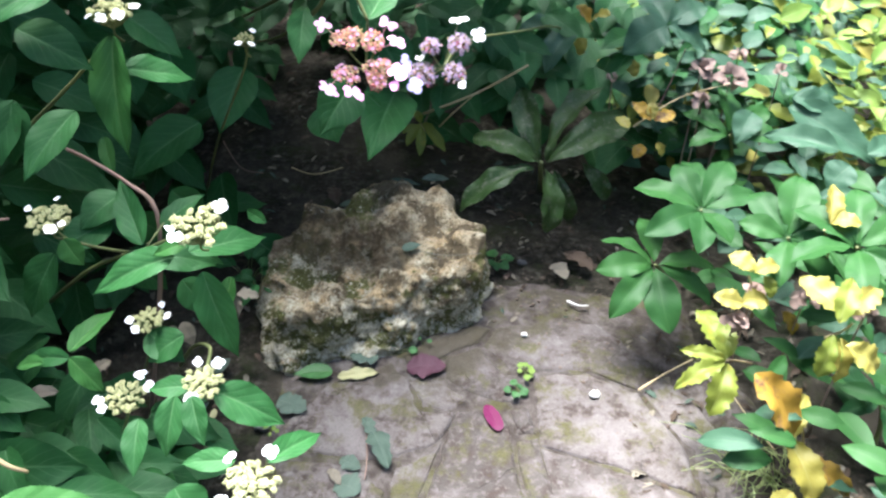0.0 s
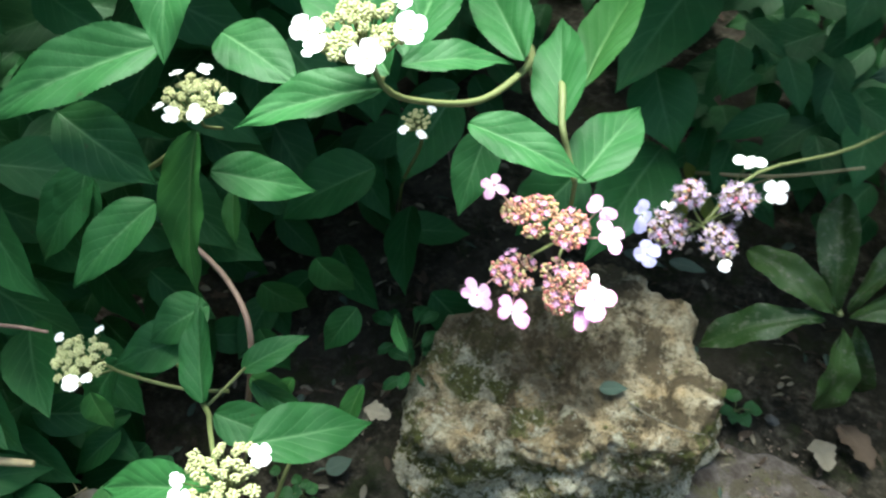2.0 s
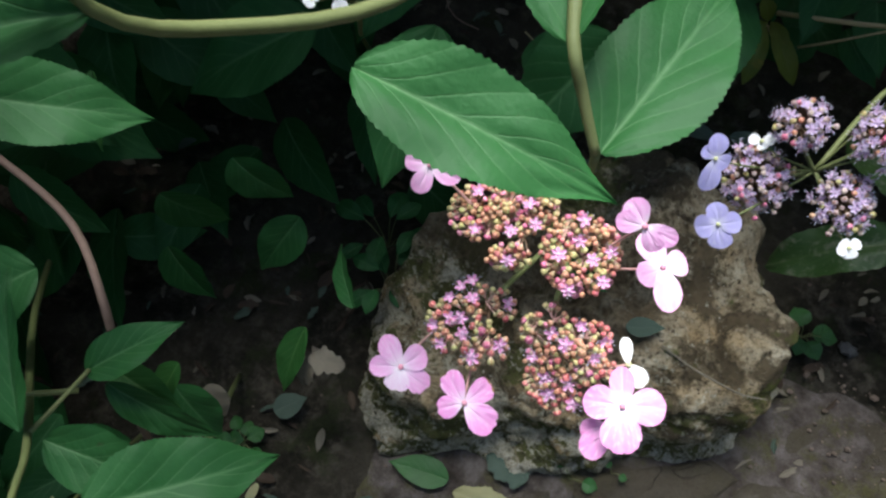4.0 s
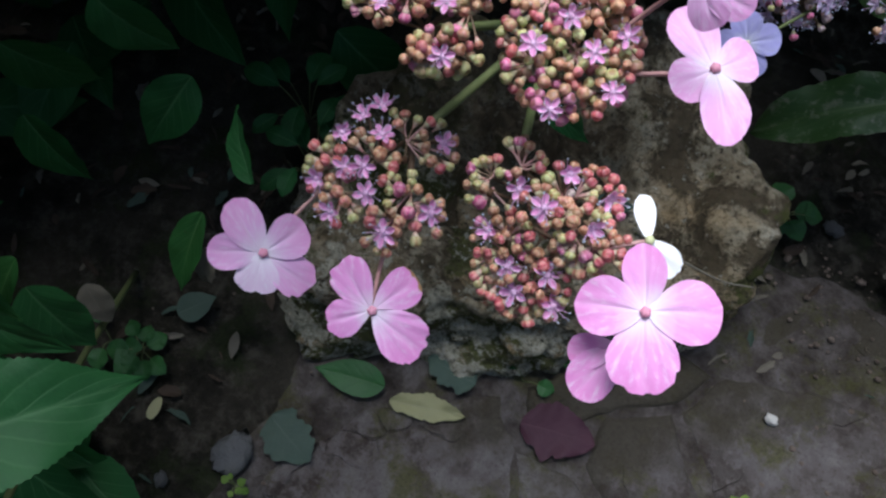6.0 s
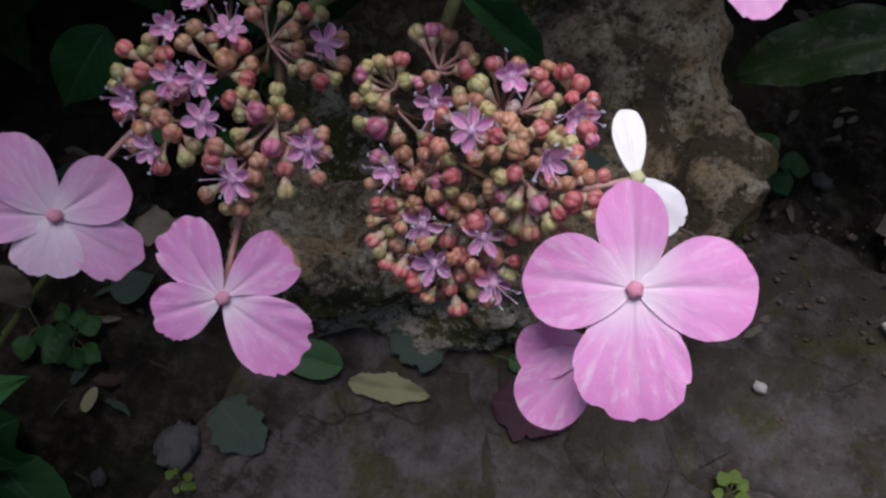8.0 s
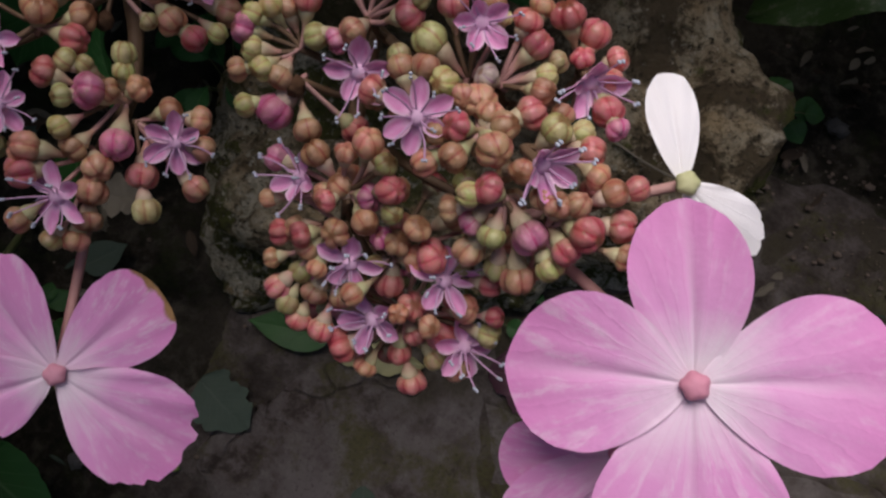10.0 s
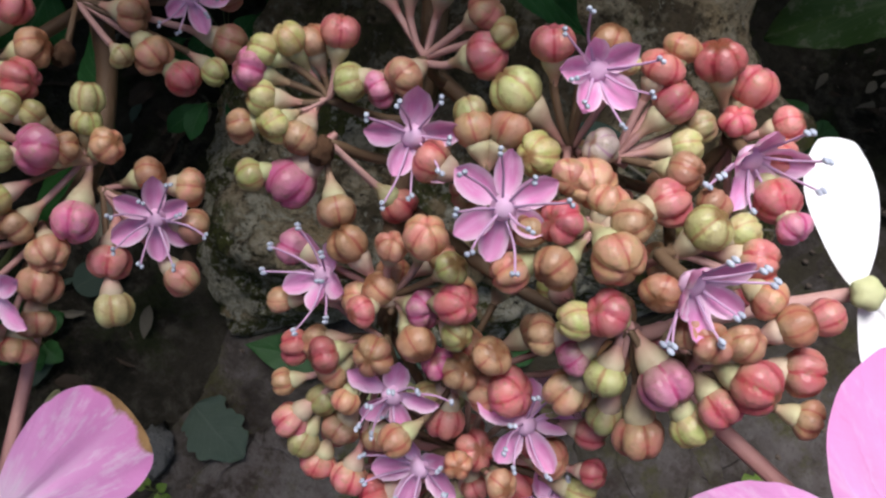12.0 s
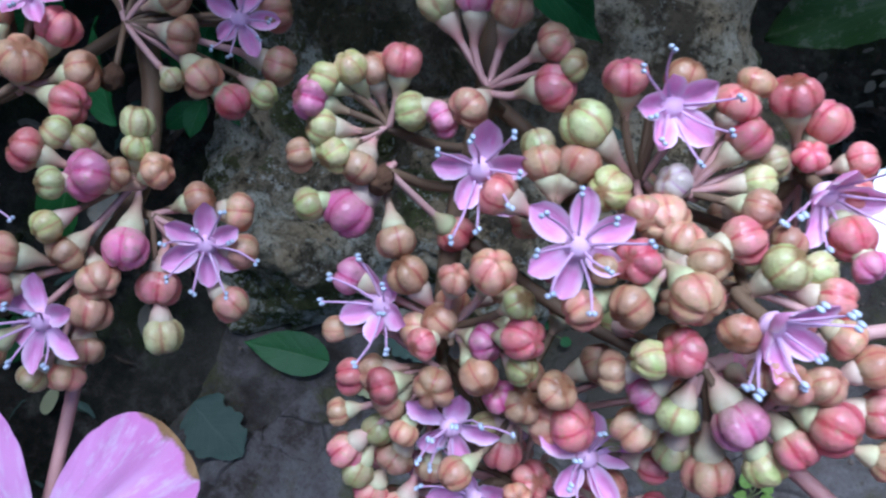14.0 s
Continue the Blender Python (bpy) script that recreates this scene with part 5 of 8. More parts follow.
umbel((-0.0311, 1.0732, 0.6904), [(-3.3, 3.0, 4.2, "r", 1.06), (-0.3, 3.3, 2.5, "r", 1.05), (2.7, 1.7, 2.5, "r", 0.80), (-0.5, 0.6, 2.1, "r", 0.77), (3.1, -0.6, 2.2, "r", 0.80), (3.8, -3.6, 2.1, "r", 1.08), (5.2, -5.2, 2.7, "p", 0.78)], [(1.0, -1.6, 2.4, "c")])
umbel((-0.0374, 1.0628, 0.6921), [(-2.2, -1.1, 1.6, "r", 0.98), (-1.4, -3.6, 0.5, "o", 0.96), (-3.8, -4.6, -1.4, "o", 0.92), (1.9, 0.9, 1.4, "o", 0.93), (1.9, -1.8, 1.9, "o", 1.13), (3.6, 3.5, 0.8, "r", 1.04), (-3.8, -1.9, 0.3, "o", 0.84), (0.0, 1.9, 0.8, "o", 0.88)], [])
umbel((-0.0322, 1.0634, 0.6921), [(1.1, 4.1, 0.6, "o", 0.78), (1.1, 1.9, 1.8, "g", 1.02), (3.5, 3.2, 0.6, "g", 0.78), (5.0, 1.6, 0.8, "r", 1.00), (6.4, -0.5, 1.0, "o", 0.92), (-0.1, -3.3, 1.8, "o", 0.87)], [(1.0, -2.2, 2.7, "c")])
umbel((-0.0327, 1.0581, 0.6905), [(-1.9, -0.1, 1.5, "r", 1.02), (-3.4, -1.1, 0.6, "g", 0.87), (-4.7, -2.1, -2.8, "o", 0.91), (-2.3, -2.6, -2.6, "p", 0.87), (0.1, -3.1, -2.2, "g", 0.99), (-1.4, -4.4, -5.5, "o", 1.07), (1.8, -4.6, -6.6, "g", 0.94), (3.5, -2.2, -0.4, "p", 1.19), (4.2, -5.2, -4.9, "o", 1.12), (6.4, -3.6, -1.9, "g", 0.98)], [])
umbel((-0.028, 1.0578, 0.6909), [(-0.2, 0.9, 2.6, "o", 0.93), (1.5, 1.6, 2.9, "o", 0.80), (4.1, 4.1, 2.7, "o", 0.88), (5.9, 5.7, 1.9, "r", 0.83), (6.1, 2.0, 1.0, "r", 1.01), (3.3, -0.3, 1.9, "r", 1.12), (2.3, -2.0, -0.1, "r", 0.95), (7.4, -0.5, 0.5, "o", 0.82), (-1.8, 1.0, 2.2, "o", 0.75)], [])
umbel((-0.0485, 1.0556, 0.6803), [(-8.7, 0.4, -0.7, "p", 0.99), (-2.3, -1.2, -1.1, "o", 0.94), (-1.0, -0.0, 0.6, "o", 0.93), (-8.2, -3.4, -3.4, "o", 0.74), (2.8, -0.4, 2.5, "p", 0.97), (4.9, 0.2, 5.8, "r", 1.00), (5.8, -1.4, 4.1, "g", 0.77), (3.6, 2.1, 7.2, "g", 0.82), (1.0, 3.3, 7.3, "o", 1.03), (-1.1, 2.4, 4.3, "o", 0.79)], [(-5.3, -0.6, -0.6, "b")])
umbel((-0.0476, 1.0527, 0.6778), [(-6.5, -3.2, -1.8, "r", 0.93), (-5.0, -2.3, -1.4, "o", 1.00), (-2.9, -3.8, -1.2, "o", 0.99), (-6.2, -6.1, -2.7, "o", 0.77), (-2.8, -6.0, -3.6, "g", 0.90), (-4.5, -8.5, -4.2, "r", 0.98), (-0.6, -7.4, -4.6, "o", 1.02), (-1.2, -10.6, -6.6, "r", 0.99), (1.6, -10.6, -6.5, "r", 0.99), (-2.9, -9.6, -5.1, "g", 0.86), (2.5, -7.0, -4.1, "o", 0.86)], [(2.2, -3.5, -0.2, "d")])
umbel((-0.0416, 1.0518, 0.6773), [(-1.5, 0.6, 3.1, "p", 0.84), (0.2, 0.7, 3.5, "o", 0.95), (1.8, 2.2, 6.4, "o", 0.95), (4.2, 0.8, 3.8, "r", 1.23), (0.8, -2.6, -1.7, "r", 1.00)], [(6.2, -0.6, 2.1, "d")])
umbel((-0.038, 1.0478, 0.672), [(-5.3, -6.2, -2.2, "r", 1.32), (0.4, 0.4, 2.3, "r", 1.08), (4.6, -0.6, -0.4, "r", 1.27), (5.8, 2.2, 4.3, "o", 1.06), (9.3, 1.0, 2.4, "g", 1.00), (0.9, -4.1, -3.3, "r", 0.98), (1.9, -2.0, -1.0, "r", 0.88), (5.0, -3.0, -2.6, "g", 0.97), (7.6, -3.3, -2.3, "o", 1.04), (3.5, -6.4, -5.0, "r", 1.11), (-2.0, -7.1, -4.2, "o", 0.90)], [(-3.0, -2.4, 1.0, "b"), (7.3, -0.9, 0.1, "a")])
umbel((-0.0847, 1.0682, 0.677), [(3.3, 7.5, 2.4, "r", 1.08), (-0.1, 6.5, 2.3, "g", 0.93), (5.8, 9.0, 1.2, "g", 1.01), (3.4, 3.3, 1.8, "o", 1.07), (5.2, 0.9, 0.3, "o", 1.15), (8.3, -1.5, -0.4, "o", 1.14), (11.1, -2.0, -1.5, "r", 1.08), (13.2, -0.2, -1.5, "g", 0.86), (10.8, 6.8, -0.4, "o", 1.09), (13.0, 2.9, -1.6, "o", 1.09), (6.5, -3.1, 0.6, "g", 0.71), (-3.9, 2.3, 3.5, "o", 0.99), (-3.7, 5.9, 3.0, "o", 1.07), (-6.8, 4.9, 3.2, "g", 0.93)], [(8.8, 4.3, 0.7, "d")])
umbel((-0.0775, 1.0567, 0.675), [(-6.9, -2.6, 4.8, "r", 1.10), (-6.0, -0.1, 4.1, "g", 0.90), (-4.3, 0.5, 3.3, "g", 0.77), (-2.3, -2.0, 3.2, "p", 1.32), (-0.9, -0.9, 2.4, "o", 0.91), (-4.2, -4.0, 4.0, "g", 0.89), (-1.5, 3.8, 2.4, "g", 0.91), (-0.6, 2.1, 1.9, "g", 0.84), (1.7, 1.1, 1.4, "o", 0.98), (-3.1, -7.0, 2.9, "g", 0.89), (-1.5, -8.2, 1.0, "o", 1.04), (2.4, -5.7, 0.7, "p", 1.25)], [])
umbel((-0.0752, 1.0546, 0.6742), [(3.0, 2.9, 0.2, "o", 0.99), (6.0, 3.7, -1.3, "o", 1.08), (7.8, 0.8, -1.9, "o", 1.00), (8.7, -3.5, -3.3, "o", 1.00), (3.0, -5.0, -1.9, "r", 1.20), (4.9, -8.4, -3.0, "g", 1.06)], [(5.1, -0.2, -0.4, "a")])
umbel((-0.0777, 1.049, 0.6739), [(1.8, -1.2, 1.1, "o", 1.11), (1.8, -3.7, -0.2, "o", 1.19), (2.5, -6.6, -2.2, "o", 1.05), (-4.7, -5.4, 2.6, "r", 1.17), (-3.9, -9.9, -0.6, "o", 1.04), (-0.1, -10.3, -2.1, "g", 0.91), (1.8, -9.2, -3.2, "o", 1.13), (-5.4, -2.8, 3.6, "o", 1.23)], [(-0.6, -5.8, 0.9, "a")])
umbel((-0.089, 1.0595, 0.6778), [(0.7, 5.2, 1.2, "r", 1.20), (0.4, 1.1, 2.3, "o", 1.25), (4.4, 2.8, 0.9, "o", 1.12), (4.9, -0.1, 0.8, "r", 1.12), (-3.8, 3.6, 2.1, "o", 0.98), (-7.0, 3.7, 3.1, "o", 1.12), (-7.3, 0.4, 3.1, "o", 1.04)], [(-1.7, 6.0, 2.9, "a"), (-1.5, -4.4, 2.9, "a"), (-8.1, 8.0, 4.2, "b"), (-5.3, 12.8, 4.2, "b")])
umbel((-0.0974, 1.0536, 0.6774), [(-7.8, 1.2, 2.3, "r", 1.04), (-4.7, 4.5, 2.7, "g", 0.98), (-1.0, 3.1, 3.0, "r", 1.11), (-4.8, 2.4, 1.8, "g", 0.91), (-0.4, 0.5, 1.6, "r", 0.97), (-3.3, -1.0, 1.8, "r", 1.04), (-7.0, -2.8, 0.9, "g", 1.18), (-6.8, -4.7, -0.4, "g", 0.98), (-4.1, -3.1, 0.5, "o", 1.18), (4.2, -2.0, 1.6, "p", 1.38)], [(-2.6, 7.2, 4.0, "c"), (2.5, -1.0, 2.7, "b")])
umbel((-0.093, 1.0474, 0.6761), [(-4.1, 1.5, 2.3, "o", 0.97), (-3.8, -0.5, 1.8, "g", 0.83), (-7.9, -2.4, 0.4, "r", 1.04), (-0.9, -0.6, 1.3, "o", 1.17), (-3.5, -3.7, 0.2, "o", 1.18), (-3.6, -6.3, -1.2, "o", 1.04), (2.3, -2.2, 1.5, "o", 1.10), (2.5, -7.8, -1.6, "r", 1.04), (6.2, -4.9, 0.1, "g", 1.03), (6.6, -2.4, 0.7, "g", 0.96)], [(-7.2, 0.0, 1.8, "c"), (6.5, 1.4, 3.9, "a"), (0.1, -5.8, -0.1, "b")])
SPINES = [[(-0.0567, 1.0813, 0.6848), (-0.0536, 1.0733, 0.6822), (-0.0516, 1.0633, 0.6783), (-0.0486, 1.0548, 0.6723)], [(-0.0517, 1.0636, 0.6773), (-0.0411, 1.0601, 0.6813), (-0.0316, 1.0594, 0.6826)], [(-0.0536, 1.0733, 0.6822), (-0.0452, 1.07, 0.6836), (-0.0385, 1.0698, 0.6846), (-0.0323, 1.07, 0.6858)], [(-0.0812, 1.0758, 0.6795), (-0.0838, 1.0698, 0.6752), (-0.0817, 1.065, 0.672), (-0.0787, 1.0574, 0.6711), (-0.0791, 1.0503, 0.67)], [(-0.0869, 1.0706, 0.6714), (-0.091, 1.0611, 0.6727), (-0.0978, 1.0536, 0.672)]]
FRONT_NODES = [(-0.0591, 1.0666, 0.6843), (-0.0577, 1.0638, 0.6833), (-0.0532, 1.0712, 0.6879), (-0.0408, 1.0686, 0.6891), (-0.0449, 1.0635, 0.6889), (-0.0379, 1.0686, 0.6908), (-0.0311, 1.0732, 0.6904), (-0.0374, 1.0628, 0.6921), (-0.0322, 1.0634, 0.6921), (-0.0327, 1.0581, 0.6905), (-0.028, 1.0578, 0.6909), (-0.0485, 1.0556, 0.6803), (-0.0476, 1.0527, 0.6778), (-0.0416, 1.0518, 0.6773), (-0.038, 1.0478, 0.672), (-0.0847, 1.0682, 0.677), (-0.0775, 1.0567, 0.675), (-0.0752, 1.0546, 0.6742), (-0.0777, 1.049, 0.6739), (-0.089, 1.0595, 0.6778), (-0.0974, 1.0536, 0.6774), (-0.093, 1.0474, 0.6761)]
crowd(11, FRONT_NODES[:15], (-0.0385, 1.0580, 0.6825), (0.0146, 0.0068, 0.0008), (0.0054, -0.0114, -0.0036), (-0.072, 0.276, -0.9585), (-0.0385, 1.0580, 0.6825), 46, 0.0034, "oooorrgop", (0.0, 0.002, 0.004), [], 0.0, size=0.0014)
crowd(12, FRONT_NODES[11:15], (-0.0431, 1.0485, 0.6650), (0.0082, 0.0038, 0.0004), (0.003, -0.0062, -0.002), (-0.072, 0.276, -0.9585), (-0.0431, 1.0485, 0.6650), 26, 0.0028, "oorrrp", (0.0, 0.0015, 0.003), [], 0.0, size=0.0014)
umbel((-0.1057, 1.0905, 0.7121), [], [(1.7, 4.3, 8.5, "b")], size=0.00152, star_size=0.00125)
umbel((-0.0782, 1.0962, 0.7162), [], [(2.3, -3.4, 4.2, "a"), (-3.3, 1.9, 7.5, "b")], size=0.00152, star_size=0.00125)
umbel((-0.0829, 1.0806, 0.7078), [], [(3.0, -4.1, 3.4, "a")], size=0.00152, star_size=0.00125)
umbel((-0.0789, 1.0895, 0.7130), [], [(-4.8, -3.3, 5.1, "a")], size=0.00152, star_size=0.00125)
umbel((-0.1011, 1.0829, 0.7085), [], [(3.0, -1.8, 5.8, "b")], size=0.00152, star_size=0.00125)
crowd(885, T_NODES, (-0.0998, 1.0879, 0.7172), (0.0127, 0.0053, 0.0037), (0.0056, -0.0091, -0.0054), (-0.1849, 0.4582, -0.8694), (-0.0903, 1.0850, 0.7158), 78, 0.0023, "rrooooogggppoogp", (0, 0.001, 0.0025, 0.004, 0.006), [(-0.0983, 1.0816, 0.7133), (-0.0838, 1.0867, 0.7171), (-0.0760, 1.0933, 0.7193), (-0.1042, 1.0954, 0.7195), (-0.0801, 1.0770, 0.7101), (-0.0817, 1.0986, 0.7226)], 0.0029, size=0.00152)
crowd(974, T_NODES, (-0.0840, 1.0956, 0.7226), (0.0137, 0.0057, 0.004), (0.0053, -0.0087, -0.0051), (-0.1371, 0.4876, -0.8622), (-0.0903, 1.0850, 0.7158), 84, 0.0023, "rrooooogggppoogp", (0, 0.001, 0.0025, 0.004, 0.006), [(-0.0983, 1.0816, 0.7133), (-0.0838, 1.0867, 0.7171), (-0.0760, 1.0933, 0.7193), (-0.1042, 1.0954, 0.7195), (-0.0801, 1.0770, 0.7101), (-0.0817, 1.0986, 0.7226)], 0.0028, size=0.00152)
crowd(942, T_NODES, (-0.0804, 1.0773, 0.7115), (0.0088, 0.0038, 0.0027), (0.0027, -0.0044, -0.0026), (-0.1255, 0.4287, -0.8947), (-0.0903, 1.0850, 0.7158), 30, 0.0020, "rrooooogggppoogp", (0, 0, 0.001, 0.002, 0.003), [(-0.0983, 1.0816, 0.7133), (-0.0838, 1.0867, 0.7171), (-0.0760, 1.0933, 0.7193), (-0.1042, 1.0954, 0.7195), (-0.0801, 1.0770, 0.7101), (-0.0817, 1.0986, 0.7226)], 0.0029, size=0.00152)
umbel((-0.0637, 1.0994, 0.7163), [], [(7.2, -4.6, 3.7, "b")], size=0.00152, star_size=0.00125)
umbel((-0.0547, 1.1038, 0.7180), [], [(-3.3, -1.5, 5.7, "b")], size=0.00152, star_size=0.00125)
umbel((-0.0605, 1.0869, 0.7086), [], [(-1.3, 0.1, 7.0, "a")], size=0.00152, star_size=0.00125)
umbel((-0.0525, 1.0929, 0.7113), [], [(4.2, -1.6, 5.0, "a")], size=0.00152, star_size=0.00125)
umbel((-0.0447, 1.0991, 0.7136), [], [(1.5, -1.9, 5.0, "b")], size=0.00152, star_size=0.00125)
umbel((-0.0521, 1.0814, 0.7035), [], [(0.2, -3.5, 4.2, "a")], size=0.00152, star_size=0.00125)
umbel((-0.0424, 1.0884, 0.7064), [], [(1.8, -1.6, 5.1, "a")], size=0.00152, star_size=0.00125)
crowd(1090, S_NODES, (-0.0537, 1.0911, 0.7157), (0.015, 0.0077, 0.0024), (0.008, -0.0123, -0.0092), (-0.0416, 0.4716, -0.8808), (-0.0519, 1.0898, 0.7146), 140, 0.0021, "rrooooogggppoogp", (0, 0.001, 0.002, 0.0035, 0.005), [(-0.0581, 1.1028, 0.7227), (-0.0620, 1.0876, 0.7145), (-0.0484, 1.0919, 0.7153), (-0.0520, 1.0784, 0.7066), (-0.0406, 1.0874, 0.7105), (-0.0566, 1.0954, 0.7190), (-0.0432, 1.0977, 0.7175)], 0.0028, size=0.00152)

# the branching stalk that carries the four clusters
FORK = Vector((-0.0733, 1.155, 0.635))


def branch(hub, nodes):
    """A limb from the fork to a hub, and thin stalks from there to the nodes of a cluster."""
    hub = Vector(hub)
    pink.stalks.tube([FORK, FORK.lerp(hub, 0.5) - Vector((0, 0, 0.002)), hub], (0.0016, 0.0012), 8, 1)
    for nd in nodes:
        nd = Vector(nd)
        pink.stalks.tube([hub, hub.lerp(nd, 0.55) - Vector((0, 0, 0.002)), nd], (0.00048, 0.00036), 6, 0)


def nearest_on(spines, p):
    """The place on the spines that lies nearest to p."""
    best = None
    for sp in spines:
        for a, b in zip(sp, sp[1:]):
            a, b = Vector(a), Vector(b)
            t = max(0.0, min(1.0, (p - a).dot(b - a) / (b - a).length_squared))
            q = a.lerp(b, t)
            if best is None or (q - p).length < (best - p).length:
                best = q
    return best


for k, sp in enumerate(SPINES):
    pink.stalks.tube(sp, (0.0011, 0.0009) if k in (0, 3) else (0.0007, 0.0004), 8, 0)
for nd in FRONT_NODES:
    nd = Vector(nd)
    q = nearest_on(SPINES, nd)
    pink.stalks.tube([q, q.lerp(nd, 0.5) - Vector((0, 0, 0.0012)), nd], (0.00048, 0.0004), 6, 0)
branch((-0.0903, 1.089, 0.6988), T_NODES)
branch((-0.0519, 1.0938, 0.6976), S_NODES)
for sp in (SPINES[0], SPINES[3]):
    top = Vector(sp[0])
    pink.stalks.tube([FORK, FORK.lerp(top, 0.55) - Vector((0, 0, 0.001)), top], (0.0016, 0.0012), 8, 1)
pink.stalks.tube([FORK, (-0.0728, 1.150, 0.668), (-0.068, 1.1334, 0.7243)], (0.0017, 0.0021), 9, 1)

PETAL_CACHE = {}


def petal_mesh(mat, seed, frill, base=0.8, end=0.5):
    """A petal along y that widens from a narrow claw: rim scalloped by frill (0 smooth, 1 notched), creased midline, fluted blade."""
    key = (mat.name, seed, frill, base, end)
    if key in PETAL_CACHE:
        return PETAL_CACHE[key]
    r = random.Random(seed * 17 + int(frill * 10))
    off = r.uniform(0, 60)
    a, b = base + r.uniform(-0.06, 0.06), end + r.uniform(-0.04, 0.05)
    peak = (a / (a + b)) ** a * (b / (a + b)) ** b
    notches = [(r.uniform(-1.3, 1.3), r.uniform(0.03, 0.085) * frill, r.uniform(0.05, 0.13)) for k in range(round(7 * frill))]
    skew, cup, crease = r.uniform(-0.05, 0.05), r.uniform(-0.02, 0.06), r.uniform(0.015, 0.035)
    rays, rings = 56, 12
    verts, uvs, faces = [(0, 0, 0)], [(0.5, 0.0)], []
    for j in range(rays + 1):
        f = 2.75 * (2 * j / rays - 1)
        v = 0.5 + 0.5 * math.cos(f)
        x, y = math.copysign(0.5 * v ** a * (1 - v) ** b / peak, f) if j != rays / 2 else 0.0, v
        cut = sum(d * max(0.0, 1 - abs(f - at) / w) for at, d, w in notches)
        cut += (0.010 + 0.028 * frill) * noise.noise((f * 3.1, off, 2.0)) + (0.004 + 0.010 * frill) * noise.noise((f * 12.0, off, 5.0))
        fan = math.atan2(x, max(y, 0.02)) / 0.9
        for i in range(1, rings + 1):
            q = (i / rings) ** 0.9
            k = q * (1 - cut * q ** 6)
            px, py = x * k + skew * math.sin(math.pi * q * v), y * k
            z = cup * (2 * px) ** 2 + 0.05 * math.sin(math.pi * min(1.0, py)) - crease * max(0.0, 1 - abs(fan) * 5) * math.sin(math.pi * min(1.0, py))
            z += (0.012 + 0.045 * frill) * q ** 3 * noise.noise((f * 1.7 + off, py * 2.0, 4.0)) + 0.004 * math.sin(fan * 19 + off) * q * q
            verts.append((px, py, z))
            uvs.append((0.5 + 0.5 * max(-1.0, min(1.0, fan)), min(1.0, py)))
    for j in range(rays):
        o = 1 + j * rings
        faces.append((0, o, o + rings))
        for i in range(rings - 1):
            faces.append((o + i, o + i + 1, o + rings + i + 1, o + rings + i))
    PETAL_CACHE[key] = mesh_of(mat.name, verts, faces, [mat], uvs)
    return PETAL_CACHE[key]


def floret(head, centre, normal, mat, heart, petals, root=None, frill=0.0, size=1.0, slim=1.0, base=0.8, end=0.5):
    """A sterile floret: broad overlapping petals round a small closed heart, on its own stalk; petals as tip, width, frill and a material of their own."""
    c, n = Vector(centre), Vector(normal).normalized()
    v, f, t = ball_arrays(8, 25, 5, 0.22, 0.8)
    m = upright(c + n * 0.0006, n, 0.00125)
    fl = child("sterile_floret", mesh_of("floret_heart", v, f, [heart]), head.ob, m)
    for k, (tip, w, *own) in enumerate(petals):
        tip, w = c + (Vector(tip) - c) * size, w * size
        lift = n * (0.0005 * (k % 2) - 0.0006)
        fr = own[0] if own else frill
        child("petal", petal_mesh(own[1] if len(own) > 1 else mat, rng.randrange(5), fr, base, end), fl, axes(c + lift, tip + lift, n + Vector((rng.uniform(-0.12, 0.12), rng.uniform(-0.12, 0.12), 0)), w * slim))
    if root is not None:
        root = Vector(root)
        head.stalks.tube([root, root.lerp(c, 0.55) - n * 0.003, c - n * 0.001], (0.00066, 0.00058), 7, 2)
    return fl


front_r, front_l = Vector(SPINES[1][2]), Vector(SPINES[3][4])
floret(pink, (-0.0113, 1.0487, 0.6932), (-0.1176, -0.3387, 0.9335), PINK, HEART, [((-0.0189, 1.0624, 0.6972), 0.0104, 0.1), ((0.0044, 1.0545, 0.6974), 0.0152, 0.3), ((-0.0035, 1.0318, 0.6882), 0.0170, 0.7), ((-0.0268, 1.0442, 0.6897), 0.0142, 0.2)], root=front_r, base=0.88, end=0.60)
floret(pink, (-0.0724, 1.0256, 0.6654), (0.3411, -0.2076, 0.9168), PINK, HEART, [((-0.0847, 1.0326, 0.6716), 0.0118, 0.8), ((-0.0662, 1.0391, 0.6660), 0.0120, 0.2, BROWNED), ((-0.0810, 1.0169, 0.6665), 0.0114, 0.8), ((-0.0560, 1.0231, 0.6586), 0.0152, 1.0)], root=front_l, slim=0.92, base=0.86, end=0.42)
floret(pink, (-0.1051, 1.0253, 0.668), (0.5364, -0.1456, 0.8313), PALE_PINK, HEART, [((-0.117, 1.0318, 0.6769), 0.0114, 0.3), ((-0.0994, 1.0378, 0.6665), 0.0130, 0.1), ((-0.1159, 1.0175, 0.6736), 0.0104, 0.1), ((-0.1021, 1.0154, 0.6643), 0.0126, 0.7, BLEACHED), ((-0.0911, 1.0252, 0.6589), 0.0120, 0.9)], root=Vector(SPINES[4][2]), slim=0.95, base=0.80, end=0.45)
floret(pink, (-0.0166, 1.07, 0.6838), (0.10, -0.20, 0.95), WHITE, PALE_HEART, [((-0.0228, 1.0805, 0.6852), 0.0056, 0.3), ((-0.0064, 1.0668, 0.6790), 0.0084, 0.6)], root=front_r)
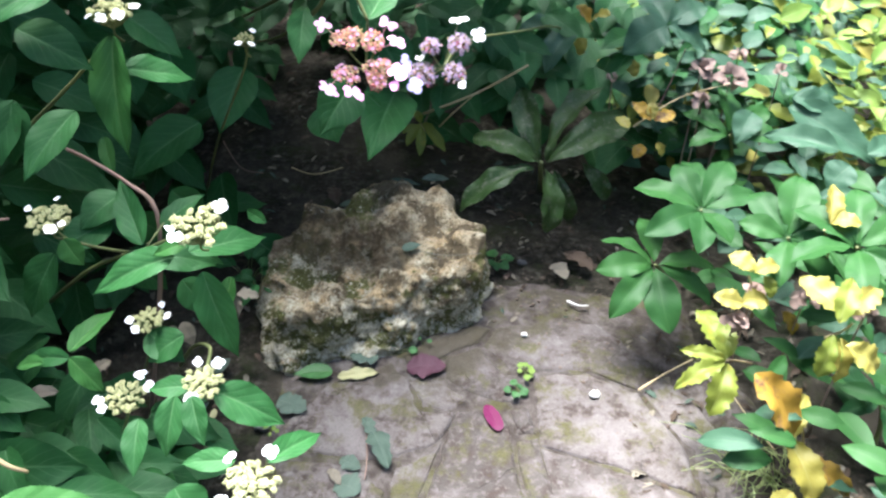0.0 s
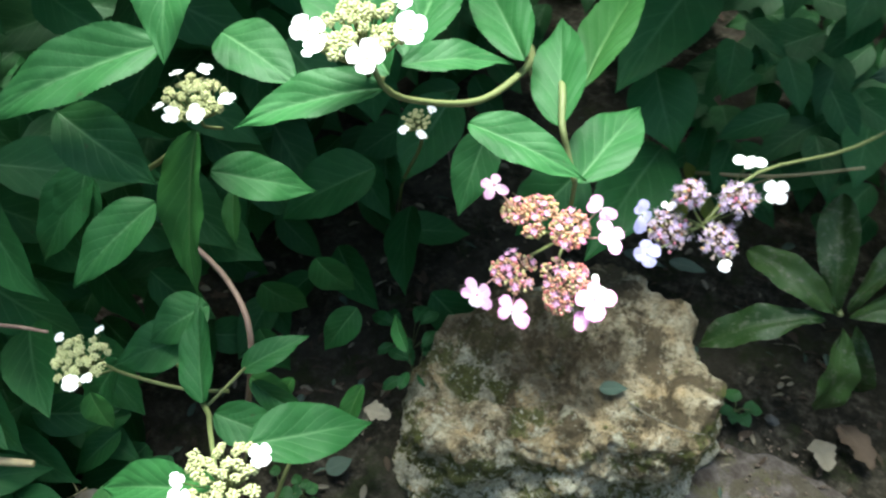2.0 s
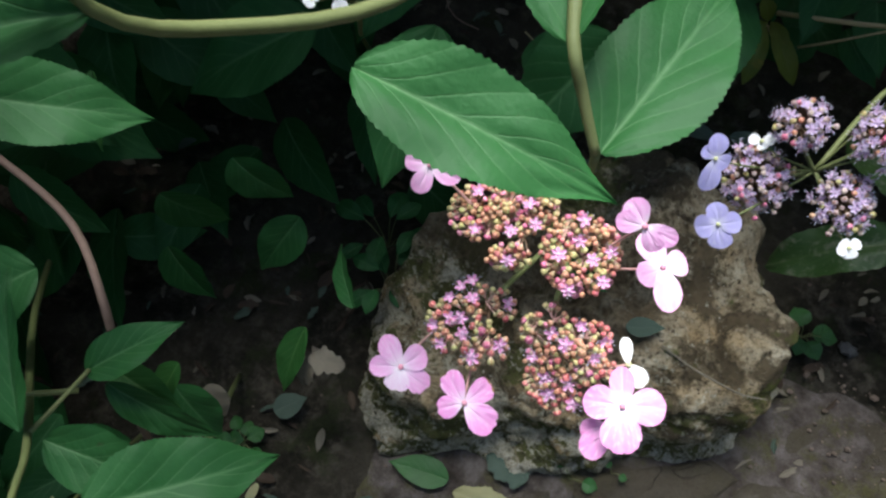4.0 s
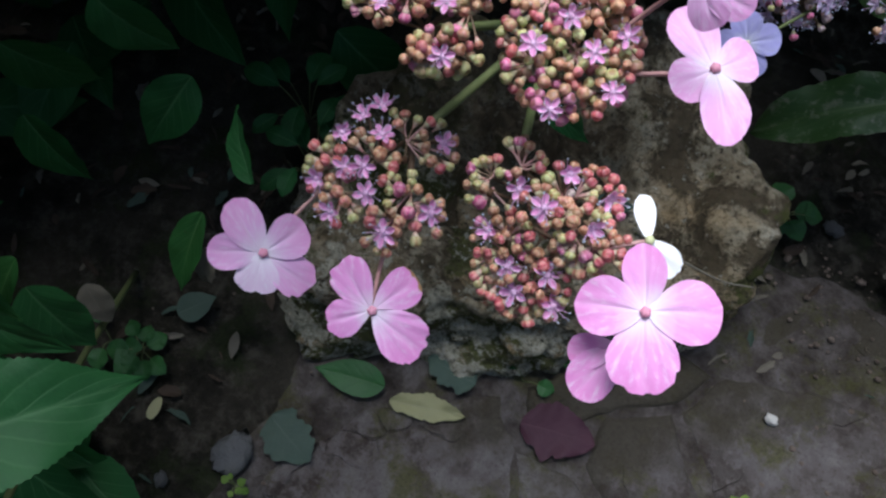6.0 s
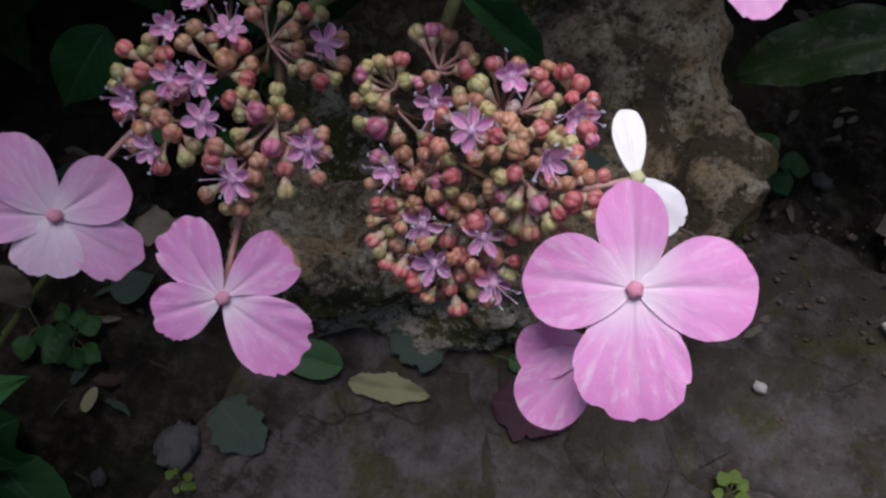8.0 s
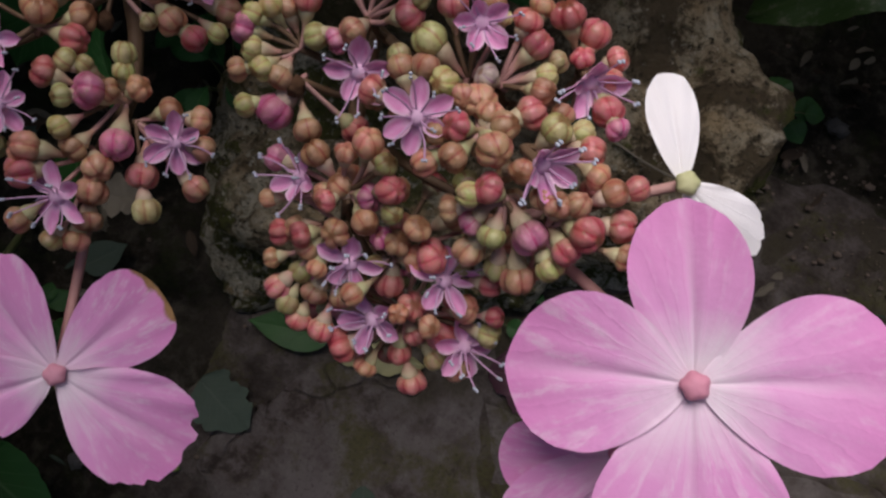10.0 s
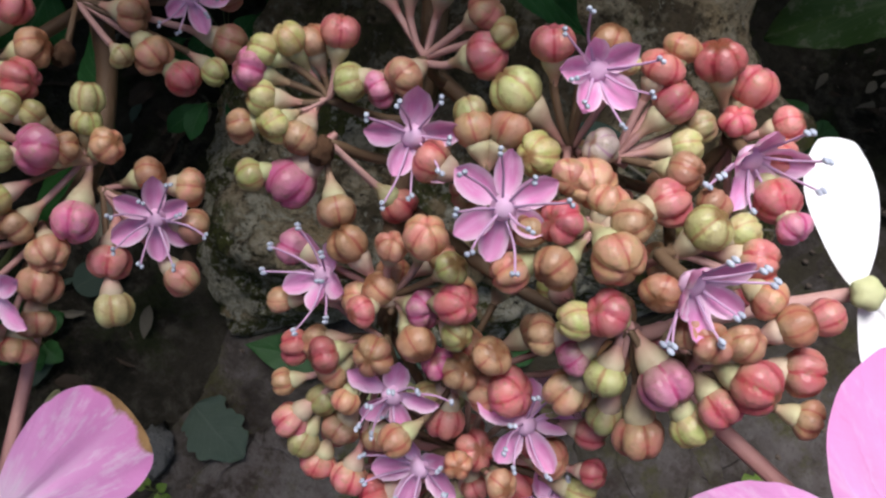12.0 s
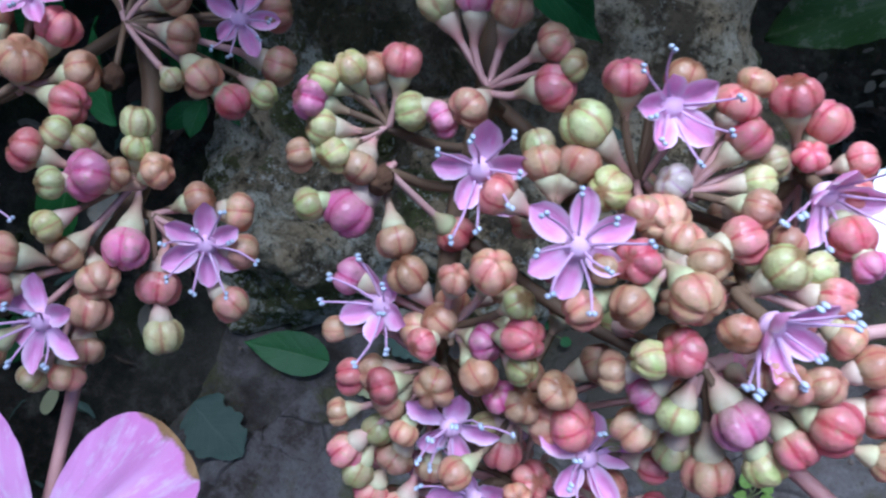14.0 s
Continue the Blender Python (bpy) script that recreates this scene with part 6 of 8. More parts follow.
floret(pink, (-0.0122, 1.0421, 0.681), (-0.3042, -0.4056, 0.8619), PINK, HEART, [((-0.0165, 1.0280, 0.673), 0.0118, 0.2), ((-0.0225, 1.0369, 0.6749), 0.0090), ((-0.0012, 1.0471, 0.6871), 0.0080), ((-0.0118, 1.0507, 0.6851), 0.0090)])
floret(pink, (-0.1244, 1.0893, 0.7341), (0.2374, -0.6606, 0.7122), PALE_PINK, HEART, [((-0.1346, 1.0857, 0.7341), 0.0083), ((-0.1258, 1.0792, 0.7252), 0.0088), ((-0.1109, 1.0902, 0.7304), 0.0084), ((-0.125, 1.0957, 0.7403), 0.0084)], root=(-0.0903, 1.089, 0.7038))
floret(pink, (-0.035, 1.1059, 0.7341), (0.1856, -0.7212, 0.6674), PALE_PINK, HEART, [((-0.0445, 1.1099, 0.7411), 0.0100, 0.2), ((-0.0465, 1.1035, 0.7347), 0.0088), ((-0.0209, 1.1067, 0.7311), 0.0083, 0.1), ((-0.0265, 1.1016, 0.7271), 0.0084, 0.3)], root=(-0.0519, 1.0938, 0.7026), slim=1.08)
floret(pink, (-0.0217, 1.1065, 0.7083), (-0.0346, -0.1757, 0.9838), PALE_PINK, HEART, [((-0.0358, 1.1168, 0.7106), 0.0120, 0.1), ((-0.0146, 1.1138, 0.7097), 0.0118, 0.2), ((-0.0288, 1.0978, 0.7064), 0.0116, 0.1), ((-0.0113, 1.0896, 0.7066), 0.0118, 0.4)], root=(-0.0519, 1.0938, 0.7026))
# a few buds have withered where they stand
for at, node in (((-0.0576, 1.0627, 0.6837), FRONT_NODES[1]), ((-0.0476, 1.0516, 0.6777), FRONT_NODES[12]), ((-0.0828, 1.0632, 0.6772), FRONT_NODES[15])):
    v, f, t = lump_arrays(len(str(at)), 7, 11, 0.6, 2.6)
    child("withered_bud", mesh_of("withered_bud", v, f, [WITHERED]), pink.ob, upright(Vector(at), (0.1, -0.3, 1), 0.0010, 30), "shrivelled dark brown bud")
    pink.stalks.tube([node, at], (0.0003, 0.0003), 5, 0)
pink.finish()

# the lilac head beside it
lilac = Head("lilac_lacecap_flower", "faded lilac lacecap hydrangea head with pale florets", (0.0035, 1.2579, 0.5905))
LILAC_STARS = {k: [star_meshes(k, s, STAR_BLUE) for s in (3, 4)] for k in "ab"}


def cluster(head, centre, radius, count, colours, stars, facing=(0.1, -0.5, 1.0), size=0.0017):
    """A dome of buds on stalks round one centre."""
    c, n = Vector(centre), Vector(facing).normalized()
    hub = c - n * (radius * 1.1)
    for i in range(count):
        a, q = 2.39996 * i + rng.uniform(-0.2, 0.2), math.sqrt((i + 0.5) / count)
        side = n.orthogonal().normalized()
        out = (n * math.cos(q * 1.35) + (side * math.cos(a) + n.cross(side) * math.sin(a)) * math.sin(q * 1.35)).normalized()
        p = hub + out * (radius * (rng.uniform(0.9, 1.3) + 0.28 * noise.noise(out * 2.1 + c * 40)))
        k = size * rng.uniform(0.85, 1.15)
        head.stalks.tube([hub, hub.lerp(p, 0.6), p - out * (1.6 * k)], (0.0005, 0.0005), 5, 0)
        if stars and i % stars == 2:
            petals, stamens = LILAC_STARS["ab"[i % 2]][i % 2]
            m = upright(p, out, 0.0016, rng.uniform(0, 360))
            child("stamen_ring", stamens, child("open_flower", petals, head.ob, m), m)
        else:
            child("bud", BUDS[rng.choice(colours)][i % 3], head.ob, upright(p, out, k, rng.uniform(0, 360)))
    return hub


lilac_root = Vector((0.0323, 1.2838, 0.5816))
for centre, radius, count in (((0.0124, 1.2765, 0.6287), 0.0135, 76), ((0.0573, 1.2895, 0.6333), 0.0165, 108), ((0.0559, 1.2634, 0.5940), 0.016, 104), ((0.0035, 1.2579, 0.5905), 0.019, 136)):
    hub = cluster(lilac, centre, radius, round(0.8 * count), "dddodgdp", 3)
    lilac.stalks.tube([lilac_root, lilac_root.lerp(hub, 0.5) - Vector((0, 0, 0.003)), hub], (0.0014, 0.001), 7, 1)
lilac.stalks.tube([lilac_root, (0.0631, 1.3872, 0.5850), (0.1562, 1.5451, 0.5400), (0.257, 1.8993, 0.4), (0.3909, 2.6649, 0.02)], (0.0016, 0.003), 8, 1)
floret(lilac, (-0.0056, 1.2198, 0.5814), (0.0264, -0.7248, 0.6884), LILAC, PALE_HEART, [((-0.0143, 1.2293, 0.5917), 0.0158), ((0.0085, 1.2260, 0.5874), 0.0166), ((0.0054, 1.2094, 0.5700), 0.0179), ((-0.0199, 1.2136, 0.5754), 0.0180)], size=0.82)
floret(lilac, (-0.0240, 1.2451, 0.6057), (0.3608, -0.7114, 0.6031), LILAC, PALE_HEART, [((-0.0296, 1.2549, 0.6206), 0.0147), ((-0.0136, 1.2471, 0.6019), 0.0139), ((-0.0211, 1.2294, 0.5855), 0.0160), ((-0.0345, 1.2458, 0.6128), 0.0119)], size=0.82)
floret(lilac, (0.0532, 1.3151, 0.6556), (0, -0.3304, 0.9439), WHITE, PALE_HEART, [((0.0345, 1.3116, 0.6544), 0.0140), ((0.0729, 1.3203, 0.6574), 0.0139), ((0.0487, 1.3196, 0.6572), 0.0175), ((0.0592, 1.3098, 0.6538), 0.0173)], size=0.82)
floret(lilac, (0.0874, 1.3077, 0.6356), (-0.0025, -0.7649, 0.6442), WHITE, PALE_HEART, [((0.0727, 1.3120, 0.6406), 0.0151), ((0.0953, 1.3169, 0.6465), 0.0150), ((0.1013, 1.3025, 0.6295), 0.0150), ((0.0834, 1.2985, 0.6246), 0.0140)], size=0.82)
floret(lilac, (0.0685, 1.2467, 0.5753), (0.0173, -0.7038, 0.7101), WHITE, PALE_HEART, [((0.0614, 1.2474, 0.5762), 0.0094), ((0.0736, 1.2517, 0.5801), 0.0094), ((0.0739, 1.2420, 0.5705), 0.0106), ((0.0633, 1.2417, 0.5704), 0.0083)], size=0.82)
floret(lilac, (-0.0046, 1.2711, 0.6045), (0.0769, -0.5954, 0.7997), WHITE, PALE_HEART, [((-0.0137, 1.2690, 0.6038), 0.0084), ((0.0033, 1.2759, 0.6073), 0.0084), ((-0.0002, 1.2674, 0.6013), 0.0084)], size=0.82)
for tip in ((-0.0056, 1.2198, 0.5814), (-0.0240, 1.2451, 0.6057), (0.0532, 1.3151, 0.6556), (0.0874, 1.3077, 0.6356), (0.0685, 1.2467, 0.5753), (-0.0046, 1.2711, 0.6045)):
    tip = Vector(tip)
    lilac.stalks.tube([lilac_root, lilac_root.lerp(tip, 0.6) - Vector((0, 0, 0.004)), tip - Vector((0, 0, 0.002))], (0.0008, 0.0006), 6, 1)
lilac.finish()


def cream_head(centre, radius, clusters, florets, facing=(0.03, -0.12, 1.0), label="young cream and white lacecap hydrangea head"):
    """A small unopened head: knobbly cream clusters and a few white florets at the rim."""
    c, n = Vector(centre), Vector(facing).normalized()
    side = n.orthogonal().normalized()
    over = n.cross(side)
    head = thing("cream_lacecap_flower", label, "flower", "hydrangea flowers", at=c)
    stalks = Joined()
    root = c - n * (radius * 1.1)
    clusters = 6 * clusters
    for k in range(clusters):
        a, q = 2.39996 * k + rng.uniform(-0.3, 0.3), radius * 0.92 * math.sqrt((k + 0.4) / clusters)
        lump = 0.20 * noise.noise((math.cos(a) * q / radius * 2.6, math.sin(a) * q / radius * 2.6, c.x * 50))
        hub = c + (side * math.cos(a) + over * math.sin(a)) * q - n * (0.3 * q - radius * (lump + rng.uniform(-0.06, 0.06)))
        r = radius * rng.uniform(0.10, 0.15)
        j = Joined()
        for i in range(18):
            b, s = 2.39996 * i, math.sqrt((i + 0.5) / 18)
            out = (n * math.cos(s * 1.7) + (side * math.cos(b) + over * math.sin(b)) * math.sin(s * 1.7)).normalized()
            v, f, t = ball_arrays(4, 6)
            j.add(v * (r * rng.uniform(0.24, 0.40)) + np.array(hub + out * (r * rng.uniform(0.6, 1.15))), f, t)
        child("bud_knob", j.mesh("bud_knob", [CREAM_BUD]), head)
        stalks.tube([root, root.lerp(hub, 0.6) - n * (0.1 * radius), hub], (0.0009, 0.0008), 6)
    for deg, out_at, size in florets:
        a = math.radians(deg)
        p = c + (side * math.cos(a) + over * math.sin(a)) * (radius * out_at) + n * rng.uniform(-0.002, 0.002)
        fn = (n + Vector((rng.uniform(-0.5, 0.5), rng.uniform(-0.5, 0.3), 0))).normalized()
        v, f, t = ball_arrays(5, 8)
        size *= 0.88
        m = upright(p, fn, size * 0.09)
        fl = child("sterile_floret", mesh_of("floret_heart", v, f, [PALE_HEART]), head, m)
        s2 = fn.orthogonal().normalized()
        for k in range(4):
            b = k * math.pi / 2 + rng.uniform(-0.2, 0.2) + deg
            d = s2 * math.cos(b) + fn.cross(s2) * math.sin(b) + fn * rng.uniform(0.0, 0.3)
            child("petal", blade_mesh("petal", WHITE, k), fl, axes(p, p + d * (size * 0.5 * rng.uniform(0.85, 1.1)), fn, size * 0.5))
        stalks.tube([root, root.lerp(p, 0.6) - n * (0.12 * radius), p - fn * 0.001], (0.0006, 0.0005), 5)
    stalks.tube([root - n * 0.03 + Vector((0, 0.02, 0)), root - n * 0.01, root + n * 0.002], (0.0016, 0.0016), 6)
    child("branching_stalk", stalks.mesh("branching_stalk", [GREEN_STEM]), head)
    return head


cream_head((-0.2341, 0.8163, 0.5824), 0.036, 5, ((195, 1.0, 0.023), (10, 1.05, 0.025), (170, 0.95, 0.016)))
cream_head((-0.3498, 0.8619, 0.3602), 0.024, 6, ((160, 1.1, 0.016), (200, 1.15, 0.015), (20, 1.15, 0.013), (330, 1.1, 0.016)))
cream_head((-0.405, 1.0477, 0.7514), 0.030, 6, ((110, 1.0, 0.016), (60, 1.0, 0.016), (190, 1.05, 0.015), (270, 0.95, 0.021), (330, 1.1, 0.018), (225, 1.0, 0.018)))
cream_head((-0.1921, 1.0091, 0.9162), 0.031, 7, ((170, 1.1, 0.026), (200, 1.1, 0.023), (265, 1.05, 0.028), (330, 1.1, 0.028), (20, 1.1, 0.015)))
cream_head((-0.2841, 1.2377, 0.632), 0.017, 4, ((215, 1.3, 0.015), (265, 1.4, 0.015), (20, 1.2, 0.013)))
cream_head((-0.4624, 0.8684, 0.528), 0.030, 6, ((120, 1.05, 0.013), (45, 1.1, 0.013), (255, 1.0, 0.023), (285, 1.0, 0.013)))
cream_head((-0.2184, 0.7143, 0.404), 0.028, 7, ((215, 1.1, 0.023), (20, 1.1, 0.020), (70, 1.05, 0.015)))
cream_head((-0.3385, 0.7303, 0.344), 0.029, 6, ((165, 1.15, 0.018), (190, 1.2, 0.016), (25, 1.15, 0.021), (345, 1.15, 0.021)))
cream_head((-0.1031, 0.5385, 0.454), 0.031, 8, ((95, 1.2, 0.020), (25, 1.25, 0.021), (185, 1.25, 0.021), (230, 1.1, 0.018)))

# ---- plants on the other side of the path ----
def hellebore(centre, leaves, stem_to, mat=None):
    """A whorl of smooth lance leaves at the top of a short stem; leaves as (degrees, length, width, rise)."""
    c = Vector(centre)
    plant = thing("hellebore", "hellebore with a whorl of smooth bright green leaves", "plant", "hellebores", at=(c.x, c.y, 0))
    stem(plant, [stem_to, Vector(stem_to).lerp(c, 0.5) + Vector((0.01, 0.01, 0)), c], (0.005, 0.003), GREEN_STEM)
    for deg, long, wide, rise in leaves:
        a = math.radians(deg)
        d = Vector((math.cos(a), math.sin(a), rise))
        leaf(plant, c + d * 0.006, c + d.normalized() * (long * rng.uniform(0.92, 1.12)), wide * rng.uniform(1.0, 1.25), mat or HELLEBORE, "lance", (rng.uniform(-0.5, 0.5), rng.uniform(-0.75, 0.15), 1.0))
    return plant


hellebore((0.531, 1.3346, 0.31), [(118, 0.115, 0.048, 0.35), (62, 0.135, 0.05, 0.3), (20, 0.125, 0.046, 0.15), (165, 0.12, 0.048, 0.1), (215, 0.125, 0.05, -0.1), (262, 0.10, 0.046, -0.2), (300, 0.085, 0.04, -0.15), (95, 0.14, 0.045, 0.05), (140, 0.12, 0.04, -0.1)], (0.5869, 1.4909, 0))
hellebore((0.4627, 1.2942, 0.2), [(150, 0.115, 0.046, 0.0), (190, 0.12, 0.045, -0.1), (228, 0.13, 0.052, -0.55), (285, 0.13, 0.062, -0.6), (330, 0.12, 0.05, -0.3), (10, 0.12, 0.05, -0.1), (100, 0.12, 0.045, 0.2)], (0.5438, 1.4453, 0))
hellebore((0.6555, 1.2156, 0.35), [(75, 0.135, 0.06, 0.45), (35, 0.13, 0.055, 0.25), (120, 0.10, 0.045, 0.2), (160, 0.09, 0.04, 0.05), (255, 0.10, 0.046, -0.35), (300, 0.13, 0.056, -0.35), (345, 0.12, 0.05, 0.0)], (0.7998, 1.4826, 0))
hellebore((0.7494, 1.1659, 0.38), [(80, 0.12, 0.05, 0.3), (30, 0.13, 0.05, 0.2), (140, 0.12, 0.05, 0.1), (200, 0.12, 0.05, -0.1), (265, 0.13, 0.05, -0.2), (320, 0.12, 0.05, -0.1)], (0.947, 1.4281, 0))
hellebore((0.8579, 1.0735, 0.11), [(80, 0.10, 0.036, 0.2), (30, 0.10, 0.036, 0.2), (140, 0.11, 0.036, 0.1), (200, 0.09, 0.034, -0.1), (265, 0.10, 0.036, -0.2), (320, 0.10, 0.036, -0.1)], (0.88, 1.0593, 0), HYDRANGEA)
hellebore((0.6395, 1.6418, 0.3), [(100, 0.11, 0.046, 0.5), (150, 0.11, 0.04, 0.1), (40, 0.12, 0.045, 0.3), (0, 0.12, 0.045, 0.0), (200, 0.10, 0.04, -0.2)], (0.7575, 1.9112, 0))

foxglove = thing("foxglove_rosette", "foxglove rosette with dark blotched leaves past their best", "plant", at=(0.252, 1.8296, 0))
for base, tip, wide in (
    ((0.2323, 1.5428, 0.25), (0.0856, 1.5839, 0.27), 0.055), ((0.2213, 1.5386, 0.24), (0.0725, 1.4705, 0.155), 0.058), ((0.2456, 1.5336, 0.24), (0.2634, 1.4689, 0.12), 0.062),
    ((0.2323, 1.5497, 0.25), (0.1798, 1.6932, 0.34), 0.058), ((0.2444, 1.5586, 0.25), (0.362, 1.7262, 0.34), 0.056), ((0.2505, 1.5458, 0.25), (0.4258, 1.6848, 0.29), 0.075),
    ((0.3335, 1.6345, 0.2), (0.4026, 1.6148, 0.12), 0.045), ((0.2666, 1.5684, 0.22), (0.3196, 1.5516, 0.1), 0.04),
):
    leaf(foxglove, base, tip, wide, FOXGLOVE, "long", (rng.uniform(-0.4, 0.4), rng.uniform(-0.8, 0.0), 1.0))
stem(foxglove, [(0.2638, 1.8053, 0), (0.2365, 1.5515, 0.245)], (0.008, 0.005), GREEN_STEM)


def spray(name, label, node, foot, leaves, mat, kind="jagged", group=""):
    """A stem with leaves set round its top; leaves as base and tip places and a width."""
    plant = thing(name, label, "plant", group, at=(node[0], node[1], 0))
    if foot:
        stem(plant, [foot, Vector(foot).lerp(Vector(node), 0.6) + Vector((0.008, 0, 0)), node], (0.0025, 0.0016), STRAW)
    for base, tip, wide, m in leaves:
        leaf(plant, base, tip, wide, m or mat, kind)
    return plant


spray("yellowing_plant", "plant with yellow-green leaves turning at the path edge", (0.5643, 1.0641, 0.19), (0.6949, 1.2544, 0), [
    ((0.5643, 1.0641, 0.19), (0.5274, 1.1754, 0.2), 0.0445, None), ((0.5633, 1.0639, 0.19), (0.488, 1.0863, 0.18), 0.0258, None), ((0.5604, 1.058, 0.19), (0.4766, 1.02, 0.15), 0.0333, None),
    ((0.564, 1.0557, 0.19), (0.5398, 0.9929, 0.12), 0.0489, None), ((0.568, 1.0688, 0.19), (0.5597, 1.1301, 0.22), 0.0359, None)], YELLOW_GREEN, group="autumn plants")
spray("yellowing_plant", "plant with clear yellow leaves among dry heads", (0.7007, 0.9959, 0.36), (0.8532, 1.3434, 0), [
    ((0.6836, 1.0087, 0.37), (0.6317, 1.0697, 0.38), 0.0465, YELLOW), ((0.6927, 1.0146, 0.36), (0.7557, 1.0596, 0.38), 0.0357, YELLOW), ((0.6774, 0.9883, 0.34), (0.6627, 0.9528, 0.28), 0.0407, YELLOW_GREEN), ((0.6865, 0.9831, 0.34), (0.6925, 0.9543, 0.27), 0.0301, YELLOW),
    ((0.6902, 0.9646, 0.34), (0.7508, 0.9639, 0.3), 0.0438, YELLOW), ((0.6783, 0.9927, 0.36), (0.7047, 1.0589, 0.4), 0.0354, YELLOW_GREEN)], YELLOW, group="autumn plants")
spray("yellowing_plant", "plant with yellow leaves and brown dry flower heads", (0.5755, 1.1255, 0.33), (0.721, 1.3958, 0), [
    ((0.5831, 1.1295, 0.34), (0.5405, 1.1509, 0.35), 0.0365, None), ((0.5816, 1.1217, 0.34), (0.6267, 1.1484, 0.34), 0.0326, None), ((0.5717, 1.1005, 0.29), (0.5195, 1.0991, 0.3), 0.0346, None), ((0.5692, 1.0973, 0.29), (0.6186, 1.1162, 0.29), 0.0367, None), ((0.6048, 1.1298, 0.33), (0.618, 1.1075, 0.3), 0.0231, YELLOW_GREEN)], YELLOW, group="autumn plants")
spray("yellowing_plant", "plant with two bright yellow leaves over green ones", (0.6917, 1.1783, 0.4), (0.8977, 1.5366, 0.05), [
    ((0.7067, 1.2003, 0.4), (0.7151, 1.2605, 0.44), 0.0350, None), ((0.706, 1.2052, 0.4), (0.7548, 1.1939, 0.41), 0.0327, None)], YELLOW, group="autumn plants")
spray("withering_plant", "plant with orange and brown withering leaves", (0.6692, 0.9847, 0.16), (0.7485, 1.0419, 0), [
    ((0.5919, 1.0082, 0.22), (0.6762, 0.9643, 0.12), 0.0684, None), ((0.6797, 0.9754, 0.1), (0.7221, 0.8967, 0.04), 0.0578, YELLOW), ((0.7084, 1.0474, 0.14), (0.6783, 0.9693, 0.11), 0.0293, YELLOW), ((0.7056, 0.9583, 0.08), (0.7891, 0.9241, 0.03), 0.0388, None), ((0.6792, 0.8994, 0.06), (0.6443, 0.8715, 0.03), 0.0436, YELLOW), ((0.6617, 1.1451, 0.24), (0.6904, 1.1331, 0.2), 0.0302, None)], ORANGE, group="autumn plants")
spray("withering_plant", "sprig with ochre leaves over the soil", (0.4586, 1.6264, 0.34), (0.6458, 2.0148, 0.1), [
    ((0.4563, 1.6014, 0.34), (0.4174, 1.6402, 0.36), 0.0290, None), ((0.4631, 1.6099, 0.34), (0.4531, 1.6279, 0.37), 0.0265, YELLOW), ((0.466, 1.603, 0.34), (0.5094, 1.6246, 0.35), 0.0313, None), ((0.4109, 1.5798, 0.33), (0.3847, 1.606, 0.34), 0.0288, YELLOW), ((0.492, 1.6646, 0.25), (0.5128, 1.6612, 0.22), 0.0255, YELLOW), ((0.4755, 1.6994, 0.22), (0.4537, 1.6739, 0.2), 0.0311, None)], ORANGE, group="autumn plants")
spray("withering_plant", "sprig with ochre yellow leaves in the shade", (0.3291, 1.9554, 0.4), (0.4237, 2.3828, 0.1), [
    ((0.3303, 1.8925, 0.42), (0.2916, 1.8881, 0.46), 0.0394, None), ((0.3377, 1.9103, 0.42), (0.3708, 1.8788, 0.45), 0.0395, YELLOW), ((0.3294, 1.8867, 0.38), (0.3112, 1.8914, 0.34), 0.0404, YELLOW), ((0.4226, 1.8398, 0.36), (0.4458, 1.8171, 0.33), 0.0342, YELLOW), ((0.3805, 1.8499, 0.38), (0.4092, 1.8864, 0.38), 0.0318, YELLOW_GREEN)], ORANGE, group="autumn plants")

spray("young_shoot", "dim yellow-green leafy shoot on the soil behind the rock", (-0.0472, 1.8052, 0.16), (-0.0544, 1.9365, 0.02), [
    ((-0.0481, 1.8135, 0.16), (-0.0781, 1.7669, 0.12), 0.0251, None), ((-0.0454, 1.814, 0.16), (0.0169, 1.7725, 0.11), 0.0279, None), ((-0.0472, 1.8052, 0.16), (-0.0427, 1.7414, 0.11), 0.0250, None), ((-0.0481, 1.8135, 0.16), (-0.0678, 1.8187, 0.19), 0.0223, None), ((-0.0454, 1.814, 0.16), (-0.0114, 1.7873, 0.15), 0.0223, None), ((-0.0513, 1.8192, 0.15), (-0.0913, 1.7907, 0.14), 0.0196, None)], YELLOW_GREEN, "lance", "autumn plants")

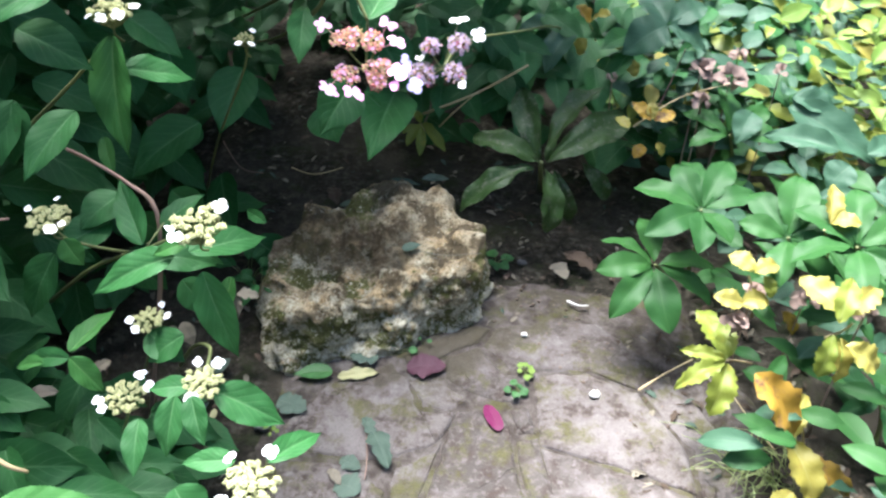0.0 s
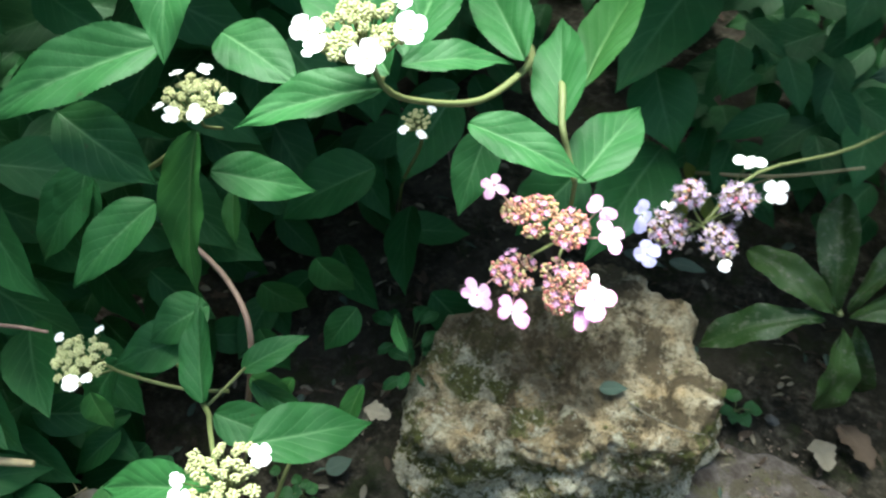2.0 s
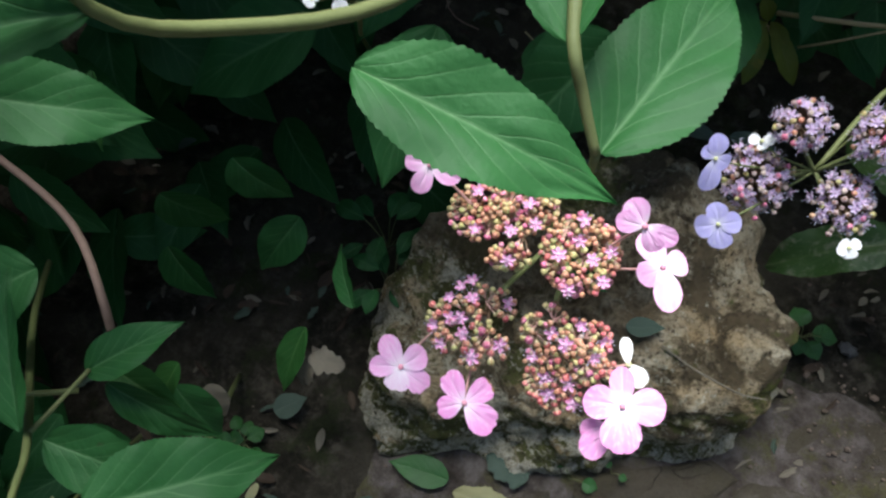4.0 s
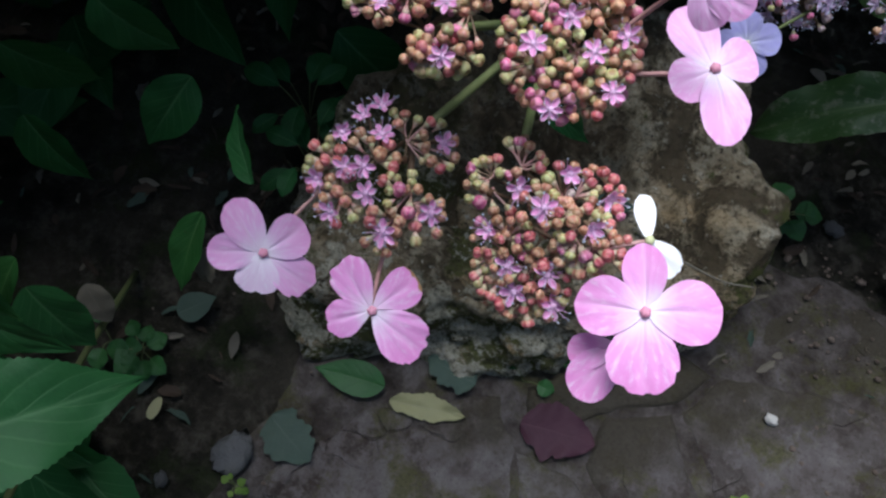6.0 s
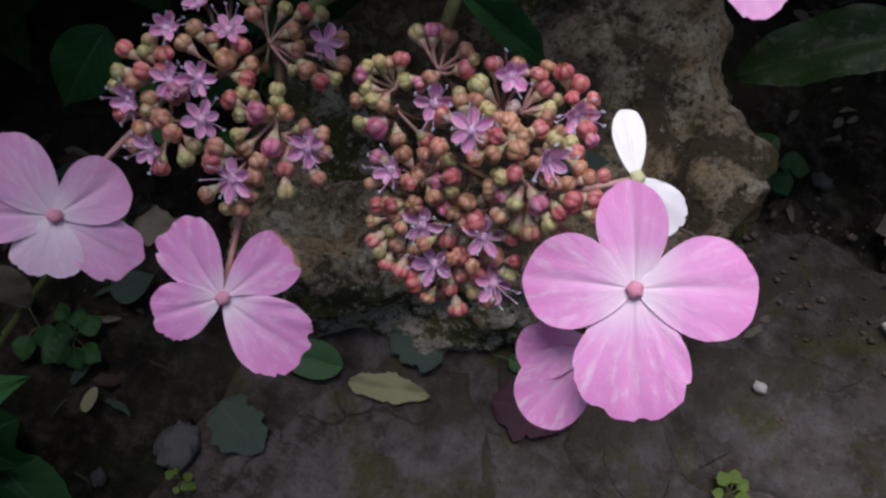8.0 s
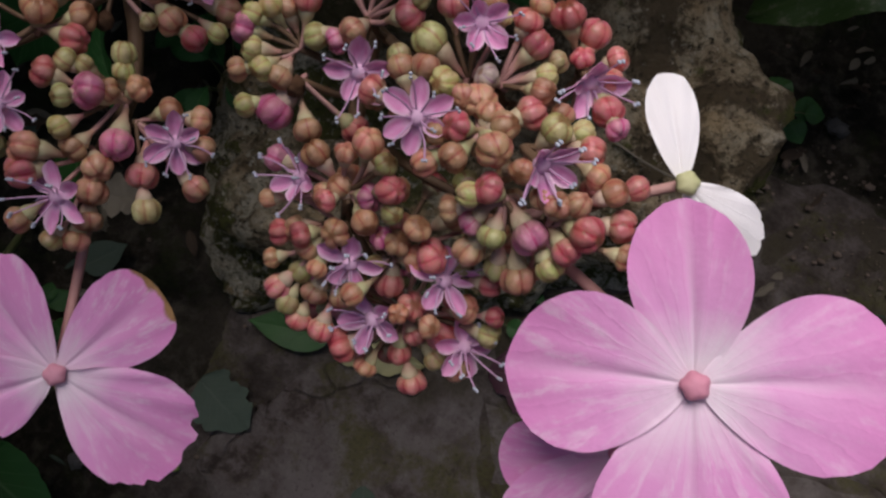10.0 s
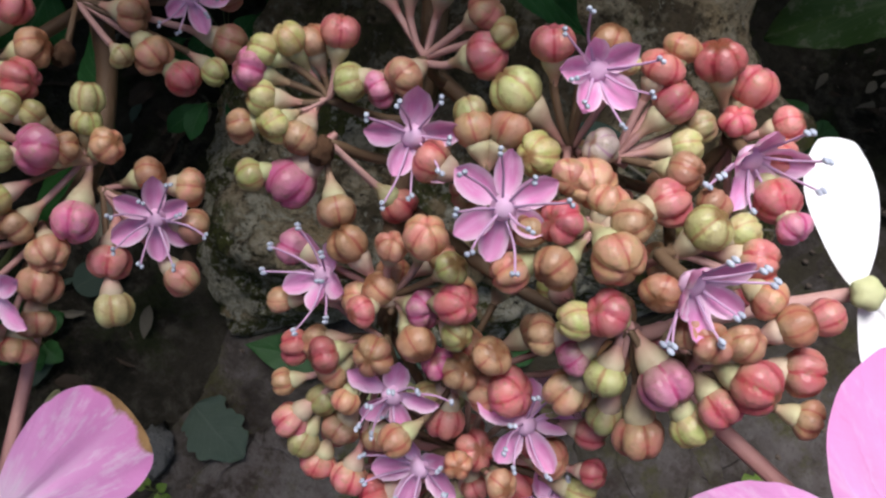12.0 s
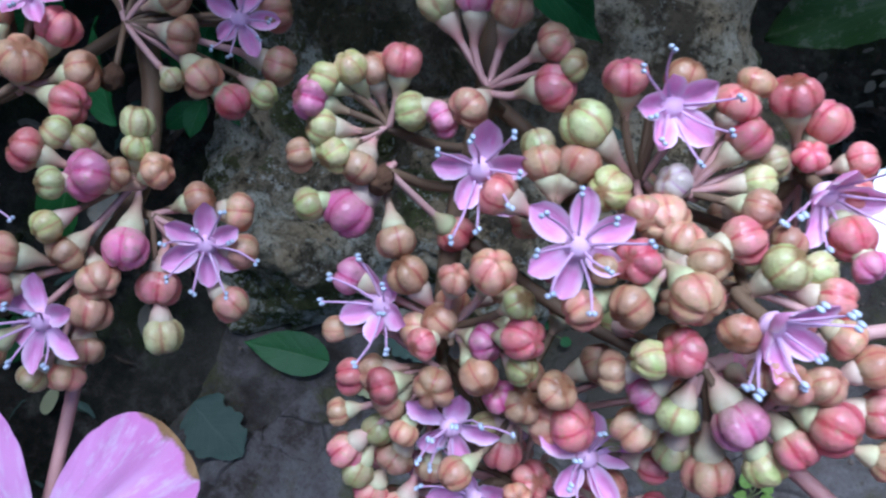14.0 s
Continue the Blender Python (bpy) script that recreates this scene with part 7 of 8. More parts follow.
bluish = thing("broad_leaved_plant", "plant with broad blue-green leaves among the yellow growth", "plant", at=(0.6537, 2.6326, 0.1))
for base, tip, wide in (
    ((0.4827, 1.7744, 0.48), (0.3921, 1.737, 0.42), 0.0891), ((0.482, 1.7682, 0.48), (0.5794, 1.7726, 0.42), 0.0683), ((0.4812, 1.7831, 0.48), (0.4283, 1.9007, 0.5), 0.0759), ((0.49, 1.7849, 0.48), (0.5745, 1.8481, 0.5), 0.0625),
    ((0.7099, 1.5612, 0.42), (0.878, 1.47, 0.36), 0.0812), ((0.7866, 1.4423, 0.4), (0.6595, 1.5084, 0.38), 0.0533), ((0.7946, 1.3926, 0.4), (0.7575, 1.3699, 0.36), 0.0639), ((0.718, 1.5731, 0.44), (0.8096, 1.5552, 0.42), 0.0569), ((0.6847, 1.6785, 0.34), (0.6458, 1.6069, 0.3), 0.0637),
    ((0.2941, 1.9734, 0.36), (0.2386, 1.8537, 0.3), 0.0686), ((0.2699, 2.0485, 0.34), (0.1644, 2.0316, 0.32), 0.0575), ((0.804, 1.2872, 0.42), (0.8664, 1.2909, 0.4), 0.0602), ((0.8228, 1.4052, 0.42), (0.8912, 1.4581, 0.42), 0.0472),
):
    leaf(bluish, base, tip, wide, GLAUCOUS, "broad")

dry = thing("dry_flower_heads", "brown pinkish dry seed heads on thin stalks", "flower")
for k, (x, y, z, r) in enumerate(((0.5671, 1.7411, 0.4) + (0.03,), (0.6263, 1.7109, 0.4) + (0.034,), (0.569, 1.6724, 0.36) + (0.02,), (0.6526, 1.7864, 0.42) + (0.02,), (0.73, 1.7224, 0.42) + (0.016,), (0.3872, 1.7865, 0.34) + (0.014,), (0.5634, 1.0865, 0.26) + (0.022,), (0.6062, 1.156, 0.27) + (0.02,), (0.6768, 1.1161, 0.3) + (0.024,), (0.7427, 1.0443, 0.34) + (0.016,))):
    j = Joined()
    c = Vector((x, y, z))
    for i in range(16):
        d = Vector((rng.uniform(-1, 1), rng.uniform(-1, 1), rng.uniform(-0.6, 1))).normalized()
        b = c + d * (r * rng.uniform(0.1, 0.5))
        j.put(blade_arrays("crumpled", i % 6, 6, 2), axes(b, b + (d + Vector((rng.uniform(-0.7, 0.7), rng.uniform(-0.7, 0.7), rng.uniform(-0.7, 0.4)))).normalized() * r * 0.8, (0.3, -0.5, 1), r * 0.8))
    j.tube([c, c + Vector((0.01, 0.02, -0.1)), (c.x + 0.02, c.y + 0.03, 0.0)], (0.0012, 0.002), 5)
    child("seed_head", j.mesh("seed_head", [DRY_HEAD]), dry)

MIXED = [blade_arrays(k, s, 8, 2) for s in (0, 1, 2) for k in ("broad", "ovate", "lance")]


def bank_leaf(i):
    """Light ground cover that climbs towards the back on the sunny side."""
    while True:
        x, y = rng.uniform(0.42, 2.4), rng.uniform(1.75, 3.7)
        if ((x - 1.15) / 1.0) ** 2 + ((y - 2.45) / 1.05) ** 2 < 1 + 0.5 * noise.noise((x * 2.5, y * 2.5, 5.0)):
            break
    z = rng.uniform(0.08, 0.34 + 0.10 * (x - 0.4) + 0.08 * (y - 1.7))
    size = rng.uniform(0.035, 0.09)
    a = rng.uniform(0, 6.28)
    d = Vector((math.cos(a), math.sin(a), rng.uniform(-0.5, 0.4))).normalized()
    t = rng.random()
    dark = x < 0.75
    slot = (0 if t < 0.72 else 1 if t < 0.8 else 2 if t < 0.92 else 3) if dark else (0 if t < 0.42 else 1 if t < 0.74 else 2 if t < 0.97 else 3)
    return (x, y, z), Vector((x, y, z)) + d * size, size * rng.uniform(0.4, 0.6), (rng.uniform(-0.5, 0.5), rng.uniform(-0.9, 0), 1), slot


cover = thing("ground_cover", "dense mixed ground cover, green, lime and yellow leaves", "plants", kind="stuff", data=scatter("ground_cover", MIXED, 4600, bank_leaf, [GLAUCOUS, LIME, YELLOW_GREEN, YELLOW]))


def low_leaf(i):
    x, y = rng.uniform(0.62, 1.5), rng.uniform(0.5, 1.9)
    z = rng.uniform(0.02, 0.22)
    size = rng.uniform(0.06, 0.11)
    a = rng.uniform(0, 6.28)
    d = Vector((math.cos(a), math.sin(a), rng.uniform(-0.4, 0.3))).normalized()
    return (x, y, z), Vector((x, y, z)) + d * size, size * rng.uniform(0.36, 0.5), (rng.uniform(-0.4, 0.4), -0.4, 1), rng.choice((0, 0, 0, 1))


low = thing("low_foliage", "low dark green leaves under the hellebores", "plants", kind="stuff", data=scatter("low_foliage", MIXED, 380, low_leaf, [HELLEBORE, GLAUCOUS]))

# ---- things on the ground ----
def fallen(name, label, category, base, tip, width, mat, kind="ovate", group="fallen leaves", facing=(0.05, -0.1, 1.0)):
    me = blade_mesh(kind, mat, rng.randrange(6))
    ob = thing(name, label, category, group, data=me)
    low = -0.004 if Vector(base).z < 0.02 else 0.0
    ob.matrix_basis = Matrix.Translation((0, 0, low)) @ axes(base, tip, facing, width) @ Matrix.Diagonal((1, 1, 0.6, 1))
    return ob


fallen("fallen_leaf", "pale cream-yellow leaf on the paving", "leaf", (-0.1274, 1.102, 0.008), (-0.0509, 1.1228, 0.01), 0.0264, CREAM_LEAF, "ragged")
fallen("fallen_leaf", "green leaf lying against the rock", "leaf", (-0.1381, 1.1119, 0.012), (-0.2126, 1.096, 0.01), 0.0373, CLOVER)
fallen("fallen_leaf", "dull grey-green round leaf by the rock", "leaf", (-0.0562, 1.1576, 0.012), (-0.1131, 1.1593, 0.012), 0.0427, GREY_LEAF, "ragged")
fallen("fallen_leaf", "grey-green leaf with small holes", "leaf", (-0.2261, 1.0325, 0.008), (-0.1675, 1.0112, 0.012), 0.0528, GREY_LEAF, "ragged")
fallen("fallen_leaf", "dark purple leaf on the paving", "leaf", (0.002, 1.1449, 0.006), (0.079, 1.1594, 0.01), 0.0536, PURPLE_LEAF, "ragged")
fallen("fallen_petal", "magenta petal on the paving", "petal", (0.1625, 1.0723, 0.006), (0.1904, 1.0111, 0.01), 0.0296, MAGENTA, "round")
fallen("fallen_leaf", "curled grey-green leaf on the paving", "leaf", (-0.0396, 0.979, 0.012), (0.0004, 0.9019, 0.012), 0.0363, GREY_LEAF, "crumpled")
fallen("fallen_leaf", "curled pale leaf on the paving", "leaf", (-0.057, 1.0093, 0.012), (-0.039, 0.9618, 0.012), 0.0248, GREY_LEAF, "crumpled")
fallen("fallen_leaf", "dull green leaf on the paving", "leaf", (-0.0847, 0.865, 0.008), (-0.0402, 0.8463, 0.012), 0.0503, GREY_LEAF, "ragged")
fallen("fallen_leaf", "dull green leaf on the paving", "leaf", (-0.0865, 0.9122, 0.01), (-0.0481, 0.8932, 0.012), 0.0297, GREY_LEAF, "ragged")
fallen("fallen_leaf", "small pale curled leaf", "leaf", (-0.1019, 0.8879, 0.01), (-0.0766, 0.8585, 0.01), 0.0176, TAN_LEAF, "crumpled")
fallen("fallen_leaf", "grey leaf lying on the rock", "leaf", (-0.0334, 1.3265, 0.153), (0.0055, 1.3455, 0.155), 0.0230, GREY_LEAF, "ovate")
fallen("fallen_leaf", "green-grey leaf behind the rock", "leaf", (-0.0268, 1.6634, 0.1), (0.0402, 1.6694, 0.1), 0.0269, GREY_LEAF)
fallen("fallen_leaf", "dull grey leaf behind the rock", "leaf", (-0.108, 1.6634, 0.08), (-0.029, 1.664, 0.08), 0.0271, GREY_LEAF)
fallen("fallen_leaf", "pale narrow leaf behind the rock", "leaf", (-0.1953, 1.5118, 0.11), (-0.1417, 1.5359, 0.11), 0.0178, GREY_LEAF)
fallen("fallen_leaf", "brown curled leaf behind the rock", "leaf", (-0.2487, 1.6761, 0.04), (-0.2218, 1.6078, 0.04), 0.0327, BROWN_LEAF, "crumpled")
fallen("fallen_leaf", "pale shrivelled petal on the soil", "petal", (-0.3353, 0.9966, 0.006), (-0.3336, 0.9724, 0.006), 0.0116, CREAM_LEAF, "round")
fallen("fallen_leaf", "greyish spotted leaf hanging low in the shrub", "leaf", (-0.3894, 1.0442, 0.17), (-0.3682, 1.0301, 0.13), 0.0295, TAN_LEAF, "broad")
fallen("fallen_leaf", "withered tan leaf cluster in the shrub", "leaf", (-0.3108, 1.1183, 0.18), (-0.2736, 1.131, 0.17), 0.0258, TAN_LEAF, "crumpled")
fallen("fallen_leaf", "withered tan leaf in the shrub", "leaf", (-0.3101, 1.1222, 0.18), (-0.3103, 1.0997, 0.14), 0.0228, TAN_LEAF, "crumpled")
fallen("fallen_leaf", "grey-green leaf on the soil", "leaf", (-0.3661, 1.0775, 0.015), (-0.338, 1.1124, 0.02), 0.0314, GREY_LEAF)
fallen("fallen_leaf", "withered tan leaf in the shrub", "leaf", (-0.4496, 0.8354, 0.25), (-0.4261, 0.8595, 0.26), 0.0228, TAN_LEAF, "crumpled")
fallen("fallen_leaf", "withered tan leaf in the shrub", "leaf", (-0.558, 0.82, 0.2), (-0.5116, 0.8384, 0.2), 0.0232, TAN_LEAF, "crumpled")
fallen("fallen_leaf", "brown leaves on the soil by the hellebore", "leaf", (0.3171, 1.5392, 0.02), (0.3795, 1.4801, 0.02), 0.0437, BROWN_LEAF, "crumpled")
fallen("fallen_leaf", "brown leaf on the soil", "leaf", (0.2907, 1.4934, 0.02), (0.3217, 1.4476, 0.02), 0.0380, TAN_LEAF, "crumpled")


def litter(i):
    zone = i % 5
    if zone < 2:
        x, y = rng.uniform(-0.75, 0.25), rng.uniform(1.55, 2.9)
    elif zone == 2:
        x, y = rng.uniform(0.1, 0.9), rng.uniform(1.3, 1.9)
    elif zone == 3:
        x, y = rng.uniform(-0.95, -0.28), rng.uniform(0.85, 1.5)
    else:
        x, y = rng.uniform(0.42, 0.9), rng.uniform(0.6, 1.3)
    z = ground_height(x, y) + 0.008
    size = rng.uniform(0.010, 0.032)
    a = rng.uniform(0, 6.28)
    d = Vector((math.cos(a), math.sin(a), rng.uniform(-0.12, 0.2)))
    return (x, y, z), Vector((x, y, z)) + d * size, size * rng.uniform(0.12, 0.55), (rng.uniform(-0.5, 0.5), rng.uniform(-0.5, 0.5), 1), rng.choice((0, 0, 0, 0, 1, 1, 2))


CRUMPLED = [blade_arrays(("crumpled", "lance", "ragged")[k % 3], k, 8, 2) for k in range(6)]
thing("leaf_litter", "scattered brown and grey leaf litter on dark soil", "leaves", kind="stuff", data=scatter("leaf_litter", CRUMPLED, 1150, litter, [BROWN_LEAF, TAN_LEAF, GREY_LEAF]))


def pebble(label, at, size, mat=PEBBLE, flat=0.6):
    v, f, t = lump_arrays(rng.randrange(50), 9, 14, 0.55, 2.1)
    ob = thing("pebble", label, "stone", "pebbles", data=mesh_of("pebble", v, f, [mat]))
    ob.matrix_basis = Matrix.Translation(at) @ pose(0, 0, 0, 0, 0, rng.uniform(0, 360)) @ Matrix.Diagonal((size, size * 0.75, size * flat, 1))
    return ob


pebble("small white pebble on the paving", (0.3693, 1.122, 0.006), 0.011)
pebble("small white pebble on the paving", (0.2311, 1.2688, 0.004), 0.007)
pebble("small brownish pebble on the soil", (0.27, 1.4601, 0), 0.005, GRIT)
pebble("small brownish pebble on the soil", (0.1877, 1.4479, 0), 0.005, GRIT)
pebble("grey stone beside the rock", (0.222, 1.506, 0), 0.011, GREY_STONE)
pebble("flat pale stone by the rock foot", (0.1026, 1.3006, 0.006), 0.02, PEBBLE, 0.4)
pebble("grey stone at the paving edge", (-0.243, 0.9824, 0), 0.024, GREY_STONE, 0.35)
pebble("pale stone at the paving edge", (-0.2907, 0.9283, 0), 0.008, GREY_STONE)

grit = Joined()
for i in range(420):
    zone = i % 4
    x, y = ((rng.uniform(0.1, 0.5), rng.uniform(1.2, 1.6)), (rng.uniform(-0.5, 0.6), rng.uniform(0.8, 1.7)), (rng.uniform(0.3, 0.75), rng.uniform(0.8, 1.4)), (rng.gauss(0.24, 0.06), rng.gauss(1.43, 0.05)))[zone]
    r = 0.0008 + (0.004 if zone < 3 else 0.0022) * rng.random() ** 2.5
    v, f, t = lump_arrays(i, 4, 6)
    grit.add(v * r * np.array([1, 0.8, 0.7]) + np.array([x, y, max(ground_height(x, y), -0.002) + r * 0.3]), f, t)
thing("grit", "scattered grit and small crumbs of stone", "gravel", kind="stuff", data=grit.mesh("grit", [GRIT], False))


def seedling(label, centre, blades, spread, mat=CLOVER, kind="broad", rise=0.0, slim=0.95):
    """A few leaves on thin stalks from one foot."""
    c = Vector(centre)
    plant = thing("seedling", label, "plant", "seedlings", at=c)
    for k in range(blades):
        a = 2.4 * k + rng.uniform(-0.3, 0.3)
        r = spread * rng.uniform(0.3, 1.0)
        b = c + Vector((math.cos(a) * r * 0.6, math.sin(a) * r * 0.6, rng.uniform(0.004, 0.016) + rise * rng.uniform(0.3, 1.0)))
        w = spread * rng.uniform(0.55, 0.8)
        leaf(plant, b, b + Vector((math.cos(a), math.sin(a), rng.uniform(-0.3, 0.1))) * w, w * slim, mat, kind, (0, -0.3, 1))
        stem(plant, [c, c.lerp(b, 0.6) + Vector((0, 0, 0.004)), b], (0.0007, 0.0006), GREEN_STEM, sides=5)
    return plant


seedling("low clover-like weed on the soil by the rock", (0.1641, 1.4932, 0), 9, 0.036)
seedling("round green seedling leaf in a paving joint", (-0.0144, 1.1852, 0), 2, 0.03)
seedling("green seedling in a paving joint", (0.0258, 1.2154, 0), 2, 0.018)
seedling("light green weed in a paving joint", (0.2346, 1.1594, 0), 7, 0.02, LIME)
seedling("light green weed in a paving joint", (0.219, 1.1118, 0), 8, 0.022, CLOVER)
seedling("small clover weed on the soil under the shrub", (-0.378, 1.0284, 0), 8, 0.03)
seedling("small round weed on the soil under the shrub", (-0.414, 1.0223, 0), 3, 0.03)
seedling("tiny light green moss tuft on the paving", (-0.2215, 0.9577, 0), 6, 0.012, LIME)
seedling("dark leafed plant beside the rock", (-0.322, 1.285, 0), 8, 0.058, HYDRANGEA, "lance", 0.085, 0.55)
seedling("small dark leafed plant beside the rock", (-0.365, 1.345, 0), 9, 0.06, HYDRANGEA, "lance", 0.06, 0.55)

grass = thing("grass_tuft", "thin pale grass tuft at the paving edge", "grass", at=(0.66, 0.99, 0))
for k in range(64):
    b = Vector((0.665, 0.985, 0)) + Vector((rng.gauss(0, 0.035), rng.gauss(0, 0.03), 0))
    a = rng.uniform(1.2, 5.0)
    long = rng.uniform(0.05, 0.15)
    t = b + Vector((math.cos(a) * long, math.sin(a) * long * 0.7, rng.uniform(0.004, 0.05)))
    stem(grass, [b, b.lerp(t, 0.5) + Vector((0, 0, rng.uniform(0.012, 0.035))), t], (0.0013, 0.0004), GRASS, "blade", 4)


def twig(label, points, r, mat):
    j = Joined()
    j.tube(points, (r, r * 0.7), 7)
    thing("twig", label, "twig", "twigs", data=j.mesh("twig", [mat]))


twig("pale dry stalk leaning over the soil", [(-0.0414, 1.7911, 0.2), (0.0832, 1.7307, 0.3), (0.1899, 1.6902, 0.4)], 0.0032, STRAW)
twig("thin pale dry stalk leaning over the soil", [(0.0001, 1.7702, 0.18), (0.0336, 1.7403, 0.24), (0.0797, 1.7246, 0.3)], 0.0018, STRAW)
twig("thin brown stalk among the yellow leaves", [(0.4875, 1.7165, 0.3), (0.5193, 1.7709, 0.36), (0.5372, 1.7937, 0.42)], 0.0016, BROWN_STEM)
twig("thin brown stalk among the yellow leaves", [(0.4244, 1.6068, 0.32), (0.5208, 1.6767, 0.36), (0.6218, 1.6835, 0.4)], 0.0014, STRAW)
twig("dry stalk on the soil", [(0.4534, 1.1397, 0.012), (0.5113, 1.1857, 0.02), (0.5634, 1.2191, 0.03)], 0.0022, STRAW)
twig("thin twig on the rock", [(0.010, 1.327, 0.151), (0.0435, 1.3184, 0.154), (0.0746, 1.3124, 0.162), (0.1022, 1.3079, 0.172), (0.1276, 1.3164, 0.170)], 0.0012, TAN_LEAF)
twig("white curled bark scrap on the soil", [(0.3223, 1.3833, 0.006), (0.3457, 1.3673, 0.01), (0.3673, 1.375, 0.006)], 0.003, PEBBLE)
twig("pale dry stem in the shrub", [(-0.5315, 0.6798, 0.25), (-0.4954, 0.6676, 0.24), (-0.4783, 0.6758, 0.22)], 0.004, STRAW)
twig("dry yellow grass stalk in the shrub", [(-0.6334, 0.7818, 0.3), (-0.6023, 0.7964, 0.3), (-0.5708, 0.8105, 0.3)], 0.006, STRAW)
twig("thin stalk on the paving", [(-0.0528, 0.9834, 0.008), (-0.0405, 0.9198, 0.008), (-0.0369, 0.8735, 0.008)], 0.0016, BROWN_STEM)
twig("thin dry grass stalk in the shrub", [(-0.6501, 0.8509, 0.14), (-0.6154, 0.8495, 0.16), (-0.5847, 0.8357, 0.15)], 0.0012, STRAW)
twig("thin dry grass stalk in the shrub", [(-0.6295, 0.8108, 0.14), (-0.595, 0.818, 0.16), (-0.5733, 0.8459, 0.17)], 0.0011, STRAW)
twig("thin dry grass stalk in the shrub", [(-0.6126, 0.7778, 0.14), (-0.5783, 0.7659, 0.15), (-0.5572, 0.7876, 0.16)], 0.0013, STRAW)
twig("thin dry grass stalk in the shrub", [(-0.5744, 0.7143, 0.16), (-0.538, 0.7079, 0.17), (-0.5166, 0.7266, 0.17)], 0.0016, STRAW)
twig("thin twig on the dark soil", [(-0.3589, 1.7322, 0.05), (-0.2975, 1.7112, 0.05), (-0.2315, 1.7375, 0.06)], 0.0013, STRAW)
twig("thin twig on the dark soil", [(-0.5686, 1.8534, 0.03), (-0.4872, 1.7268, 0.04), (-0.4257, 1.7108, 0.04)], 0.0014, BROWN_STEM)
twig("thin pale stalk at the paving edge", [(0.6237, 1.1628, 0.02), (0.6492, 1.0778, 0.03), (0.6864, 1.0174, 0.02)], 0.0009, STRAW)
twig("woody twig across the shrub", [(-0.6154, 0.8548, 0.5), (-0.5633, 0.8763, 0.5), (-0.5324, 0.8859, 0.5)], 0.0024, BROWN_STEM)

# ---- paving: irregular flags with open joints ----
paving = thing("paving", "worn irregular stone flags with mossy joints", "paving", kind="structure")


def flag(corners, top=0.0):
    """A flag from its corners: ragged arris, rounded edge, and a slightly uneven face."""
    pts = [Vector(c) for c in corners]
    mid = sum(pts, Vector((0, 0, 0))) / len(pts)
    ring = []
    for a, b in zip(pts, pts[1:] + pts[:1]):
        n = max(2, int((b - a).length / 0.012))
        for k in range(n):
            p = a.lerp(b, k / n)
            w = 0.008 * noise.noise((p.x * 24, p.y * 24, 1.0)) + 0.004 * noise.noise((p.x * 80, p.y * 80, 3.0))
            ring.append(p + (p - mid).normalized() * w)
    tilt = Vector((rng.uniform(-0.012, 0.012), rng.uniform(-0.012, 0.012)))
    z0 = top + rng.uniform(-0.0015, 0.0025)
    verts, faces, n = [], [], len(ring)
    for inset, drop in ((0.0, 0.035), (0.0, 0.008), (0.003, 0.003), (0.010, 0.0), (0.03, 0.0)):
        for p in ring:
            q = p + (mid - p).normalized() * min(inset, (mid - p).length * 0.9)
            z = z0 + tilt.x * (q.x - mid.x) + tilt.y * (q.y - mid.y) + 0.0025 * noise.noise((q.x * 14, q.y * 14, 9.0)) - drop
            verts.append((q.x, q.y, z))
    for j in range(4):
        for k in range(n):
            q = (k + 1) % n
            faces.append((j * n + k, j * n + q, (j + 1) * n + q, (j + 1) * n + k))
    verts.append((mid.x, mid.y, z0))
    faces += [(4 * n + k, 4 * n + (k + 1) % n, len(verts) - 1) for k in range(n)]
    child("flagstone", mesh_of("flagstone", verts, faces, [FLAG]), paving)


flag([(-0.1365, 1.0903, 0), (-0.0257, 1.1675, 0), (0.0043, 1.1278, 0), (0.0455, 1.0378, 0), (0.0784, 0.9741, 0), (0.0072, 0.9262, 0), (-0.0734, 0.922, 0), (-0.1553, 0.9241, 0), (-0.2038, 0.9771, 0), (-0.1657, 1.0451, 0)])
flag([(0.1104, 1.0536, 0), (0.1826, 1.0661, 0), (0.2105, 1.032, 0), (0.2198, 0.9601, 0), (0.2398, 0.8651, 0), (0.2647, 0.7385, 0), (0.0543, 0.7129, 0), (0.0688, 0.8435, 0), (0.0925, 0.9893, 0)])
flag([(0.2514, 1.1648, 0), (0.3584, 1.1841, 0), (0.4559, 1.1438, 0), (0.5326, 1.0138, 0), (0.5399, 0.9172, 0), (0.4368, 0.9528, 0), (0.3502, 0.9732, 0), (0.2655, 0.9934, 0), (0.2611, 1.0387, 0)])
flag([(0.2665, 0.9869, 0), (0.35, 0.9668, 0), (0.4363, 0.9465, 0), (0.5435, 0.9082, 0), (0.5702, 0.7756, 0), (0.3144, 0.7445, 0), (0.2864, 0.8827, 0)])
flag([(0.1486, 1.2343, 0), (0.2087, 1.1652, 0), (0.3586, 1.1905, 0), (0.4588, 1.1517, 0), (0.4914, 1.2263, 0), (0.388, 1.3302, 0), (0.2558, 1.3202, 0), (0.1729, 1.2907, 0)])
flag([(0.0812, 1.192, 0), (0.1386, 1.2263, 0), (0.1988, 1.1576, 0), (0.2436, 1.1575, 0), (0.2359, 1.0876, 0), (0.1817, 1.0876, 0), (0.1333, 1.0957, 0), (0.0769, 1.1378, 0)])
flag([(0.0123, 1.1167, 0), (0.0712, 1.1278, 0), (0.1296, 1.0864, 0), (0.1057, 1.0586, 0), (0.0395, 1.0526, 0)])
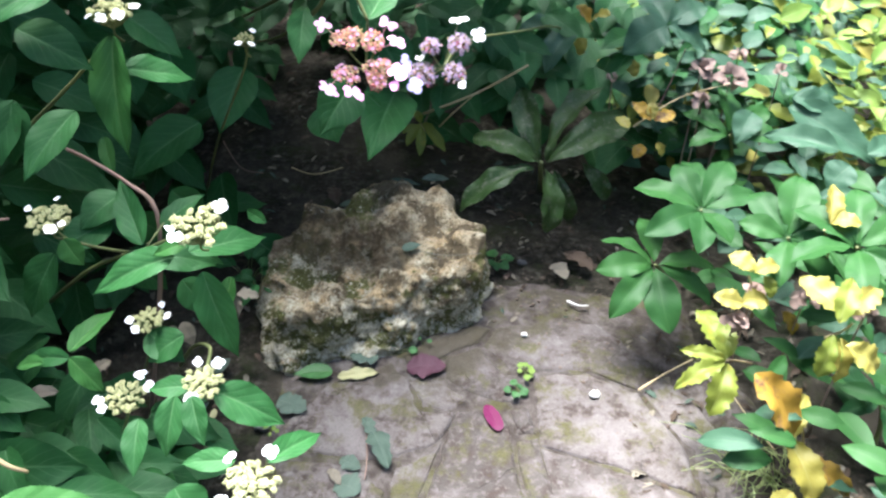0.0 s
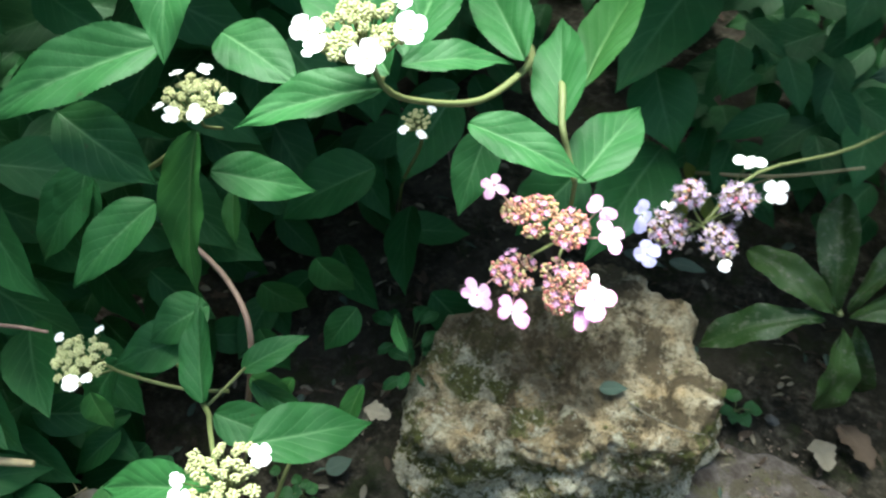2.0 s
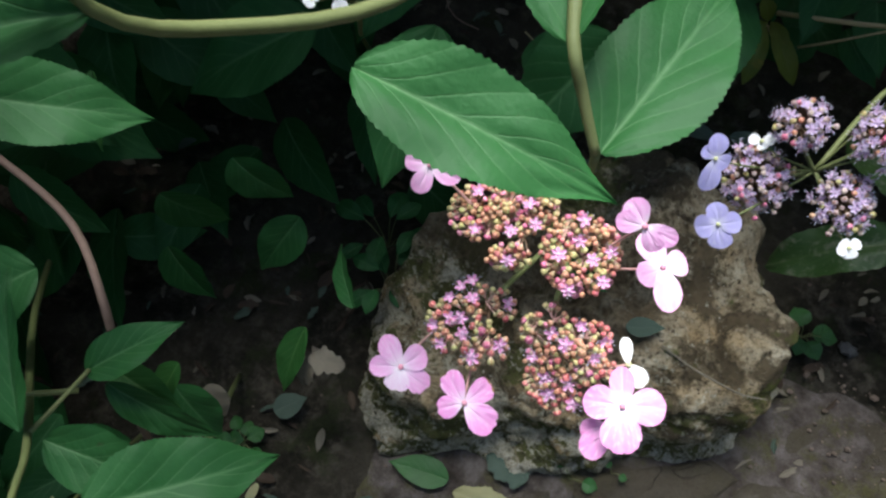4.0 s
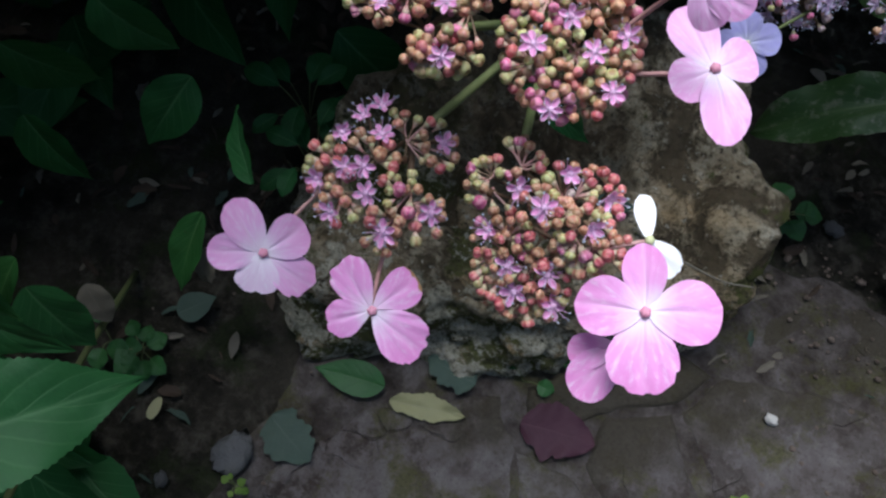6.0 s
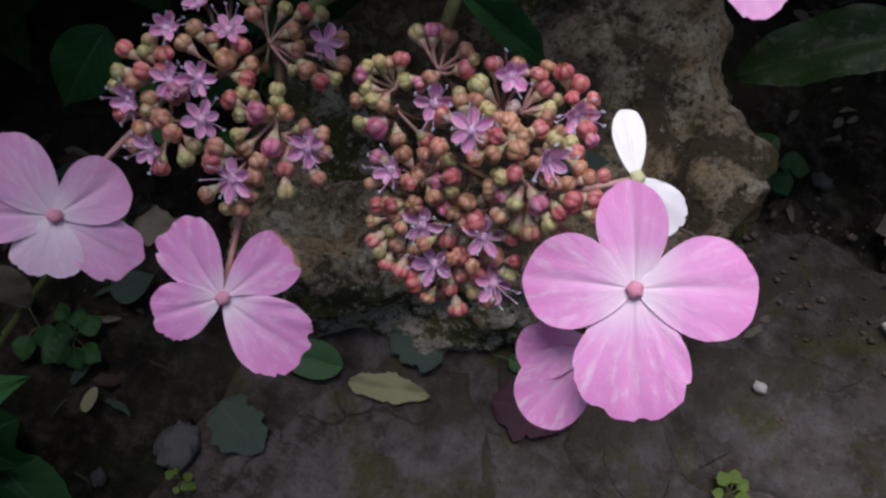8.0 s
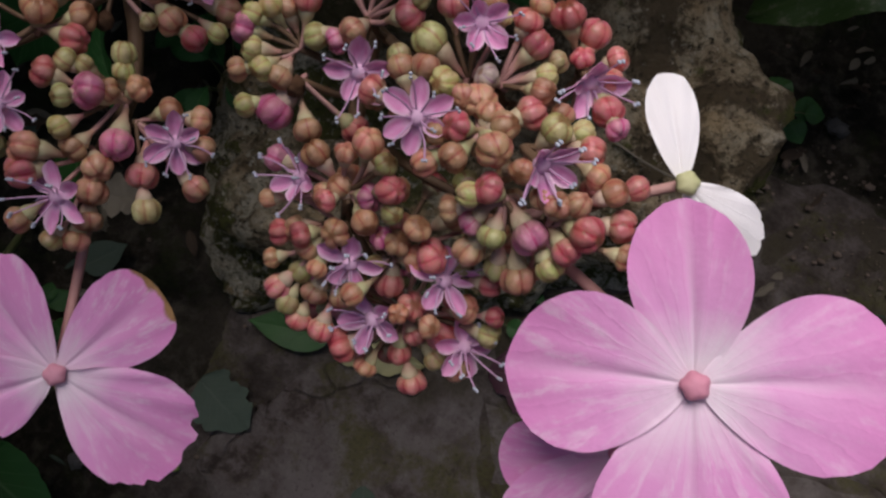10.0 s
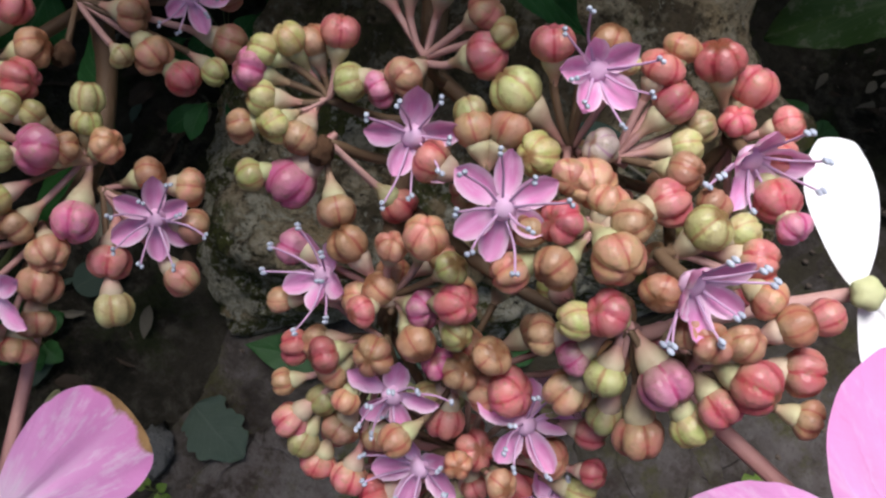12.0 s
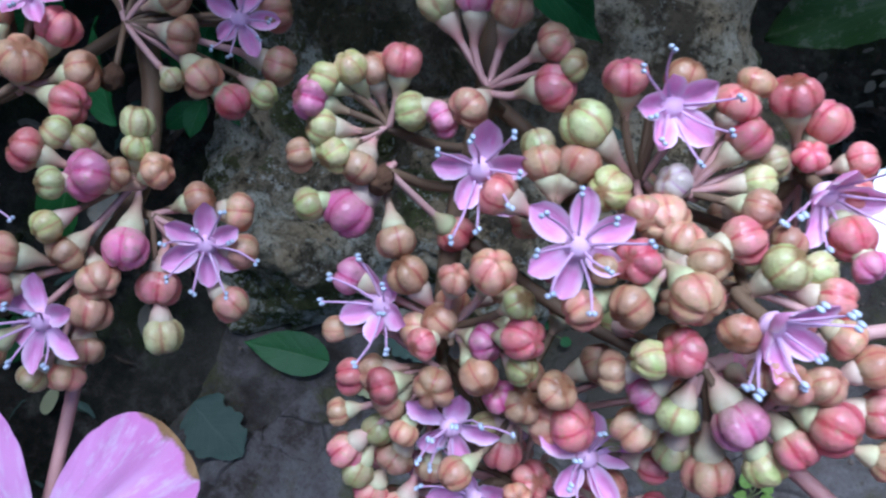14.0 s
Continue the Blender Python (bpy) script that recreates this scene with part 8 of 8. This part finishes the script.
flag([(0.0414, 1.0458, 0), (0.1021, 1.0496, 0), (0.0891, 0.9928, 0), (0.075, 0.9763, 0), (0.0589, 1.0119, 0)])
flag([(0.2116, 1.0671, 0), (0.2436, 1.0771, 0), (0.2591, 1.0179, 0), (0.2206, 1.0088, 0)])
flag([(0.2209, 0.9995, 0), (0.2602, 1.0086, 0), (0.2727, 0.9517, 0), (0.2912, 0.8775, 0), (0.3053, 0.7434, 0), (0.271, 0.7393, 0), (0.2446, 0.8716, 0), (0.2274, 0.942, 0)])
flag([(-0.2013, 0.9029, 0), (-0.0909, 0.9072, 0), (-0.05, 0.9037, 0), (0.0004, 0.8605, 0), (0.0011, 0.7065, 0), (-0.1572, 0.6872, 0)])
flag([(0.0108, 0.9141, 0), (0.0748, 0.958, 0), (0.0872, 0.9793, 0), (0.0619, 0.8707, 0), (0.049, 0.7123, 0), (0.0082, 0.7073, 0), (0.0057, 0.8648, 0)])
flag([(-0.0104, 1.1809, 0), (0.0361, 1.2286, 0), (0.1251, 1.2927, 0), (0.1613, 1.2839, 0), (0.1401, 1.2398, 0), (0.0795, 1.1983, 0), (0.0131, 1.129, 0)])
flag([(0.4648, 1.145, 0), (0.4975, 1.208, 0), (0.5735, 1.1228, 0), (0.6217, 1.0254, 0), (0.6293, 0.9261, 0), (0.5867, 0.8194, 0), (0.5498, 0.9113, 0), (0.542, 1.015, 0)], -0.003)
flag([(0.1783, 1.3038, 0), (0.2557, 1.3328, 0), (0.391, 1.3431, 0), (0.3671, 1.41, 0), (0.2864, 1.4368, 0), (0.1994, 1.3951, 0), (0.1684, 1.3383, 0)], -0.005)

# the path goes on behind the camera
for row in range(9):
    y1 = 0.70 - 0.27 * row
    x = -0.32 + rng.uniform(-0.06, 0.06)
    while x < 0.62:
        w = rng.uniform(0.18, 0.34)
        c = [(x, y1 - 0.26), (x + w - 0.012, y1 - 0.26 + rng.uniform(-0.02, 0.01)), (x + w - 0.012, y1 + rng.uniform(-0.03, 0.0)), (x, y1 - 0.008)]
        flag([(a, b, 0.0) for a, b in c])
        x += w
